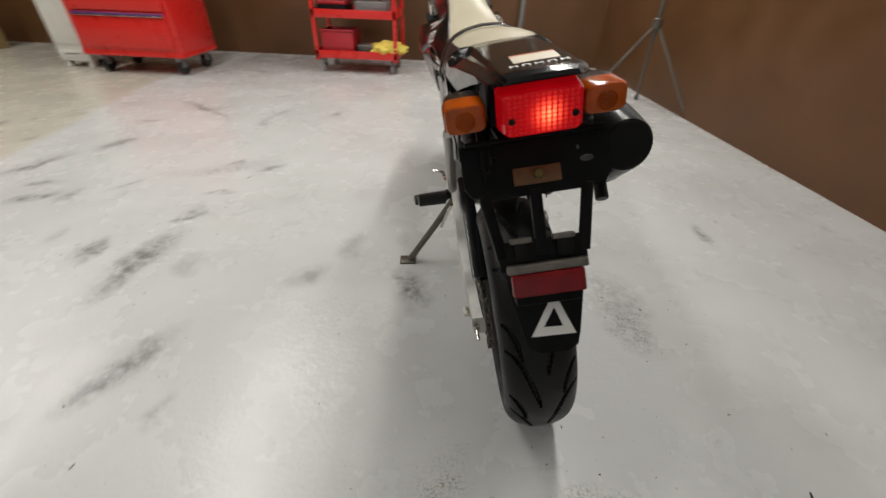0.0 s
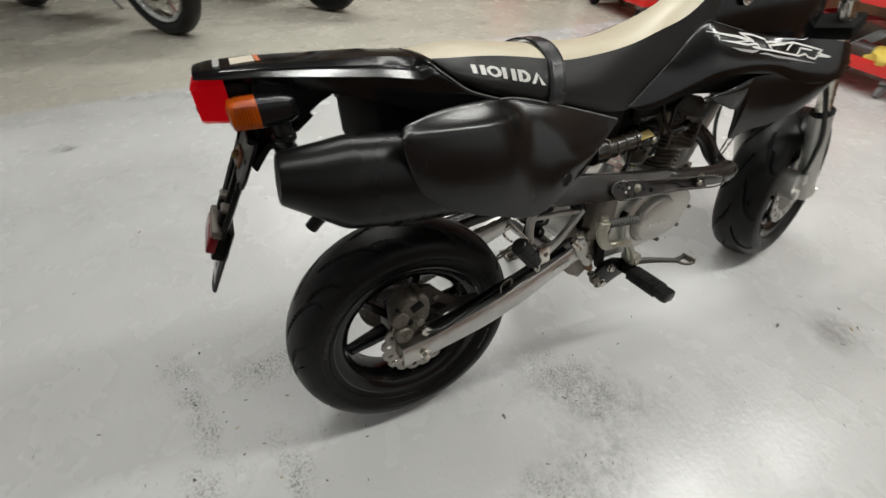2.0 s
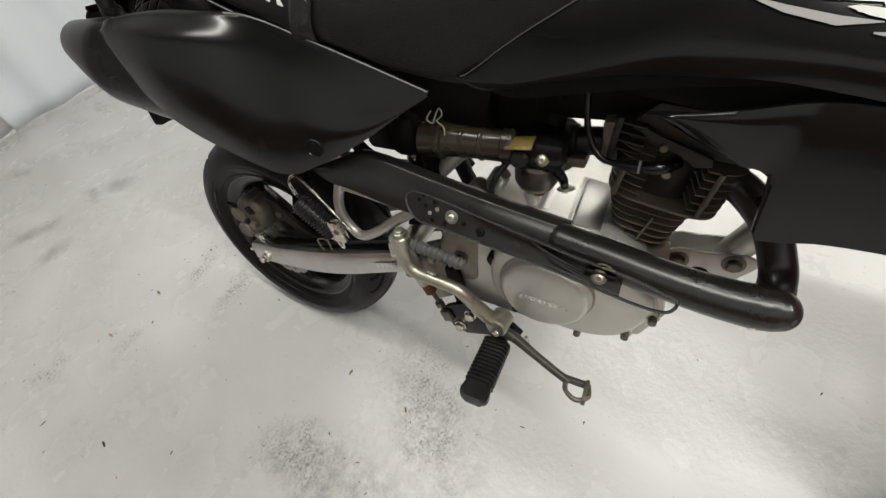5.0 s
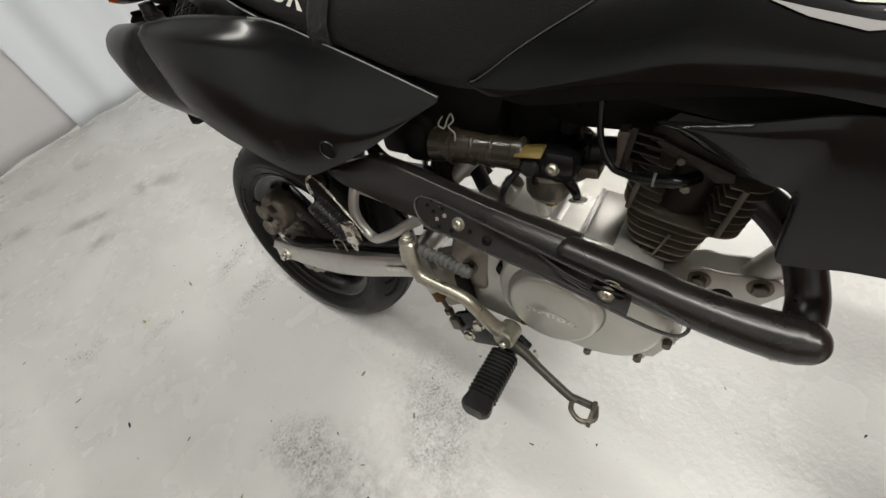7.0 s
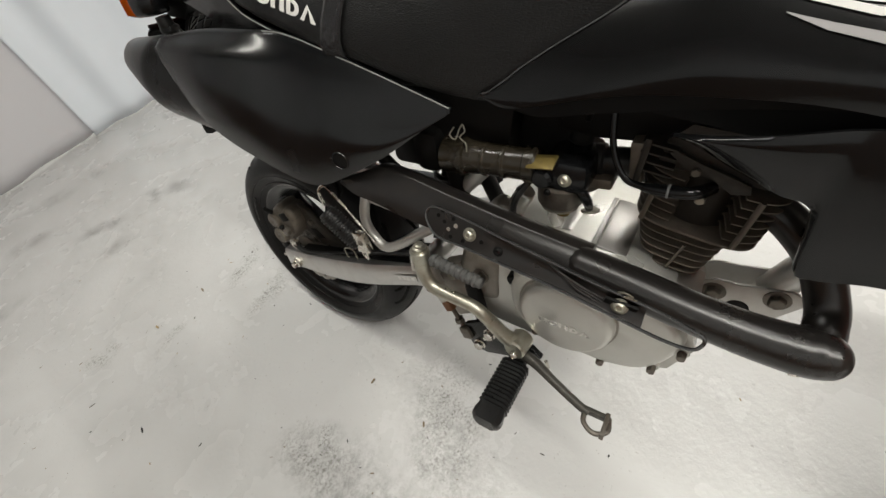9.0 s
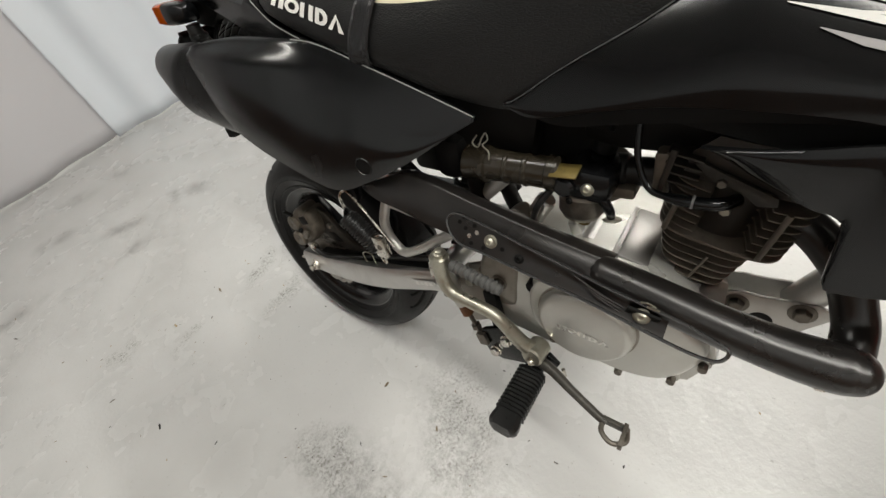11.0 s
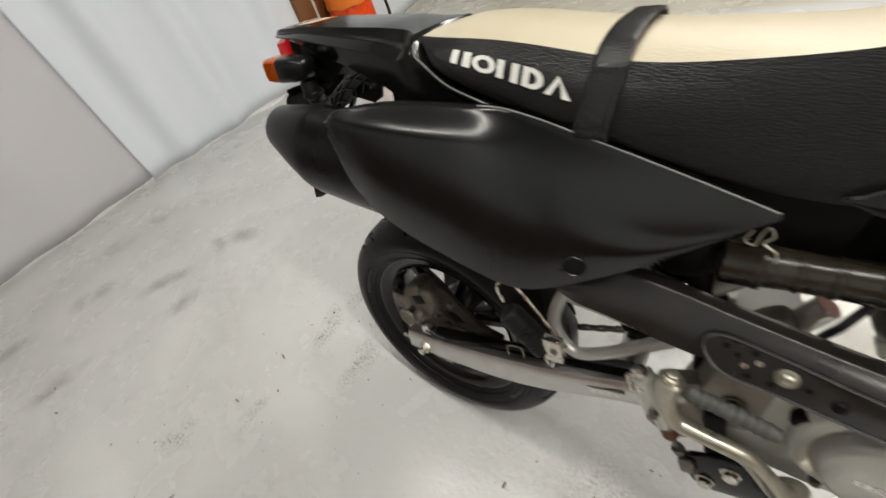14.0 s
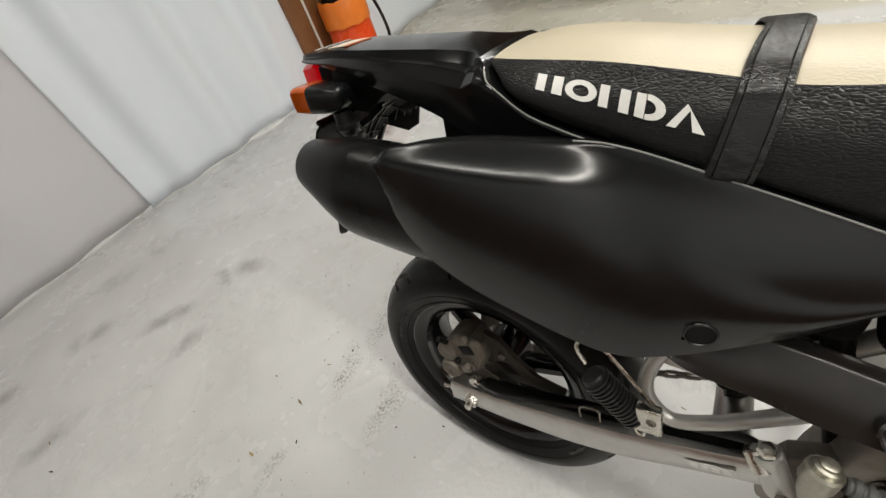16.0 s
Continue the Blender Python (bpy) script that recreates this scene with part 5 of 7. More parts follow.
part("wire_knot", tube([flange_point(0.592, 0.4450, 0.002), flange_point(0.598, 0.4470, 0.005), flange_point(0.605, 0.4450, 0.004), flange_point(0.598, 0.4430, 0.003), flange_point(0.609, 0.4425, 0.002)], 0.0010, 6), ZINC, pipe)
part("header_pipe", tube([(0.020, 0.672, 0.500), (0.029, 0.700, 0.490), (0.040, 0.730, 0.464), (0.053, 0.748, 0.432), (0.068, 0.752, 0.418), (0.084, 0.748, 0.411), (0.096, 0.72, 0.409)], 0.0158, 16, 8), PIPEBLACK, bike, "dark exhaust header pipe")
part("pipe_screw", rod((0.109, 0.738, 0.396), (0.1135, 0.739, 0.392), 0.004), STEEL, pipe)


# ---- engine
engine = part("crankcase", loft([[(x, y, z) for y, z in ((0.385, 0.300), (0.40, 0.275), (0.50, 0.268), (0.60, 0.272), (0.655, 0.30), (0.672, 0.345), (0.655, 0.400), (0.60, 0.425), (0.53, 0.432), (0.45, 0.425), (0.40, 0.390), (0.385, 0.345))] for x in (-0.09, -0.084, 0.076, 0.082)]), CASE, bike, "silver painted crankcase", angle=25)


def cover_mesh(outline, x0, x1, inset, n=4):
    """A cast cover: an outline rising to a smaller flat face with a rounded shoulder."""
    cy = sum(p[0] for p in outline) / len(outline)
    cz = sum(p[1] for p in outline) / len(outline)
    ring0 = [Vector((0, y, z)) for y, z in outline]
    sm = smooth_path(ring0, 4, closed=True)
    rings = []
    for k in range(n + 1):
        a = k / n * math.pi / 2
        f, x = 1 - inset * (1 - math.cos(a)), x0 + (x1 - x0) * math.sin(a)
        rings.append([(x, cy + (p.y - cy) * f, cz + (p.z - cz) * f) for p in sm])
    rings.insert(0, [(x0 - 0.02, p.y, p.z) for p in sm])
    return loft(rings)


part("clutch_case", cover_mesh([(0.462, 0.352), (0.472, 0.312), (0.505, 0.292), (0.545, 0.284), (0.590, 0.282), (0.632, 0.296), (0.655, 0.330), (0.660, 0.368), (0.620, 0.404), (0.565, 0.416), (0.505, 0.412), (0.470, 0.390)], 0.080, 0.096, 0.10), CASE, engine, "silver cast clutch case", angle=40)
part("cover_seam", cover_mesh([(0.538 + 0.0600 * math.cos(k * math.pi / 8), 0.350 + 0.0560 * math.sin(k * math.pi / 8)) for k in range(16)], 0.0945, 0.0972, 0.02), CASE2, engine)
disc = part("round_cover", cover_mesh([(0.538 + 0.0575 * math.cos(k * math.pi / 8), 0.350 + 0.0535 * math.sin(k * math.pi / 8)) for k in range(16)], 0.094, 0.1120, 0.16), CASE, engine, "silver round engine cover with raised marks", angle=40)
bm = thicken(mark_shapes(), (0, 0, 0.05))
bmesh.ops.scale(bm, vec=(0.060, 0.0075, 0.016), verts=bm.verts)
bm.transform(Matrix(((0, 0, 1, 0.1119), (1, 0, 0, 0.510), (0, 1, 0, 0.340), (0, 0, 0, 1))))
part("raised_mark", bm, WORNMARK, disc, "raised bright shapes")
for y, z in ((0.500, 0.290), (0.640, 0.300), (0.585, 0.278), (0.662, 0.340), (0.645, 0.390)):
    bolt(engine, (0.086, y, z), r=0.0052, h=0.010, material=OLDSTEEL)
    part("bolt_boss", rod((0.074, y, z), (0.087, y, z), 0.0075), CASE, engine)
part("oil_filler", rod((0.086, 0.470, 0.425), (0.100, 0.468, 0.424), 0.011), DARK, engine)
part("breather_cap", rod((0.07, 0.470, 0.372), (0.092, 0.470, 0.368), 0.012), DARK, engine)
part("case_rib", tube([(0.10, 0.48, 0.418), (0.104, 0.50, 0.424), (0.104, 0.53, 0.424)], 0.008, 10), CASE, engine)
part("case_block", block((0.10, 0.034, 0.030), at(0.010, 0.566, 0.416, -10), 0.004), ALU, engine, "bare aluminium casting behind the cylinder")
part("case_lip", block((0.10, 0.005, 0.010), at(0.010, 0.5475, 0.428, -10), 0.001), ALU, engine)
part("case_ledge", prism([(0.50, 0.40), (0.515, 0.424), (0.60, 0.416), (0.66, 0.404), (0.66, 0.385)], 0.02, 0.074, 0.004), ALU, engine)
part("case_top", loft([[(x, y, z) for y, z in ((0.50, 0.40), (0.53, 0.412), (0.58, 0.412), (0.60, 0.40))] for x in (-0.06, 0.06)]), ALU, engine, "bare aluminium case top")
part("starter_hump", rod((-0.05, 0.515, 0.412), (0.045, 0.515, 0.412), 0.020, 20), ALU, engine)
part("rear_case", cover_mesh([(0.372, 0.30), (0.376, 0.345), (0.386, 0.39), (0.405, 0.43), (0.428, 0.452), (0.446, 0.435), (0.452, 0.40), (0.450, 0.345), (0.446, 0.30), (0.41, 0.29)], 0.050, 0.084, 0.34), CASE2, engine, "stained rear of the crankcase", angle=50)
bolt(engine, (0.085, 0.417, 0.352), r=0.009, h=0.009, material=OLDSTEEL, washer=0.012)


def fin_ring(hx, hy, notch):
    """Half the outline of a fin, rounded off; a notch on the right side leaves room for the plug."""
    ring = []
    for q in range(112):
        a = 2 * math.pi * q / 112
        ca, sa = math.cos(a), math.sin(a)
        x, y = math.copysign(abs(ca) ** 0.5, ca) * hx, math.copysign(abs(sa) ** 0.5, sa) * hy
        if notch and x > 0 and -0.022 < y < 0.020:
            x = min(x, 0.028)
        ring.append((x, y))
    return ring


def fin_block():
    """The cylinder's cooling fins, tilted a little forward: five narrow ones below, seven broad ones above."""
    col = part("cylinder_barrel", rod((0, 0.618, 0.375), (0, 0.636, 0.53), 0.036, 24), FINS, engine, "dark cylinder barrel")
    rows = [(0.418 + 0.0092 * k, 0.623 + 0.0006 * k, 0.046, 0.032 + 0.0028 * k, 0.0022, False) for k in range(5)]
    rows += [(0.468 + 0.0088 * k, 0.634 + 0.001 * k, 0.054, 0.056 + 0.0006 * k, 0.0040 if k == 0 else 0.0022, k > 0) for k in range(7)]
    for z, y, hx, hy, th, notch in rows:
        bm = bmesh.new()
        m = at(0, y, z, -9, 0, 0)
        skin(bm, [[m @ Vector((x * f, yy * f, zz)) for x, yy in fin_ring(hx, hy, notch)] for f, zz in ((0.975, -th / 2), (1, -th / 4), (1, th / 4), (0.975, th / 2))])
        part("fin", bm, FINEDGE, col)
    part("fin_post", rod((0.0525, 0.668, 0.464), (0.0525, 0.676, 0.516), 0.0026), FINEDGE, col)
    part("fin_post", rod((0.0525, 0.588, 0.476), (0.0525, 0.594, 0.512), 0.0026), FINEDGE, col)
    part("barrel_rib", rod((0.0460, 0.622, 0.417), (0.0460, 0.632, 0.450), 0.0014), FINEDGE, col)


fin_block()
# the head's dark colour holds the shade that falls here
head = part("cylinder_head", loft([[(x, y, z) for y, z in ((0.590, 0.532), (0.594, 0.556), (0.61, 0.572), (0.665, 0.566), (0.692, 0.545), (0.694, 0.522), (0.64, 0.526))] for x in (-0.044, -0.040, 0.040, 0.044)]), FINS, engine, "cylinder head in a colour darkened for shade")
part("spark_cap", tube([(0.040, 0.638, 0.514), (0.056, 0.628, 0.517), (0.062, 0.616, 0.5172), (0.062, 0.594, 0.5162), (0.061, 0.582, 0.5165), (0.060, 0.569, 0.520), (0.057, 0.558, 0.534), (0.052, 0.550, 0.556), (0.040, 0.545, 0.60)], [0.0060, 0.0062, 0.0060, 0.0056, 0.0034, 0.0032, 0.0032, 0.0032, 0.0032], 12, 6), BLACKSATIN, engine, "black spark plug lead")
part("cap_band", lathe([(0, 0.0058), (0.0004, 0.0064), (0.0022, 0.0064), (0.0026, 0.0058)], (0.062, 0.6045, 0.5166), (0, 1, 0.03), 16), GREYSTEEL, engine)
for k in range(4):
    part("head_fin", block((0.030, 0.030, 0.0022), at(0.038, 0.590, 0.5265 + 0.0088 * k, -9), 0.0008), HEADSHADE, head)
part("head_rib", block((0.006, 0.006, 0.044), at(0.053, 0.5785, 0.538, -6), 0.002), HEADSHADE, head)
part("head_band", prism([(0.597, 0.548), (0.604, 0.550), (0.622, 0.5425), (0.664, 0.528), (0.666, 0.519), (0.652, 0.5165), (0.636, 0.5275), (0.612, 0.5345)], 0.046, 0.0510, 0.002), HEADSHADE, head, "rocker cover band in a colour darkened for shade")
bolt(head, (0.051, 0.622, 0.534), r=0.0042, h=0.004, material=OLDSTEEL)
bolt(engine, (0.044, 0.678, 0.548), r=0.0065, h=0.007, material=OLDSTEEL)
bolt(head, (0.036, 0.632, 0.500), r=0.0050, h=0.006, material=ZINC)
part("frame_gusset", prism([(0.585, 0.580), (0.68, 0.578), (0.72, 0.63), (0.60, 0.62)], -0.030, 0.030, 0.004), DARK, bike, "black frame gusset above the head")

# added dark block that closes the bright gap above the head
part("tank_gap_filler", prism([(0.495, 0.548), (0.530, 0.542), (0.575, 0.544), (0.640, 0.578), (0.660, 0.640), (0.480, 0.640)], -0.032, 0.034, 0.006), DARK, bike, "dark filler block under the fuel tank")

# ---- carburettor and inlet
carb = part("carburettor", rod((0.018, 0.515, 0.528), (0.018, 0.515, 0.480), 0.026, 20), OLDSTEEL, bike, "dark cast carburettor")
part("carb_body", block((0.060, 0.050, 0.036), at(0.042, 0.512, 0.514), 0.010), BLACKSATIN, carb)
part("choke_plate", block((0.018, 0.030, 0.0022), at(0.070, 0.490, 0.5285, 10, 24, 0), 0.0008), BRASS, carb, "brass coloured choke plate")
part("dash_pot", rod((0.050, 0.492, 0.512), (0.077, 0.491, 0.511), 0.0112, 24, 0.003), BLACKSATIN, carb)
bolt(carb, (0.071, 0.515, 0.514), (1, 0, 0.3), r=0.0062, h=0.005, dome=True, material=ZINC, washer=0.0072)
bolt(carb, (0.071, 0.498, 0.496), (1, 0, 0.2), r=0.004, h=0.004, dome=True, material=DARK)
part("float_bowl", lathe([(0, 0.027), (0.004, 0.028), (0.006, 0.0255), (0.026, 0.0245), (0.032, 0.020), (0.035, 0.012)], (0.045, 0.504, 0.500), (0.02, 0.0, -1), 28), OLDSTEEL, carb, "dull steel round float bowl")
part("bowl_ring", lathe([(0, 0.0205), (0.003, 0.0210), (0.005, 0.0190)], (0.045, 0.504, 0.470), (0, 0, -1), 28), ZINC, carb)
part("drain_plug", block((0.016, 0.013, 0.020), at(0.044, 0.500, 0.446, 25), 0.004), WHITEPL, carb, "milky plastic drain fitting")
part("cable_elbow", tube([(0.060, 0.518, 0.508), (0.064, 0.530, 0.500), (0.061, 0.537, 0.487), (0.054, 0.5385, 0.474)], [0.0050, 0.0056, 0.0052, 0.0040], 10), BLACKSATIN, carb)
part("elbow_foot", lathe([(0, 0.0085), (0.0015, 0.0100), (0.003, 0.0085)], (0.053, 0.539, 0.4735), (0.3, 0.2, -1), 18), ZINC, carb)
part("drain_screw", rod((0.040, 0.510, 0.471), (0.042, 0.505, 0.452), 0.009), BRASS, carb)
part("manifold", lathe([(0, 0.0150), (0.002, 0.0175), (0.018, 0.0175), (0.020, 0.0150), (0.046, 0.0150), (0.048, 0.0180), (0.060, 0.0180)], (0.022, 0.522, 0.513), (0, 1, 0.10), 24), RUBBER2, carb)
part("carb_flange", block((0.026, 0.030, 0.012), at(0.034, 0.540, 0.5005, 4), 0.003), FINEDGE, carb, "worn brown carburettor flange")
part("insulator", block((0.046, 0.012, 0.046), at(0.028, 0.5735, 0.530, 6), 0.003), FINEDGE, carb)
part("carb_neck", rod((0.02, 0.512, 0.53), (0.016, 0.518, 0.555), 0.013), DARK, carb)
inlet = part("inlet_boot", lathe([(0, 0.0185), (0.002, 0.0212), (0.024, 0.0212), (0.0255, 0.0222), (0.030, 0.0222), (0.0315, 0.0192), (0.051, 0.0178), (0.0525, 0.0192), (0.0555, 0.0192), (0.057, 0.0178), (0.074, 0.0174), (0.0755, 0.0190), (0.0785, 0.0190), (0.080, 0.0176), (0.100, 0.0182), (0.1015, 0.0196), (0.112, 0.0196), (0.114, 0.018)], (0.060, 0.368, 0.5120), (-0.03, 1, 0.04), 32), BOOT, bike, "glossy black ribbed inlet hose")
part("hose_clip", tube([(0.062, 0.384, 0.548), (0.066, 0.380, 0.540), (0.066, 0.387, 0.536), (0.062, 0.390, 0.545), (0.060, 0.394, 0.551), (0.063, 0.398, 0.545), (0.066, 0.393, 0.539), (0.069, 0.402, 0.534), (0.072, 0.404, 0.526)], 0.0009, 8), ZINC, inlet, "bent wire hose clip")
part("inner_panel", block((0.056, 0.115, 0.090), at(-0.004, 0.462, 0.542), 0.010), DARK, bike)
part("tool_box", block((0.085, 0.105, 0.085), at(0.0, 0.318, 0.515), 0.010), DARK, bike, "black box below the seat")
part("airbox_neck", block((0.050, 0.040, 0.056), at(0.045, 0.342, 0.512), 0.014), DARK, bike)
part("start_motor", rod((0.030, 0.424, 0.398), (0.030, 0.458, 0.464), 0.0125, 18), ALU, engine, "dull aluminium stub")
part("pale_tube", rod((0.026, 0.366, 0.444), (0.028, 0.412, 0.494), 0.0105, 16), FRAMEP, bike, "pale painted tube behind the hose")
part("airbox", block((0.10, 0.22, 0.085), at(0.0, 0.340, 0.562, -9), 0.012), DARK, bike, "black air box")
part("vent_hose", tube([(0.055, 0.475, 0.50), (0.068, 0.462, 0.478), (0.062, 0.455, 0.45), (0.05, 0.462, 0.42)], 0.004, 10), RUBBER2, bike)
part("carb_cable", tube([(0.03, 0.52, 0.56), (0.05, 0.535, 0.582), (0.05, 0.60, 0.60), (0.03, 0.72, 0.63)], 0.0035, 8), RUBBER2, bike, "black throttle cable")

# ---- frame
frame_m = FRAMEP
bm = tube([(0, 0.86, 0.66), (0, 0.80, 0.56), (0, 0.745, 0.44), (0, 0.722, 0.385)], 0.0165, 16)
chassis = part("frame_down_tube", bm, frame_m, bike, "silver painted frame tube")
part("backbone", tube([(0, 0.86, 0.70), (0, 0.70, 0.645), (0, 0.50, 0.60), (0, 0.36, 0.56)], 0.02, 14), DARK, chassis)
for sg in (1, -1):
    part("engine_plate", prism([(0.650, 0.372), (0.660, 0.388), (0.672, 0.394), (0.690, 0.394), (0.735, 0.402), (0.748, 0.398), (0.750, 0.388), (0.722, 0.345), (0.700, 0.336), (0.655, 0.350)], sg * 0.014 if sg > 0 else -0.018, sg * 0.018 if sg > 0 else -0.014, 0.001), frame_m, chassis, "silver engine mounting plate")
bolt(chassis, (0.018, 0.6735, 0.3775), r=0.008, h=0.007, material=OLDSTEEL, washer=0.012)
bolt(chassis, (0.018, 0.727, 0.388), r=0.008, h=0.007, material=OLDSTEEL, washer=0.012)
part("plate_hole", lathe([(0, 0.0115), (0.0008, 0.011)], (0.0179, 0.699, 0.362), (1, 0, 0), 20), DARK, chassis)
for sg in (1, -1):
    x = 0.060 * sg
    part("frame_rail", tube([(x * 0.45, 0.40, 0.575), (x * 0.45, 0.355, 0.50), (x * 0.6, 0.37, 0.42), (x * 1.1, 0.40, 0.31)], 0.012, 12), DARK, chassis, "black frame rail")
    part("seat_rail", tube([(x * 0.7, 0.40, 0.59), (x * 0.85, 0.25, 0.600), (x * 0.8, 0.12, 0.62)], 0.0105, 12), DARK, chassis)
    part("stay_tube", tube([(x, 0.275, 0.60), (x * 1.05, 0.262, 0.50), (x * 1.1, 0.33, 0.45), (x * 1.1, 0.37, 0.40)], 0.009, 12), DARK, chassis)
part("shock_absorber", rod((0, 0.30, 0.33), (0, 0.36, 0.54), 0.017, 16), DARK, bike, "black shock absorber")
bm = bmesh.new()
coil = [(0.026 * math.cos(a), 0.30 + 0.06 * a / 44 + 0.026 * math.sin(a) * 0.95, 0.34 + 0.19 * a / 44 - 0.007 * math.sin(a)) for a in [k * 0.5 for k in range(88)]]
part("shock_spring", tube(coil, 0.0042, 8, 1, bm, smooth=False), RUBBER2, bike, "black coil spring")


# ---- passenger peg bracket
stay = part("peg_hanger", tube([(0.080, 0.262, 0.500), (0.080, 0.245, 0.455), (0.084, 0.231, 0.425), (0.090, 0.2265, 0.395), (0.091, 0.235, 0.368), (0.092, 0.257, 0.352), (0.092, 0.290, 0.370), (0.088, 0.322, 0.394), (0.080, 0.352, 0.413)], 0.0076, 14, 8), frame_m, bike, "silver bent peg hanger tube")
part("hanger_link", tube([(0.082, 0.228, 0.430), (0.084, 0.29, 0.425), (0.082, 0.34, 0.415)], 0.005, 10), frame_m, stay)
A, Bp = Vector((0.111, 0.224, 0.361)), Vector((0.120, 0.180, 0.416))
peg = part("passenger_peg", rod(A, Bp, 0.0125, 18), RUBBER2, bike, "folded black rubber passenger peg")
for k in range(13):
    p = A.lerp(Bp, (k + 0.7) / 14)
    d = (Bp - A).normalized()
    part("rib", lathe([(-0.0016, 0.0125), (-0.001, 0.0155), (0.001, 0.0155), (0.0016, 0.0125)], p, d, 18), RUBBER2, peg)
part("peg_loop", tube([(0.112, 0.172, 0.420), (0.106, 0.160, 0.434), (0.102, 0.168, 0.446), (0.101, 0.184, 0.438), (0.102, 0.247, 0.366)], 0.0022, 8), STEEL, peg, "bright steel peg loop")
part("peg_fork", block((0.011, 0.023, 0.036), at(0.117, 0.2375, 0.375, 8), 0.002), STEEL, peg, "bright steel peg clevis")
bolt(peg, (0.1222, 0.2395, 0.377), r=0.0048, h=0.003, dome=True, material=OLDSTEEL)
part("peg_pin", tube([(0.114, 0.226, 0.352), (0.113, 0.228, 0.340), (0.113, 0.234, 0.336), (0.114, 0.236, 0.352)], 0.0018, 8), STEEL, peg)

# ---- kick starter
kick = part("kick_arm", tube([(0.112, 0.484, 0.280), (0.120, 0.470, 0.292), (0.127, 0.448, 0.324), (0.130, 0.430, 0.342), (0.134, 0.396, 0.352), (0.134, 0.372, 0.358), (0.132, 0.359, 0.378), (0.130, 0.357, 0.402)], [0.0115, 0.0105, 0.009, 0.0085, 0.0085, 0.0092, 0.0100, 0.0105], 14, 8), ZINC, bike, "zinc-plated kick start arm")
part("kick_boss", rod((0.098, 0.486, 0.277), (0.128, 0.484, 0.279), 0.0150), ZINC, kick)
bolt(kick, (0.128, 0.485, 0.271), r=0.005, h=0.005, dome=True)
part("kick_knuckle", rod((0.130, 0.357, 0.394), (0.130, 0.358, 0.414), 0.0125), ZINC, kick)
part("knuckle_nut", lathe([(0, 0.0085), (0.004, 0.0085), (0.005, 0.006), (0.008, 0.006), (0.009, 0.004)], (0.130, 0.358, 0.414), (0, 0.05, 1), 16), ZINC, kick)
A, Bp = Vector((0.128, 0.372, 0.401)), Vector((0.131, 0.446, 0.391))
rub = part("kick_rubber", rod(A, Bp, 0.0068, 14), WORNRUB, kick, "worn ribbed rubber on the kick arm")
for k in range(9):
    part("rib", lathe([(-0.0032, 0.0066), (-0.0018, 0.0082), (0.0018, 0.0082), (0.0032, 0.0066)], A.lerp(Bp, (k + 0.8) / 10), Bp - A, 14), WORNRUB, rub)

# ---- rear brake master cylinder and linkage
master = part("brake_cylinder", rod((0.103, 0.330, 0.372), (0.104, 0.352, 0.322), 0.013, 16), CASE, bike, "cast brake master cylinder")
part("cylinder_foot", rod((0.104, 0.354, 0.326), (0.104, 0.366, 0.300), 0.010), CASE, master)
part("rubber_boot", rod((0.104, 0.366, 0.302), (0.104, 0.374, 0.284), 0.009), RUST, master)
part("push_rod", rod((0.104, 0.374, 0.286), (0.104, 0.390, 0.255), 0.0035), OLDSTEEL, master)
bolt(master, (0.104, 0.384, 0.266), (0, 0.4, -0.9), r=0.0075, h=0.008, material=OLDSTEEL)
part("hose_union", rod((0.10, 0.322, 0.366), (0.112, 0.334, 0.352), 0.010), STEEL, master)
bolt(master, (0.108, 0.330, 0.378), (0.2, -0.2, 1), r=0.008, h=0.008)
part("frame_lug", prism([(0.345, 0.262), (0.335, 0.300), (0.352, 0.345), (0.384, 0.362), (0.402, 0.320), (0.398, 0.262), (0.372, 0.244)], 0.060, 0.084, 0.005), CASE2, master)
part("dark_bracket", block((0.014, 0.020, 0.075), at(0.090, 0.412, 0.300, 12), 0.004), DARK, master)
bolt(master, (0.084, 0.372, 0.338), r=0.008, h=0.008, material=ZINC, washer=0.011)
bolt(master, (0.116, 0.352, 0.330), (1, 0, 0), r=0.006, h=0.006, material=OLDSTEEL)
part("rod_clevis", block((0.016, 0.016, 0.022), at(0.104, 0.398, 0.245, 20), 0.002), OLDSTEEL, master)

# ---- right foot peg and brake pedal
mount = part("peg_bracket", prism([(0.392, 0.243), (0.396, 0.262), (0.425, 0.282), (0.445, 0.282), (0.47, 0.272), (0.50, 0.268), (0.515, 0.255), (0.508, 0.234), (0.465, 0.226), (0.430, 0.212), (0.408, 0.216)], 0.098, 0.106, 0.0018), BLACKSATIN, bike, "black footrest bracket")
bolt(mount, (0.106, 0.437, 0.262), r=0.0078, h=0.007, washer=0.0095)
bolt(mount, (0.106, 0.419, 0.228), r=0.0078, h=0.007, washer=0.0095)


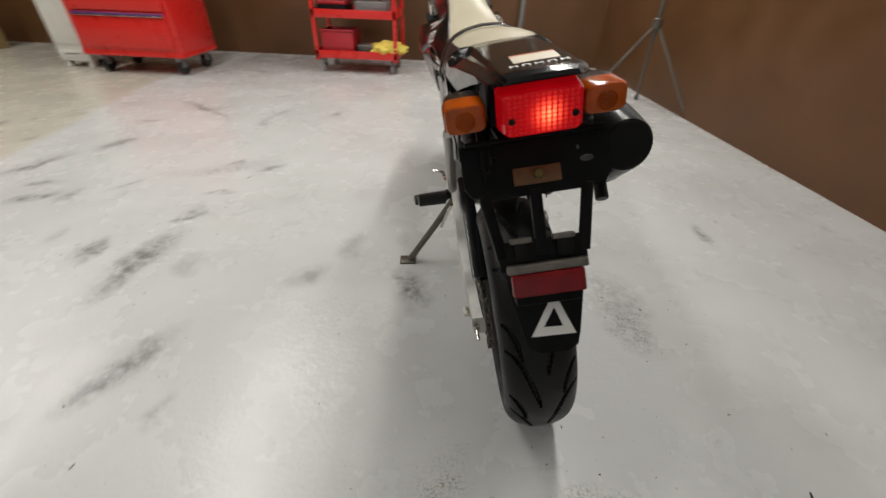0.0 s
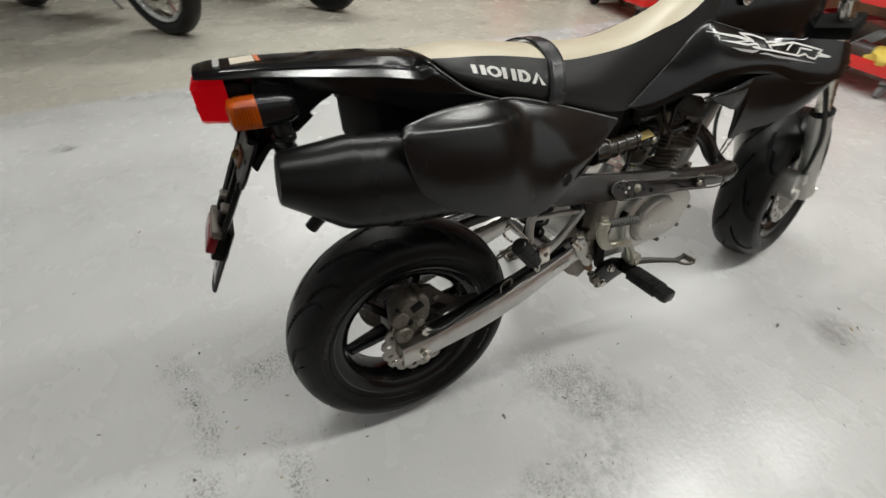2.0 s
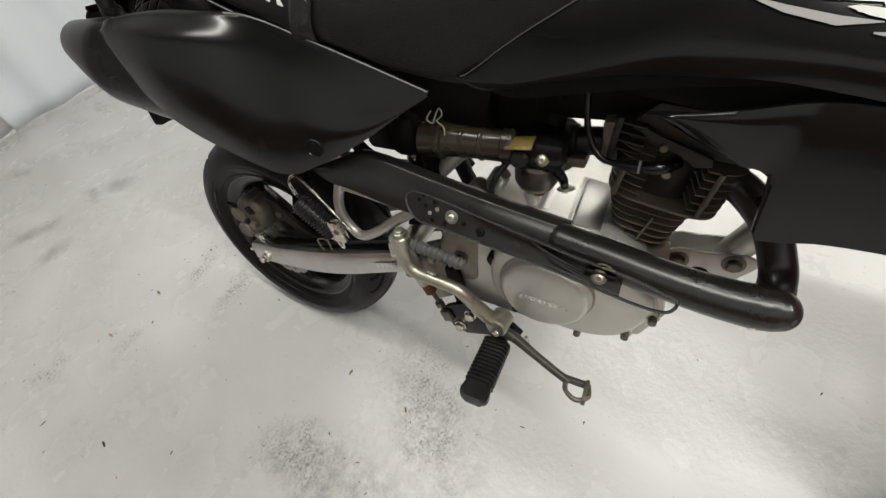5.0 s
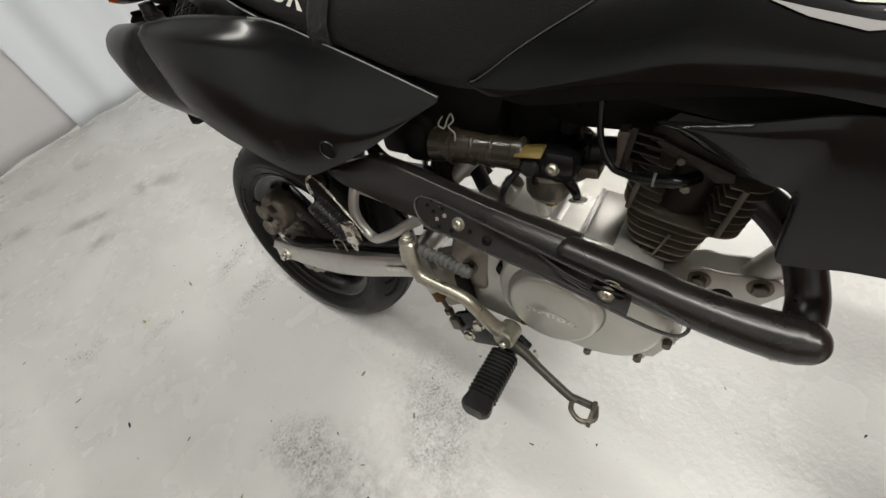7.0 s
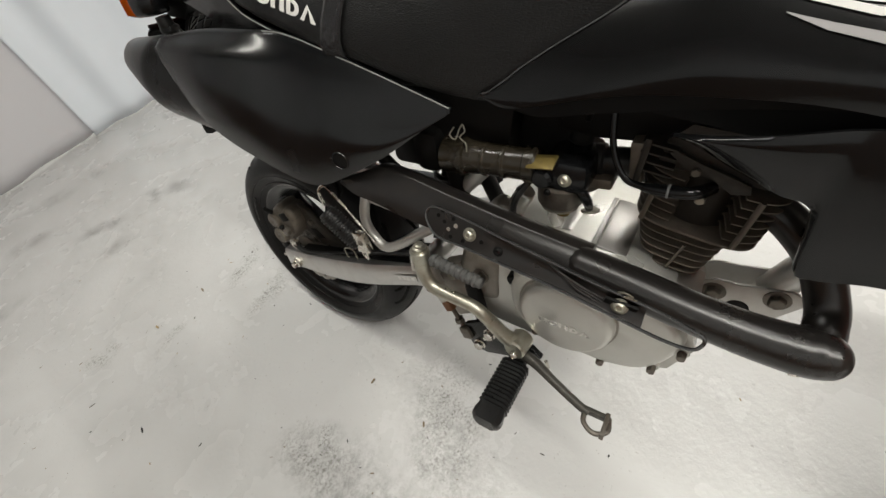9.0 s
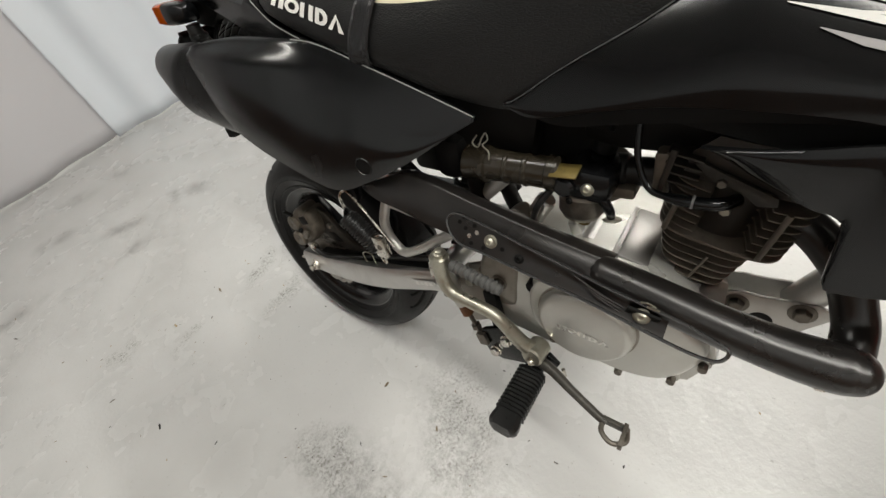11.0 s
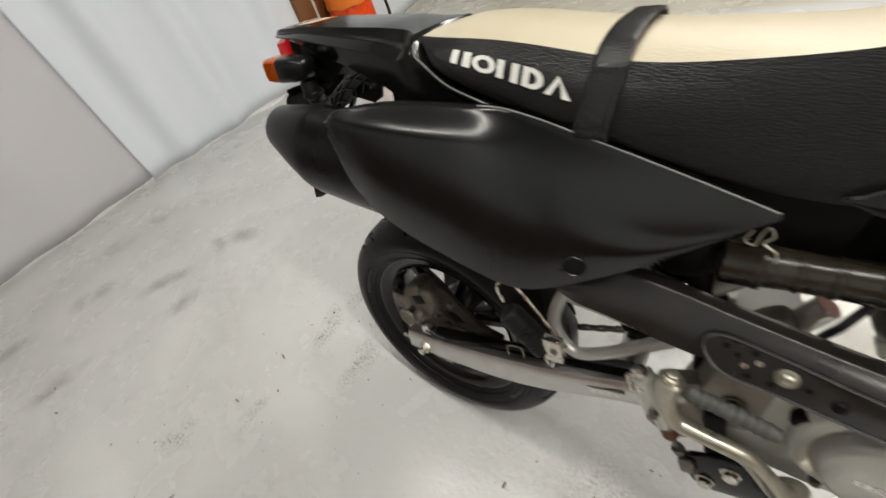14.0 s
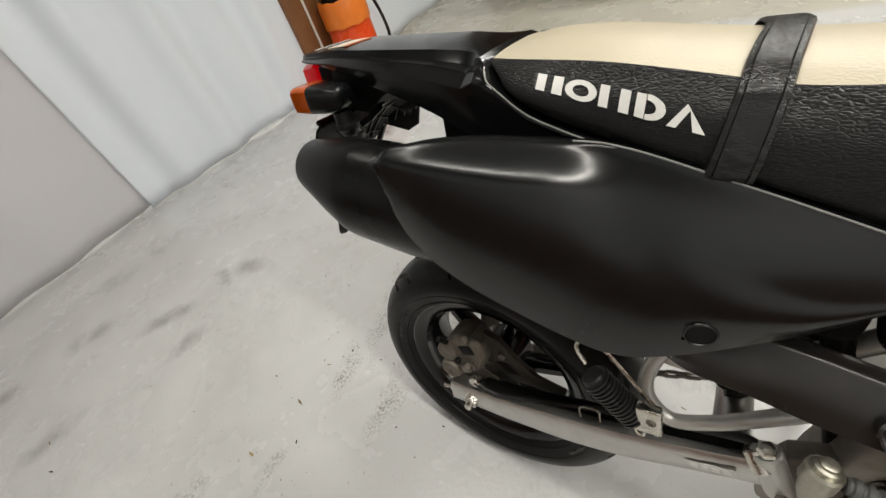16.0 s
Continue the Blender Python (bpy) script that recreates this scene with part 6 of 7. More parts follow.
def foot_peg(sg, parent):
    p = part("foot_peg", loft([[(sg * x, 0.486 + y * w, 0.243 + z * 0.0105) for y, z in ((-1, -0.5), (-0.7, -1), (0.7, -1), (1, -0.5), (1, 0.5), (0.7, 1), (-0.7, 1), (-1, 0.5))] for x, w in ((0.118, 0.012), (0.124, 0.0155), (0.196, 0.0175), (0.207, 0.0195), (0.2125, 0.0192), (0.2165, 0.0172), (0.2185, 0.0135))]), RUBBER2, parent, "black ribbed rubber foot peg")
    for k in range(12):
        x = 0.127 + k * 0.0060
        part("rib", loft([[(sg * (x + dx), 0.486 + y * w, 0.243 + z * h) for y, z in ((-1, -0.6), (-0.75, -1), (0.75, -1), (1, -0.6), (1, 0.6), (0.75, 1), (-0.75, 1), (-1, 0.6))] for dx, w, h in ((-0.0020, 0.0165, 0.0105), (-0.001, 0.0192, 0.0128), (0.001, 0.0192, 0.0128), (0.0020, 0.0165, 0.0105))]), RUBBER2, p)
    part("peg_pivot", block((0.022, 0.022, 0.024), at(sg * 0.113, 0.486, 0.247), 0.003), DARK, p)
    return p


foot_peg(1, bike)
foot_peg(-1, bike)
pedal = part("brake_pedal", tube([(0.112, 0.478, 0.262), (0.120, 0.510, 0.262), (0.134, 0.540, 0.262), (0.146, 0.575, 0.256), (0.150, 0.592, 0.252)], [0.009, 0.0075, 0.006, 0.0055, 0.0055], 12), PEDALP, bike, "black brake pedal")
part("pedal_tip", tube([(0.146, 0.588, 0.252), (0.163, 0.590, 0.253), (0.172, 0.604, 0.254), (0.163, 0.617, 0.254), (0.146, 0.615, 0.253)], 0.0032, 8), OLDSTEEL, pedal, "worn steel loop at the pedal's tip")
part("pedal_tread", block((0.030, 0.005, 0.012), at(0.159, 0.613, 0.256), 0.001), OLDSTEEL, pedal)
part("pedal_plate", block((0.006, 0.030, 0.010), at(0.148, 0.601, 0.254, 0), 0.001), PEDALP, pedal)
part("pedal_lug", rod((0.108, 0.522, 0.256), (0.108, 0.526, 0.243), 0.0025), STEEL, pedal)

# ---- left side: stand, lever
stand = part("side_stand", tube([(-0.105, 0.44, 0.25), (-0.165, 0.445, 0.175), (-0.258, 0.449, 0.068), (-0.268, 0.450, 0.056)], 0.0095, 12), OLDSTEEL, bike, "rusty steel side stand")
part("stand_foot", block((0.05, 0.04, 0.008), at(-0.276, 0.450, 0.0535, 0, 10, 0), 0.003), OLDSTEEL, stand)
part("stand_spring", tube([(-0.112, 0.43, 0.24), (-0.135, 0.43, 0.20), (-0.150, 0.44, 0.165)], 0.005, 10), STEEL, stand)
part("gear_lever", tube([(-0.105, 0.47, 0.29), (-0.118, 0.52, 0.275), (-0.128, 0.59, 0.272), (-0.155, 0.61, 0.272)], 0.0055, 10), STEEL, bike, "plated gear lever")
part("left_case", cover_mesh([(0.545 + 0.085 * math.cos(k * math.pi / 8), 0.350 + 0.065 * math.sin(k * math.pi / 8)) for k in range(16)], -0.085, -0.108, 0.14), CASE, engine, "silver left engine cover", angle=40)
part("left_peg_bracket", prism([(0.392, 0.243), (0.41, 0.40), (0.44, 0.40), (0.50, 0.268), (0.508, 0.234), (0.43, 0.212)], -0.106, -0.098, 0.002), frame_m, bike, "silver left frame bracket")
part("left_hanger", tube([(-0.092, 0.262, 0.500), (-0.100, 0.240, 0.430), (-0.100, 0.255, 0.382), (-0.097, 0.310, 0.374), (-0.092, 0.352, 0.405)], 0.0095, 14, 8), frame_m, bike, "silver bent peg hanger tube")
A, Bp = Vector((-0.118, 0.235, 0.372)), Vector((-0.180, 0.228, 0.378))
lp = part("left_passenger_peg", rod(A, Bp, 0.0145, 18), RUBBER2, bike, "black rubber passenger peg")


# ---- shrouds and tank
def shroud_r(s, v):
    base = curve1([(0.42, 0.073), (0.50, 0.086), (0.62, 0.105), (0.70, 0.112), (0.78, 0.124), (0.86, 0.140), (0.94, 0.144), (0.985, 0.130)], s)
    inward = curve1([(0.42, 0.0), (0.50, 0.022), (0.60, 0.054), (0.70, 0.046), (0.86, 0.026), (0.985, 0.006)], s)
    scoop = curve1([(0.42, 0.0), (0.50, 0.004), (0.62, 0.009), (0.75, 0.007), (0.88, 0.0)], s)
    return base - inward * v ** 1.6 - scoop * max(0.28 - v, 0) / 0.28


SH_HIGH = [(0.424, 0.592), (0.434, 0.595), (0.467, 0.618), (0.497, 0.637), (0.535, 0.659), (0.576, 0.687), (0.600, 0.701), (0.608, 0.704), (0.616, 0.703), (0.643, 0.696), (0.70, 0.6805), (0.80, 0.664), (0.90, 0.652), (0.95, 0.640), (0.985, 0.612)]
SH_LOW = [(0.424, 0.590), (0.475, 0.576), (0.54, 0.588), (0.61, 0.602), (0.70, 0.612), (0.76, 0.606), (0.82, 0.588), (0.90, 0.582), (0.96, 0.588), (0.985, 0.604)]
# above a dark recess the shroud's skin ends higher than the panel behind it
SH_EDGE = [(0.424, 0.590), (0.450, 0.5822), (0.468, 0.5845), (0.522, 0.5990), (0.571, 0.6100), (0.626, 0.6155), (0.675, 0.6165), (0.70, 0.6140), (0.76, 0.606), (0.82, 0.588), (0.90, 0.582), (0.96, 0.588), (0.985, 0.604)]
WI_HIGH = [(0.600, 0.583), (0.618, 0.587), (0.66, 0.597), (0.701, 0.607), (0.76, 0.606), (0.80, 0.600), (0.88, 0.585), (0.95, 0.588), (0.975, 0.598)]
WI_LOW = [(0.600, 0.580), (0.618, 0.575), (0.653, 0.562), (0.676, 0.552), (0.692, 0.5475), (0.6965, 0.540), (0.7015, 0.498), (0.705, 0.489), (0.715, 0.488), (0.745, 0.497), (0.834, 0.512), (0.90, 0.540), (0.95, 0.575), (0.975, 0.594)]


def skin_r(s, v):
    lo, hi, edge = curve1(SH_LOW, s), curve1(SH_HIGH, s), curve1(SH_EDGE, s)
    return shroud_r(s, min(max((edge + (hi - edge) * v - lo) / max(hi - lo, 0.002), 0), 1))


def wing_r(s, v):
    base = curve1([(0.60, 0.094), (0.64, 0.107), (0.72, 0.112), (0.80, 0.124), (0.88, 0.138), (0.975, 0.138)], s)
    return base - 0.010 * (1 - v) ** 2 - 0.003 * max(v - 0.85, 0) / 0.15


for flip in (False, True):
    sh = part("shroud", shell(0.424, 0.985, SH_EDGE, SH_HIGH, skin_r, 60, 18, 0.003, flip), BLACKGLOSS, bike, "glossy black tank shroud with white graphic", angle=60)
    part("shroud_wing", shell(0.600, 0.975, WI_LOW, WI_HIGH, wing_r, 110, 12, 0.003, flip), BLACKGLOSS, sh, "glossy black lower wing of the shroud", angle=60)
    part("shroud_inner", shell(0.58, 0.96, [(0.58, 0.585), (0.70, 0.580), (0.96, 0.590)], [(0.58, 0.66), (0.75, 0.65), (0.96, 0.62)], lambda s, v: curve1([(0.58, 0.060), (0.70, 0.085), (0.90, 0.118), (0.96, 0.118)], s), 30, 6, 0.003, flip), DARK, sh)
    part("shroud_recess", shell(0.452, 0.715, [(s_, z_ - 0.001) for s_, z_ in SH_LOW], [(s_, z_ + 0.006) for s_, z_ in SH_EDGE], lambda s, v: skin_r(s, 0) - 0.010, 30, 4, 0.002, flip), DARK, sh, "dark recess in the shroud")
    sg = -1 if flip else 1

    def on_shroud(s, z, lift=0.0012):
        lo, hi = curve1(SH_LOW, s), curve1(SH_HIGH, s)
        return Vector((sg * (shroud_r(s, min(max((z - lo) / (hi - lo), 0), 1)) + lift), s, z))

    def stroke(pts, w, name="graphic_stroke"):
        """A painted line of the graphic: a thin raised ribbon on the shroud."""
        bm = bmesh.new()
        dirs = [Vector((b[0] - a[0], b[1] - a[1])).normalized() for a, b in zip(pts, pts[1:])]
        rows = []
        for i, (d, p, q) in enumerate(zip(dirs, pts, pts[1:])):
            for k in range(7):
                if k == 6 and i < len(dirs) - 1:
                    continue
                side = Vector((-d.y, d.x))
                if k == 0 and i:
                    mid = side + Vector((-dirs[i - 1].y, dirs[i - 1].x))
                    side = mid.normalized() * min(1 / max(mid.length / 2, 0.1), 1.6) if mid.length > 0.05 else side
                t = k / 6
                ww = (p[2] + (q[2] - p[2]) * t) * w
                rows.append((p[0] + (q[0] - p[0]) * t, p[1] + (q[1] - p[1]) * t, side.x * ww, side.y * ww))
        a = [bm.verts.new(on_shroud(s + nx, z + nz)) for s, z, nx, nz in rows]
        b = [bm.verts.new(on_shroud(s - nx, z - nz)) for s, z, nx, nz in rows]
        for k in range(len(rows) - 1):
            bm.faces.new((a[k], b[k], b[k + 1], a[k + 1]))
        thicken(bm, (sg * 0.0004, 0, 0))
        part(name, bm, WHITEPRINT if name == "graphic_stroke" else GREYPRINT, sh)

    if not flip:
        # flying strokes, then the outline of two slanted shapes
        stroke([(0.596, 0.689, 0.15), (0.626, 0.683, 0.6), (0.665, 0.6755, 1), (0.683, 0.671, 1), (0.704, 0.665, 1)], 0.0023)
        stroke([(0.621, 0.674, 0.15), (0.655, 0.668, 1), (0.683, 0.662, 1)], 0.0017)
        stroke([(0.644, 0.670, 0.1), (0.683, 0.667, 1), (0.700, 0.667, 1)], 0.0012)
        stroke([(0.641, 0.662, 0.1), (0.663, 0.656, 0.8), (0.690, 0.651, 1), (0.711, 0.651, 0.1)], 0.0023, "grey_stroke")
        stroke([(0.708, 0.646, 0.2), (0.722, 0.645, 0.8), (0.748, 0.638, 1), (0.79, 0.630, 1), (0.842, 0.619, 0.3)], 0.0019, "grey_stroke")
        for line in (((0.704, 0.665), (0.695, 0.671), (0.677, 0.680), (0.710, 0.674), (0.733, 0.666), (0.735, 0.661), (0.745, 0.661), (0.775, 0.656), (0.798, 0.656), (0.861, 0.639), (0.850, 0.635), (0.881, 0.626)),
                     ((0.683, 0.662), (0.709, 0.661), (0.713, 0.655), (0.695, 0.657), (0.746, 0.647), (0.805, 0.634), (0.820, 0.636), (0.827, 0.630), (0.842, 0.626), (0.848, 0.631), (0.881, 0.626)),
                     ((0.778, 0.655), (0.745, 0.656), (0.737, 0.656), (0.744, 0.647)), ((0.778, 0.645), (0.798, 0.656)), ((0.800, 0.6355), (0.812, 0.646), (0.836, 0.641))):
            stroke([(s, z, 1) for s, z in line], 0.0015)
    else:
        stroke([(0.60, 0.69, 0.1), (0.72, 0.664, 1), (0.752, 0.656, 0.8)], 0.0035)
        stroke([(0.706, 0.674, 1), (0.790, 0.660, 1)], 0.0020)
        for dx in (0, 0.032, 0.064):
            stroke([(0.64 + dx, 0.662 - dx * 0.2, 1), (0.662 + dx, 0.657 - dx * 0.2, 1), (0.655 + dx, 0.636 - dx * 0.2, 1), (0.633 + dx, 0.641 - dx * 0.2, 1), (0.64 + dx, 0.662 - dx * 0.2, 1)], 0.0022)
    part("edge_line", tube([on_shroud(s, curve1(SH_HIGH, s) - 0.0005, 0.0008) for s in (0.428, 0.434, 0.45, 0.467, 0.482, 0.497, 0.515, 0.535, 0.556, 0.576, 0.588, 0.600, 0.608, 0.616, 0.643, 0.66, 0.69)], 0.0010, 6), BLACKEDGE, sh, "thin shiny edge of the shroud")


def tank():
    rings = []
    for s, w, lo, hi in ((0.585, 0.034, 0.66, 0.735), (0.60, 0.040, 0.65, 0.760), (0.65, 0.050, 0.63, 0.800), (0.72, 0.060, 0.62, 0.830), (0.80, 0.070, 0.62, 0.845), (0.88, 0.075, 0.63, 0.840), (0.94, 0.065, 0.65, 0.82), (0.955, 0.05, 0.67, 0.80)):
        rings.append([(w * x, s, lo + (hi - lo) * z) for x, z in ((0.85, 0), (1, 0.25), (1.0, 0.5), (0.92, 0.75), (0.75, 0.92), (0.4, 1.0), (-0.4, 1.0), (-0.75, 0.92), (-0.92, 0.75), (-1, 0.5), (-1, 0.25), (-0.85, 0))])
    cols = list(zip(*[smooth_path([Vector(r[k]) for r in rings], 5) for k in range(12)]))
    return loft([list(c) for c in cols])


tk = part("fuel_tank", tank(), BLACKGLOSS, bike, "glossy black fuel tank", angle=50)
bolt(tk, (0.0575, 0.684, 0.736), (1, 0, 0.2), r=0.012, h=0.006, washer=0.015, dome=True)

# ---- rear lamp, indicators, plate holder
lamp = part("tail_lamp", loft([[(x * w - 0.001, s, 0.6836 + z * h) for x, z in ((-1, -0.8), (-0.85, -1), (0.85, -1), (1, -0.8), (1, 0.8), (0.85, 1), (-0.85, 1), (-1, 0.8))] for s, w, h in ((-0.176, 0.0398, 0.0232), (-0.177, 0.0404, 0.0236), (-0.186, 0.0398, 0.0231), (-0.2050, 0.0378, 0.0212), (-0.2090, 0.0366, 0.0200))]), TAILGLOW, bike, "lit red tail lamp with a square-patterned lens")
part("lamp_housing", loft([[(x * w - 0.001, s, 0.6836 + z * h) for x, z in ((-1, -0.8), (-0.85, -1), (0.85, -1), (1, -0.8), (1, 0.8), (0.85, 1), (-0.85, 1), (-1, 0.8))] for s, w, h in ((-0.145, 0.034, 0.020), (-0.158, 0.0392, 0.0230), (-0.1755, 0.0396, 0.0231))]), MATTBLACK, lamp, "black tail lamp housing")
for j in range(9):
    for i in range(13):
        part("lens_facet", block((0.0036, 0.002, 0.0034), at(-0.001 + (i - 6) * 0.0053, -0.2092, 0.6836 + (j - 4) * 0.0042), 0.0006, None, 1), FACETGLOW, lamp)
for sx in (-0.031, 0.029):
    part("lens_screw", rod((sx, -0.207, 0.679), (sx, -0.2108, 0.679), 0.0034), DARK, lamp)
SOFTBOX = [(math.copysign(abs(math.cos(a)) ** 0.45, math.cos(a)), math.copysign(abs(math.sin(a)) ** 0.45, math.sin(a))) for a in (2 * math.pi * (k + 0.5) / 28 for k in range(28))]
for sg, cx in ((1, 0.0690), (-1, -0.0725)):
    ind = part("indicator", loft([[(cx + x * w, s, 0.6770 + z * h) for x, z in SOFTBOX] for s, w, h in ((-0.108, 0.008, 0.007), (-0.111, 0.014, 0.011), (-0.118, 0.0182, 0.0132), (-0.128, 0.0206, 0.0146), (-0.146, 0.0220, 0.0154), (-0.150, 0.0220, 0.0154))]), BLACKSATIN, bike, "black indicator housing")
    part("amber_lens", loft([[(cx + x * w, s, 0.6770 + z * h) for x, z in SOFTBOX] for s, w, h in ((-0.150, 0.0222, 0.0157), (-0.168, 0.0219, 0.0154), (-0.176, 0.0212, 0.0147), (-0.1785, 0.0200, 0.0136), (-0.1796, 0.017, 0.011))]), AMBER, ind, "amber lens with rings")
    part("bulb_lens", lathe([(-0.002, 0.0108), (0.0, 0.0104), (0.0007, 0.0075), (0.0009, 0.0002)], (cx + sg * 0.001, -0.1796, 0.676), (0, -1, 0), 24), AMBERDEEP, ind)
    for r in (0.0025, 0.0048, 0.0070, 0.0092):
        part("lens_ring", lathe([(0, r), (0.0008, r + 0.0006), (0, r + 0.0014)], (cx + sg * 0.001, -0.1801, 0.676), (0, -1, 0), 24, closed=True), AMBER, ind)
    for k in range(7):
        part("lens_flute", rod((cx + sg * 0.0216, -0.153 - 0.0032 * k, 0.666), (cx + sg * 0.0216, -0.153 - 0.0032 * k, 0.688), 0.0010, 6), AMBERDEEP, ind)
    part("stem", tube([(cx - sg * 0.006, -0.130, 0.660), (cx - sg * 0.009, -0.130, 0.640), (cx - sg * 0.024, -0.134, 0.622)], [0.0105, 0.0125, 0.011], 14), RUBBER2, ind, "black rubber indicator stem")
    part("collar", lathe([(0, 0.012), (0.003, 0.0145), (0.008, 0.0145), (0.011, 0.012)], (cx - sg * 0.009, -0.130, 0.636), (0, 0, 1), 18), RUBBER2, ind)
    part("collar", lathe([(0, 0.011), (0.003, 0.0135), (0.007, 0.0135), (0.010, 0.011)], (cx - sg * 0.014, -0.131, 0.622), (0, 0, 1), 18), RUBBER2, ind)

# plate holder: lies in a slanted plane

def holder(x, d, sx, sd, th=0.004, up=0.0, bev=0.0015):
    """A flat piece of the holder: across, down its slope, size, how far proud."""
    m = Matrix.Translation((-0.005 + x, -0.160 - 0.512 * d, 0.648 - 0.859 * d)) @ Matrix.Rotation(-math.atan2(0.512, 0.859), 4, "X") @ Matrix.Translation((0, -up, 0))
    return block((sx, th, sd), m, bev)


def plate_shape():
    """The holder's upper plate, its lower corners cut off, with round holes and a slot through it."""
    bm = bmesh.new()
    nrm = Vector((0, -0.859, 0.512))
    place = lambda x, d: Vector((-0.0017 + x, -0.160 - 0.512 * d, 0.648 - 0.859 * d)) - nrm * 0.002
    loops = [[(-0.077, 0.006), (0.077, 0.006), (0.081, 0.012), (0.081, 0.050), (0.072, 0.064), (0.055, 0.068), (-0.055, 0.068), (-0.074, 0.062), (-0.081, 0.052), (-0.081, 0.012)]]
    for x, d, a, b in ((-0.0545, 0.037, 0.0036, 0.0048), (0.0545, 0.0365, 0.0078, 0.0036), (-0.044, 0.024, 0.0018, 0.0022), (0.046, 0.024, 0.0018, 0.0024)):
        loops.append([(x + a * math.cos(k * math.pi / 6), d + b * math.sin(k * math.pi / 6)) for k in range(12)])
    edges = []
    for lp in loops:
        vs = [bm.verts.new(place(x, d)) for x, d in lp]
        edges += [bm.edges.new((vs[k], vs[(k + 1) % len(vs)])) for k in range(len(vs))]
    bmesh.ops.triangle_fill(bm, use_beauty=True, use_dissolve=False, edges=edges)
    got = bmesh.ops.extrude_face_region(bm, geom=bm.faces[:])
    bmesh.ops.translate(bm, verts=[g for g in got["geom"] if isinstance(g, bmesh.types.BMVert)], vec=nrm * 0.004)
    return bm


top_plate = part("plate_holder", plate_shape(), MATTBLACK, bike, "empty black plate holder with slots")
part("top_lip", holder(0.003, 0.006, 0.150, 0.006, 0.012, 0.003), MATTBLACK, top_plate)
for x0, x1 in ((-0.056, -0.044), (0.001, 0.0), (0.058, 0.046)):
    a, b = [Vector((-0.007 + x, -0.160 - 0.512 * d, 0.648 - 0.859 * d)) for x, d in ((x0, 0.062), (x1, 0.135))]
    mid = (a + b) / 2
    part("strut", block((0.013 if x0 else 0.016, 0.007, (b - a).length), Matrix.Translation(mid) @ (b - a).to_track_quat("Z", "Y").to_matrix().to_4x4(), 0.0015), MATTBLACK, top_plate)
part("crossbar", holder(-0.002, 0.133, 0.098, 0.034, 0.005), MATTBLACK, top_plate)
for x in (-0.025, 0.022):
    part("rubber_grommet", holder(x, 0.128, 0.018, 0.022, 0.012, 0.003, 0.004), DARK, top_plate)
    part("tab", holder(x, 0.116, 0.024, 0.006, 0.010, 0.004, 0.001), OLDSTEEL, top_plate)
part("rusty_plate", holder(0.0025, 0.0468, 0.052, 0.019, 0.003, 0.003), RUST, top_plate, "rusty copper-brown bracket")
bolt(top_plate, (-0.002, -0.188, 0.611), (0, -0.86, 0.51), r=0.006, h=0.006, material=BRASS)
part("bar", holder(0, 0.147, 0.088, 0.010, 0.016, 0.006, 0.002), OLDSTEEL, top_plate, "dull metal strip above the reflector")
part("reflector", holder(-0.001, 0.165, 0.080, 0.026, 0.012, 0.009, 0.003), REDREF, top_plate, "dark red reflector")


def flap():
    rings = []
    for d, w, dy in ((0.150, 0.044, 0), (0.175, 0.0435, 0), (0.236, 0.0325, 0.004), (0.252, 0.0285, 0.006), (0.258, 0.019, 0.007)):
        y, z = -0.160 - 0.512 * d + 0.012 + dy * 0.3, 0.648 - 0.859 * d
        n = Vector((0, -0.859, 0.512))
        ring = [Vector((-0.005 + x * w, y, z)) + n * (0.0022 * u) for x, u in ((-1, 0.3), (-0.9, 1), (0, 1.4), (0.9, 1), (1, 0.3), (1, -0.3), (0.9, -1), (0, -0.8), (-0.9, -1), (-1, -0.3))]
        rings.append(ring)
    return loft(rings)


part("flap_mount", holder(-0.001, 0.166, 0.074, 0.046, 0.020, -0.004, 0.003), MATTBLACK, top_plate)
part("side_flange", prism([(-0.160 - 0.512 * d + 0.859 * k, 0.648 - 0.859 * d - 0.512 * k) for d, k in ((0.008, 0.0), (0.056, 0.0), (0.052, 0.008), (0.030, 0.012), (0.008, 0.012))], -0.079, -0.075, 0.001), MATTBLACK, top_plate)
fl = part("mud_flap", flap(), MATTBLACK, bike, "black mud flap with a white triangle")


def flap_point(u, d):
    return Vector((-0.005 + u, -0.160 - 0.512 * d + 0.0135, 0.648 - 0.859 * d)) + Vector((0, -0.859, 0.512)) * 0.0036


def triangle():
    bm = bmesh.new()
    o = [(0.0065, 0.1865), (-0.0245, 0.2365), (0.0265, 0.2375)]
    i = [(0.0048, 0.2045), (-0.0095, 0.2265), (0.0125, 0.2272)]
    vo, vi = [bm.verts.new(flap_point(*p)) for p in o], [bm.verts.new(flap_point(*p)) for p in i]
    for k in range(3):
        bm.faces.new((vo[k], vo[(k + 1) % 3], vi[(k + 1) % 3], vi[k]))
    return thicken(bm, (0, -0.0005, 0.0003))


part("white_triangle", triangle(), WHITEPRINT, fl, "white triangle mark")

for k in range(5):
    part("fender_rib", tube([(-0.046 - 0.004 * k, -0.185 + 0.014 * k, 0.600 + 0.004 * k), (-0.050, -0.172 + 0.016 * k, 0.630), (-0.046, -0.150 + 0.018 * k, 0.660)], 0.0016, 6), BLACKSATIN, bike)
part("fender_web", prism([(-0.190, 0.600), (-0.175, 0.640), (-0.150, 0.662), (-0.108, 0.668), (-0.108, 0.640), (-0.120, 0.600), (-0.14, 0.59)], -0.062, -0.056, 0.002), DARK, bike, "black ribbed inner fender wall")

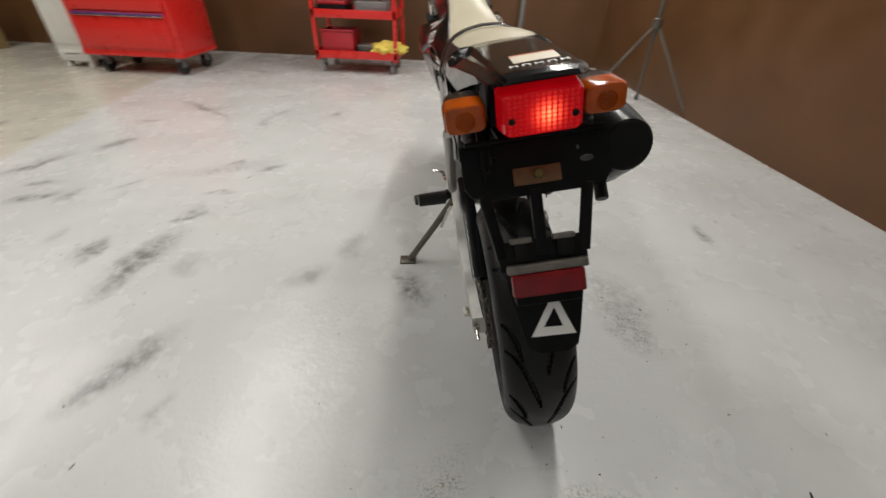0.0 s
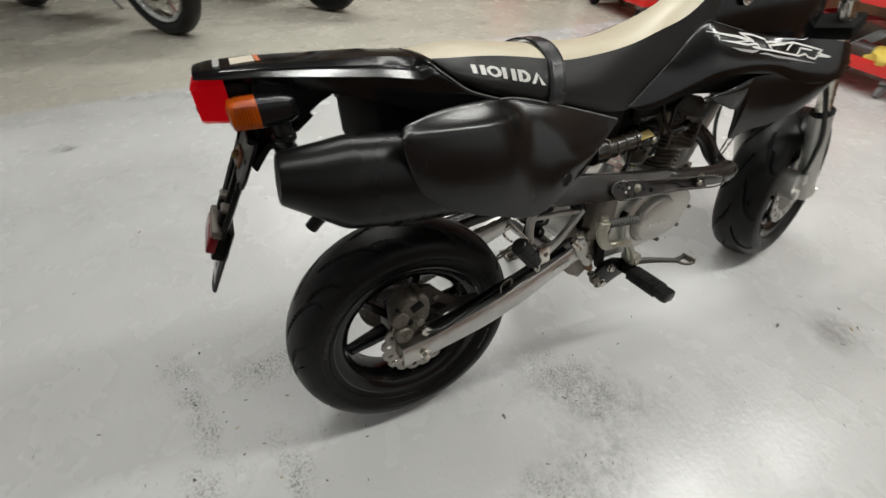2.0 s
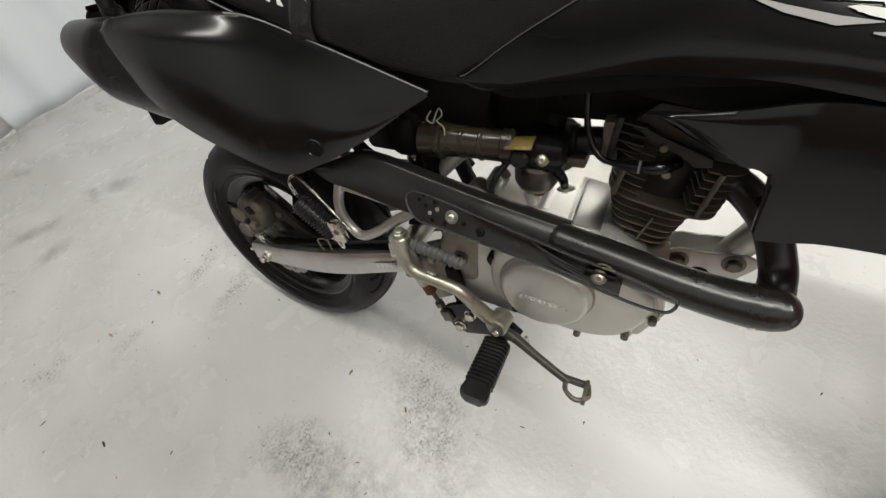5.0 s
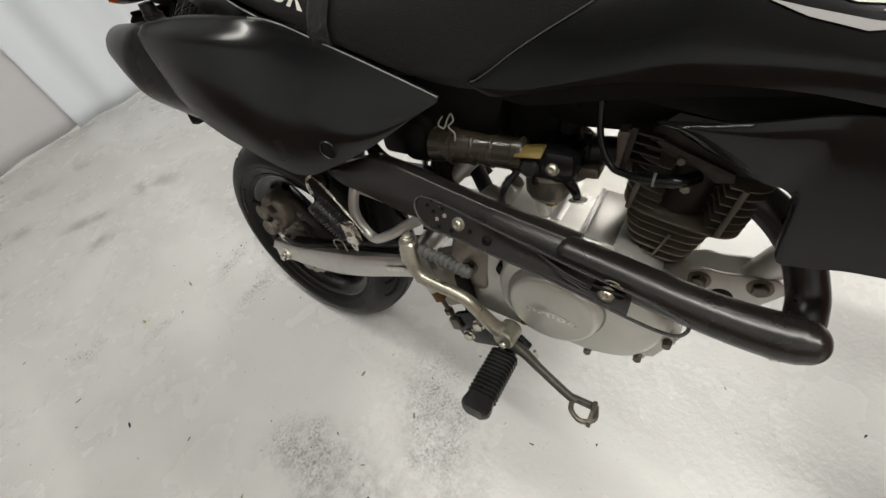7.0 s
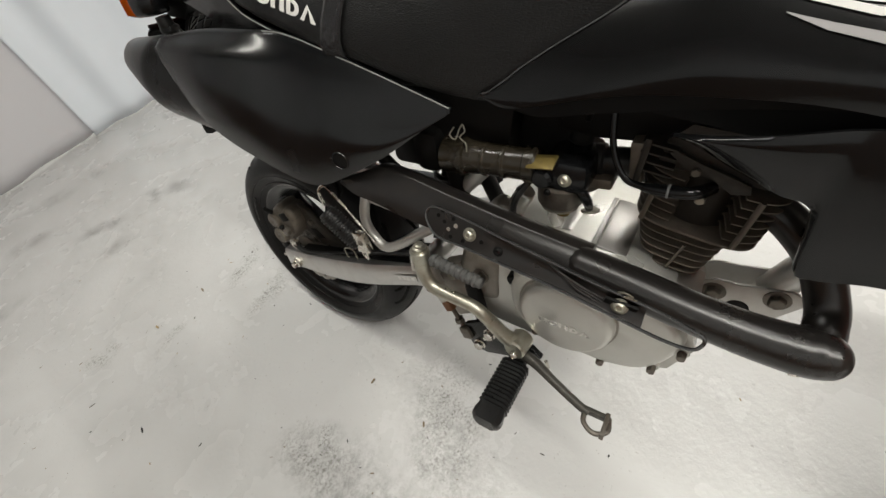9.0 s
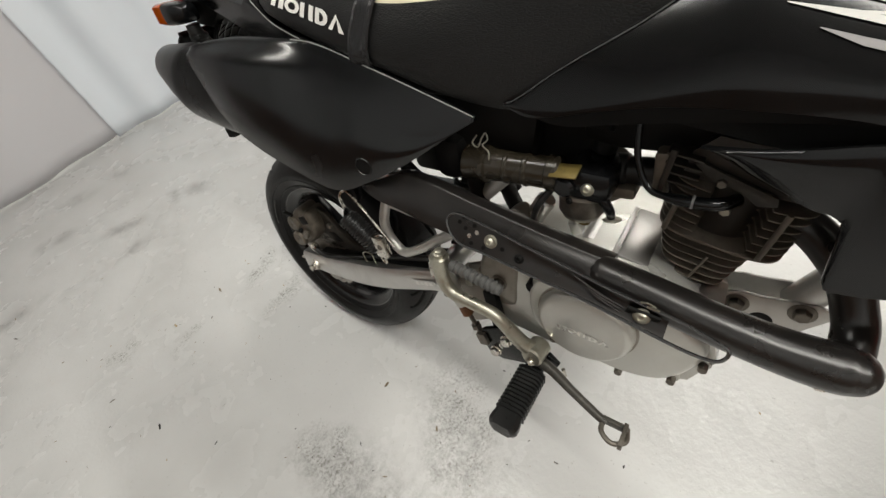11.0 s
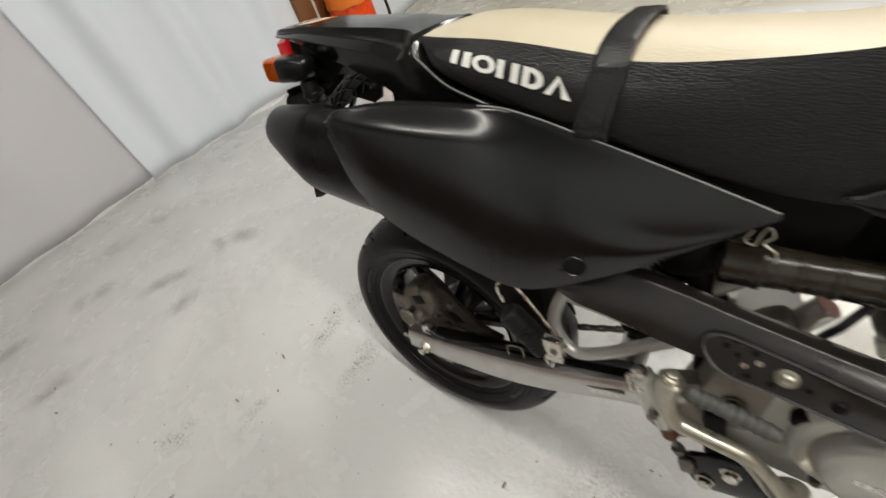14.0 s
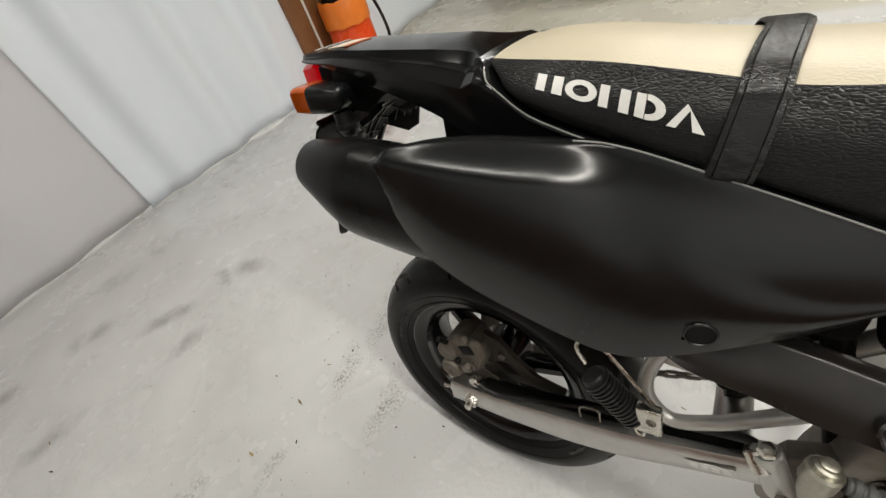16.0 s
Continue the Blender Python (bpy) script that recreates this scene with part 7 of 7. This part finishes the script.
# ---- front end, turned a little to the left
RAKE = 25.0
STEER = at(0, 0.985, 0.70) @ at(0, 0, 0, RAKE, 0, 0) @ at(0, 0, 0, 0, 0, 9.0) @ at(0, 0, 0, -RAKE, 0, 0) @ at(0, -0.985, -0.70)
front = part("front_fork", join(rod((0.082, 1.198, 0.215), (0.082, 1.080, 0.468), 0.023, 20), rod((-0.082, 1.198, 0.215), (-0.082, 1.080, 0.468), 0.023, 20)), GREYSTEEL, bike, "grey fork legs")
front.matrix_basis = STEER
front.data.materials[0] = FRAMEP
for sg in (1, -1):
    part("fork_tube", rod((sg * 0.082, 1.085, 0.455), (sg * 0.082, 0.965, 0.712), 0.0155, 18), STEEL, front, "polished fork tube")
    part("dust_seal", rod((sg * 0.082, 1.082, 0.464), (sg * 0.082, 1.077, 0.475), 0.0245), DARK, front)
    part("axle_clamp", block((0.03, 0.045, 0.05), at(sg * 0.082, 1.195, 0.232, RAKE), 0.006), FRAMEP, front)
part("lower_yoke", block((0.22, 0.06, 0.03), at(0, 0.985, 0.66, RAKE), 0.008), DARK, front)
bolt(front, (0.098, 1.195, 0.235), r=0.010, h=0.010)
fw = wheel(bike, FRONT, 6, 0.1, 0.052, 0.105, "front_wheel", -1)
fw.matrix_basis = STEER
fc = part("front_caliper", loft([[(x, 1.125 + math.cos(a) * 0.036, 0.262 + math.sin(a) * 0.040) for a in [k * math.pi / 7 for k in range(14)]] for x in (0.035, 0.042, 0.074, 0.082)]), CASE, bike, "silver brake caliper")
fc.matrix_basis = STEER
for dy, dz in ((-0.015, -0.02), (0.012, 0.018)):
    part("caliper_pot", rod((0.08, 1.125 + dy, 0.262 + dz), (0.093, 1.125 + dy, 0.262 + dz), 0.016), CASE, fc)
part("front_hose", tube([(0.085, 1.12, 0.30), (0.095, 1.10, 0.36), (0.10, 1.075, 0.42), (0.09, 1.02, 0.52), (0.06, 0.98, 0.66)], 0.005, 10), RUBBER2, fc, "black brake hose")
part("front_mudguard", loft([[(x * w, s, z + 0.02 * (1 - abs(x) ** 2)) for x in (-1, -0.75, -0.4, 0, 0.4, 0.75, 1)] + [(x * w * 0.95, s, z - 0.008 + 0.02 * (1 - abs(x) ** 2)) for x in (1, 0.75, 0.4, 0, -0.4, -0.75, -1)]
                                        for s, z, w in ((0.87, 0.50, 0.05), (0.90, 0.535, 0.07), (0.96, 0.58, 0.075), (1.05, 0.62, 0.075), (1.2, 0.64, 0.07), (1.38, 0.62, 0.06), (1.50, 0.58, 0.04))]), BLACKGLOSS, bike, "glossy black high front mudguard")
part("cable", tube([(-0.05, 0.90, 0.50), (-0.06, 0.925, 0.43), (-0.055, 0.955, 0.36), (-0.05, 0.99, 0.315), (-0.05, 1.02, 0.29)], 0.0045, 8), RUBBER2, bike, "thin black cable")
part("cable", tube([(-0.05, 1.03, 0.50), (-0.055, 1.00, 0.40), (-0.055, 0.965, 0.33), (-0.055, 0.955, 0.31), (-0.055, 0.965, 0.305), (-0.055, 1.01, 0.37), (-0.05, 1.05, 0.45)], 0.002, 8), RUBBER2, bike, "thin black cable")
part("headlamp_shell", lathe([(0, 0.05), (0.02, 0.075), (0.09, 0.08), (0.10, 0.07)], (0, 1.02, 0.80), (0, 1, -0.1), 28), BLACKGLOSS, bike, "black headlamp shell")
part("handlebar", tube([(0.36, 0.82, 0.97), (0.22, 0.88, 0.955), (0.12, 0.93, 0.90), (0, 0.945, 0.885), (-0.12, 0.93, 0.90), (-0.22, 0.88, 0.955), (-0.36, 0.82, 0.97)], 0.011, 14), DARK, bike, "black handlebar")


# ---------------------------------------------------------------- the workshop's things
def tool_chest(x, y, drawers, label):
    """A red roller cabinet on four castors."""
    w, d, z0, h = 0.80, 0.46, 0.138, 0.80
    ob = thing("tool_chest", at(x, y, 0), label, "tool chest", "red tool chests")
    part("cabinet", block((w, d, h), at(w / 2, d / 2, z0 + h / 2), 0.010), REDPAINT, ob)
    part("base_rail", block((w + 0.008, d + 0.008, 0.035), at(w / 2, d / 2, z0 + 0.014), 0.005), REDPAINT, ob)
    z = z0 + 0.05
    for k, hh in enumerate(drawers):
        dr = part("drawer", block((w - 0.09, 0.018, hh - 0.012), at(w / 2, -0.006, z + hh / 2), 0.004), REDPAINT, ob)
        part("grip_strip", block((w - 0.10, 0.016, 0.018), at(w / 2, -0.020, z + hh - 0.016), 0.005), PURPLE, dr, "violet grip strip")
        part("grip_lip", block((w - 0.10, 0.006, 0.006), at(w / 2, -0.024, z + hh - 0.028), 0.002), STEEL, dr)
        z += hh
    for sx in (0.09, w - 0.09):
        for sy in (0.07, d - 0.07):
            c = part("castor", block((0.05, 0.07, 0.035), at(sx, sy, 0.120), 0.006), GREYSTEEL, ob)
            part("castor_wheel", lathe([(-0.020, 0.03), (-0.020, 0.050), (-0.014, 0.056), (0.014, 0.056), (0.020, 0.050), (0.020, 0.03)], (sx, sy + 0.02, 0.0565), (1, 0, 0), 24), RUBBER2, c)
            part("castor_fork", block((0.050, 0.05, 0.06), at(sx, sy + 0.008, 0.085), 0.005), GREYSTEEL, c)
    return ob


tool_chest(-2.90, 3.22, (0.25, 0.20, 0.12, 0.10), "red steel roller tool chest with violet drawer grips")
tool_chest(-5.52, 3.33, (0.25, 0.20, 0.12, 0.10), "red steel roller tool chest beside a cardboard box")
box = thing("cardboard_box", at(-4.62, 3.85, 0), "brown cardboard box standing against the wall", "box")
part("carton", block((0.42, 0.36, 0.40), at(0, 0, 0.201), 0.004), CARDB, box)
part("tape", block((0.05, 0.364, 0.001), at(0, 0, 0.4025), 0), STICKER, box)

cab = thing("storage_cabinet", at(-3.27, 3.37, 0), "plain cream plastic cabinet beside the tool chest", "cabinet")
part("frame", block((0.26, 0.36, 0.80), at(0.13, 0.18, 0.45), 0.008), WHITEPL, cab)
for sx in (0.03, 0.23):
    for sy in (0.04, 0.32):
        part("foot", block((0.045, 0.05, 0.06), at(sx, sy, 0.030), 0.006), WHITEPL, cab)
part("door", block((0.232, 0.010, 0.66), at(0.13, -0.003, 0.505), 0.006), WHITEPL, cab)
part("kick_panel", block((0.20, 0.008, 0.055), at(0.13, -0.002, 0.105), 0.004), WHITEPL, cab)
part("vent_slot", block((0.12, 0.006, 0.012), at(0.13, -0.005, 0.105), 0.002), GREYSTEEL, cab)


def trolley():
    """A red two-tier service trolley on castors, with tools in its trays."""
    w, d = 0.68, 0.40
    ob = thing("service_trolley", at(-1.20, 3.60, 0), "red steel service trolley with open trays of tools", "trolley")
    for sx in (0.012, w - 0.012):
        for sy in (0.012, d - 0.012):
            part("post", block((0.030, 0.030, 0.76), at(sx, sy, 0.10 + 0.38), 0.003), REDPAINT, ob)
    for z in (0.125, 0.42, 0.80):
        tr = part("tray", block((w, d, 0.006), at(w / 2, d / 2, z), 0.001), REDPAINT, ob)
        for sy in (0.0, d):
            part("tray_side", block((w, 0.006, 0.06), at(w / 2, sy, z + 0.022), 0.002), REDPAINT, tr)
        for sx in (0.0, w):
            part("tray_end", block((0.006, d, 0.06), at(sx, d / 2, z + 0.022), 0.002), REDPAINT, tr)
    part("handle", tube([(w, 0.03, 0.80), (w + 0.06, 0.05, 0.83), (w + 0.06, d - 0.05, 0.83), (w, d - 0.03, 0.80)], 0.010, 10), REDPAINT, ob)
    for sx in (0.05, w - 0.05):
        for sy in (0.05, d - 0.05):
            c = part("castor", block((0.035, 0.045, 0.025), at(sx, sy, 0.090), 0.004), GREYSTEEL, ob)
            part("castor_wheel", lathe([(-0.012, 0.02), (-0.012, 0.034), (0.012, 0.034), (0.012, 0.02)], (sx, sy + 0.014, 0.0375), (1, 0, 0), 20), GREYSTEEL, c)
    return ob


trolley()
TR = (-1.20, 3.60)
bin_ = thing("red_crate", at(TR[0] + 0.18, TR[1] + 0.17, 0.129), "small red plastic crate on the trolley's lower tray", "crate")
for s, m in (((0.26, 0.004, 0.19), at(0, -0.13, 0.096)), ((0.26, 0.004, 0.19), at(0, 0.13, 0.096)), ((0.004, 0.26, 0.19), at(-0.13, 0, 0.096)), ((0.004, 0.26, 0.19), at(0.13, 0, 0.096)), ((0.26, 0.26, 0.004), at(0, 0, 0.003))):
    part("crate_wall", block(s, m, 0.001), REDDARK, bin_)
part("crate_rim", block((0.28, 0.012, 0.014), at(0, -0.134, 0.19), 0.003), REDDARK, bin_)
tin = thing("metal_tin", at(TR[0] + 0.42, TR[1] + 0.13, 0.1285), "grey metal tin of sockets on the tray", "tin")
part("tin_body", block((0.17, 0.10, 0.075), at(0, 0, 0.038), 0.006), OLDSTEEL, tin)
part("lid", block((0.175, 0.105, 0.012), at(0, 0, 0.080), 0.003), GREYSTEEL, tin)
for k in range(4):
    wr = thing("spanner", at(TR[0] + 0.40 + k * 0.035, TR[1] + 0.20 + 0.02 * k, 0.1345 + 0.10, 0, 12, 20 * k - 20), "chromed spanner lying in the tray", "spanner", "spanners")
    wr.location.z = 0.137
    part("shank", block((0.16, 0.014, 0.007), None, 0.003), STEEL, wr)
    part("jaw", lathe([(-0.004, 0.008), (-0.004, 0.015), (0.004, 0.015), (0.004, 0.008)], (0.085, 0, 0), (0, 0, 1), 12, closed=True), STEEL, wr)
rag = thing("yellow_rag", at(TR[0] + 0.60, TR[1] + 0.08, 0.129), "crumpled yellow rag hanging over the tray's edge", "rag")
bm = bmesh.new()
bmesh.ops.create_icosphere(bm, subdivisions=4, radius=1)
for v in bm.verts:
    k = 1 + 0.35 * noise.noise(v.co * 2.3) + 0.12 * noise.noise(v.co * 7)
    v.co = Vector((v.co.x * 0.14 * k, v.co.y * 0.09 * k, 0.062 + max(v.co.z, -0.9) * 0.06 * k))
part("cloth", bm, YELLOW, rag, angle=60)
blk = thing("black_case", at(TR[0] + 0.14, TR[1] + 0.2, 0.4235), "black and red tool case on the middle tray", "case")
part("case_shell", block((0.24, 0.22, 0.07), at(0, 0, 0.036), 0.012), DARK, blk)
part("case_lid", block((0.24, 0.22, 0.03), at(0, 0, 0.085), 0.010), REDDARK, blk)
blk2 = thing("grey_toolbox", at(TR[0] + 0.46, TR[1] + 0.2, 0.4235), "dark grey tool box on the middle tray", "toolbox")
part("box_body", block((0.26, 0.18, 0.10), at(0, 0, 0.051), 0.008), GREYSTEEL, blk2)
part("box_handle", tube([(-0.06, 0, 0.10), (-0.05, 0, 0.13), (0.05, 0, 0.13), (0.06, 0, 0.10)], 0.006, 10), DARK, blk2)

# tripod by the wall
tp = thing("tripod", at(1.28, 2.98, 0), "grey steel tripod with spread legs", "tripod")
top = Vector((0.00, 0.10, 0.51))
for fx, fy in ((0.93 - 1.28, 3.10 - 2.98), (1.34 - 1.28, 3.22 - 2.98), (1.53 - 1.28, 2.80 - 2.98)):
    lg = part("leg", rod((fx, fy, 0.012), top, 0.0095, 12), OLDSTEEL, tp)
    part("rubber_foot", rod((fx, fy, 0.0), Vector((fx, fy, 0.0)).lerp(top, 0.06), 0.014), RUBBER2, lg)
part("column", rod(top - Vector((0, 0, 0.12)), top + Vector((0, 0, 0.5)), 0.014), OLDSTEEL, tp)
part("collar", rod(top - Vector((0, 0, 0.03)), top + Vector((0, 0, 0.03)), 0.03), OLDSTEEL, tp)

# board on a flat steel frame with an upright pole
rk = thing("steel_floor_frame", at(0, 0, 0), "flat black steel frame lying by the wall", "frame")
fr = [(0.27, 3.68), (1.18, 3.66), (1.21, 4.10), (0.24, 4.16)]
for a, b in zip(fr, fr[1:] + fr[:1]):
    part("rail", rod((a[0], a[1], 0.014), (b[0], b[1], 0.014), 0.013), DARK, rk)
bd = thing("weathered_board", at(0.74, 3.93, 0.0275, 0, 0, -3), "weathered pale yellow board lying across the frame", "board")
part("plank", block((0.66, 0.17, 0.05), at(0, 0, 0.026), 0.006), BOARD, bd)
pl = thing("upright_pole", at(0.50, 4.05, 0.0), "grey metal pole standing in a block", "pole")
part("foot_block", block((0.13, 0.10, 0.09), at(0, 0, 0.045), 0.008), BOARD, pl)
part("collar", rod((0, 0, 0.09), (0, 0, 0.13), 0.03), GREYSTEEL, pl)
part("pole_tube", rod((0, 0, 0.13), (0, 0, 1.6), 0.019), GREYSTEEL, pl)

# doorway post, bucket
post = thing("door_post", at(-1.075, -1.585, 0, 0, 0, 10), "brown stained wooden door post", "post")
part("board", block((0.24, 0.10, 2.85), at(0, 0, 1.43), 0.006), WOODP, post)
part("white_strip", block((0.016, 0.008, 2.6), at(-0.02, 0.054, 1.40), 0.001), WHITEPL, post, "thin white strip down the post")
part("board_edge", block((0.04, 0.14, 2.85), at(-0.135, 0.01, 1.43), 0.005), WOODP, post)

bk = thing("orange_bin", at(-1.30, -1.44, 0), "orange plastic bin with an orange bag over its rim", "bin")
part("bin_body", lathe([(0.0, 0.10), (0.0, 0.175), (0.008, 0.185), (0.02, 0.172), (0.05, 0.150), (0.42, 0.135), (0.42, 0.125), (0.06, 0.13)], (0, 0, 0), (0, 0, 1), 40), ORANGE, bk)
bm = bmesh.new()
rings = []
for z, r in ((0.30, 0.150), (0.36, 0.148), (0.42, 0.146), (0.445, 0.138), (0.44, 0.12), (0.36, 0.11)):
    rings.append([((r + 0.012 * noise.noise(Vector((math.cos(a) * 3, math.sin(a) * 3, z * 9)))) * math.cos(a), (r + 0.012 * noise.noise(Vector((math.cos(a) * 3, math.sin(a) * 3, z * 9)))) * math.sin(a), z + 0.02 * noise.noise(Vector((math.cos(a) * 2, math.sin(a) * 2, 4)))) for a in (2 * math.pi * k / 48 for k in range(48))])
skin(bm, rings, True, False)
part("bag", bm, ORANGEBAG, bk, "orange bag folded over the rim", angle=70)
bm = bmesh.new()
bmesh.ops.create_icosphere(bm, subdivisions=3, radius=0.115)
for v in bm.verts:
    v.co = v.co * (1 + 0.25 * noise.noise(v.co * 16)) + Vector((0, 0, 0.42))
part("rubbish", bm, DARK, bk, "dark rubbish in the bin", angle=50)
hs = thing("black_hose", at(-1.55, -1.50, 0), "black rubber hose looped beside the bin", "hose")
part("hose_loop", tube([(0.03, 0.02, 0.012), (-0.06, 0.05, 0.10), (-0.04, 0.02, 0.35), (0.06, -0.02, 0.46), (0.13, -0.03, 0.40)], 0.011, 12), RUBBER2, hs)


# other motorcycles parked across the workshop: their front ends come into view
def parked_bike(x, y, turn, r, half, label, alloy, gold):
    ob = thing("parked_motorcycle", at(x, y, 0, 0, 0, turn), label, "motorcycle", "parked motorcycles")
    for yy, nm in ((0.0, "front_wheel"), (-1.42, "rear_wheel")):
        c = (0, yy, r)
        ro = r - 0.085
        w = part(nm, rim_mesh(c, ro, half * 0.75), alloy, ob)
        part("tyre", tyre_mesh(c, r, half, False, 96), RUBBER, w)
        part("hub", rod((-0.05, yy, r), (0.05, yy, r), 0.045), alloy, w)
        for k in range(5 if not gold else 3):
            part("spoke", spoke_mesh(c, 2 * math.pi * k / (5 if not gold else 3) + 0.3, 0.04, ro - 0.02, 0.022, 0.016, 0.02, 0.014), alloy, w)
        if nm == "front_wheel":
            for dx in (-0.06, 0.06):
                drilled_disc(c, dx, 0.145, 0.10, 20, STEEL, w)
                part("disc_carrier", lathe([(dx - 0.003, 0.045), (dx - 0.003, 0.105), (dx + 0.003, 0.105), (dx + 0.003, 0.045)], c, (1, 0, 0), 30, closed=True), GOLD if gold else OLDSTEEL, w)
    for sx in (-0.10, 0.10):
        part("fork_leg", rod((sx, 0.02, r - 0.02), (sx, -0.26, r + 0.55), 0.028), GREYSTEEL, ob)
        part("brake_caliper", block((0.04, 0.07, 0.11), at(sx * 0.85, -0.12, r + 0.06, 25), 0.012), CASE, ob)
    part("front_mudguard", loft([[(x_ * 0.075, math.sin(a) * (r + 0.03), r + math.cos(a) * (r + 0.03) - 0.03 * abs(x_) ** 2) for x_ in (-1, -0.5, 0, 0.5, 1)] + [(x_ * 0.07, math.sin(a) * (r + 0.024), r + math.cos(a) * (r + 0.024) - 0.03 * abs(x_) ** 2) for x_ in (1, 0.5, 0, -0.5, -1)] for a in [k * 0.2 - 1.0 for k in range(9)]]), BLACKGLOSS, ob)
    part("engine_block", block((0.34, 0.46, 0.40), at(0, -0.72, 0.40), 0.05), GREYSTEEL, ob)
    part("body_shell", loft([[(w * math.cos(a), s, z + h * math.sin(a)) for a in [k * math.pi / 8 for k in range(16)]] for s, w, z, h in ((-0.18, 0.06, 0.86, 0.08), (-0.35, 0.15, 0.84, 0.14), (-0.70, 0.17, 0.84, 0.16), (-1.05, 0.13, 0.76, 0.08), (-1.60, 0.08, 0.82, 0.06))]), BLACKGLOSS, ob)
    part("handlebar", tube([(0.36, -0.42, 1.05), (0.2, -0.33, 1.03), (0, -0.30, 1.0), (-0.2, -0.33, 1.03), (-0.36, -0.42, 1.05)], 0.012, 12), DARK, ob)
    part("side_stand", tube([(-0.13, -0.85, 0.26), (-0.24, -0.82, 0.03), (-0.26, -0.82, 0.010)], 0.010, 10), GREYSTEEL, ob)
    part("swing_arm", block((0.20, 0.60, 0.06), at(0, -1.15, r + 0.03), 0.015), GREYSTEEL, ob)
    return ob


parked_bike(-2.66, -0.14, -42, 0.305, 0.060, "dark motorcycle with silver alloy wheels parked across the workshop", ALLOY, False)
parked_bike(-3.05, 0.94, -42, 0.305, 0.058, "dark motorcycle with gold brake discs parked across the workshop", RIM, True)


# ---------------------------------------------------------------- small bits on the floor
def debris_material():
    m, n, l, p = nodes_of("leaf_and_grit")
    geo = n.new("ShaderNodeNewGeometry")
    ramp = n.new("ShaderNodeValToRGB")
    ramp.color_ramp.interpolation = "CONSTANT"
    for k, c in ((0.3, (0.045, 0.038, 0.03)), (0.55, (0.16, 0.12, 0.07)), (0.75, (0.30, 0.21, 0.09)), (0.88, (0.30, 0.29, 0.27))):
        e = ramp.color_ramp.elements.new(k)
        e.color = (*c, 1)
    ramp.color_ramp.elements[0].color = (0.02, 0.02, 0.02, 1)
    l.new(geo.outputs["Random Per Island"], ramp.inputs["Fac"])
    l.new(ramp.outputs["Color"], p.inputs["Base Color"])
    p.inputs["Roughness"].default_value = 0.8
    return m


def floor_debris():
    """Grit, leaf bits and paint flakes, thickest along the scuffs."""
    rng = random.Random(21)
    bm = bmesh.new()
    for k in range(620):
        if k % 2:
            sx, sy, turn, a, b = rng.choice(SCUFFS + WORN_SPOTS)
            x, y = sx + rng.gauss(0, 0.14), sy + rng.gauss(0, 0.16)
        else:
            x, y = rng.uniform(-2.6, 1.5), rng.uniform(-1.4, 3.2)
        r = rng.uniform(0.0006, 0.0020) if rng.random() < 0.93 else rng.uniform(0.0020, 0.0036)
        a0, st = rng.uniform(0, 6.28), rng.uniform(1.2, 3.6)
        ca, sa = math.cos(a0), math.sin(a0)
        n = rng.randint(4, 6)
        top = []
        for q in range(n):
            w = 2 * math.pi * q / n + rng.uniform(-0.3, 0.3)
            u, v = r * math.cos(w) * st, r * math.sin(w) * rng.uniform(0.5, 1.1)
            top.append((x + u * ca - v * sa, y + u * sa + v * ca, r * rng.uniform(0.15, 0.6)))
        low = [bm.verts.new((px, py, 0.0004)) for px, py, _ in top]
        up = [bm.verts.new(p) for p in top]
        bm.faces.new(up)
        for q in range(n):
            bm.faces.new((low[q], low[(q + 1) % n], up[(q + 1) % n], up[q]))
    tagged(part("floor_debris", bm, debris_material(), fix=False), "scattered grit, leaf bits and paint flakes on the floor", "debris", kind="stuff")


floor_debris()
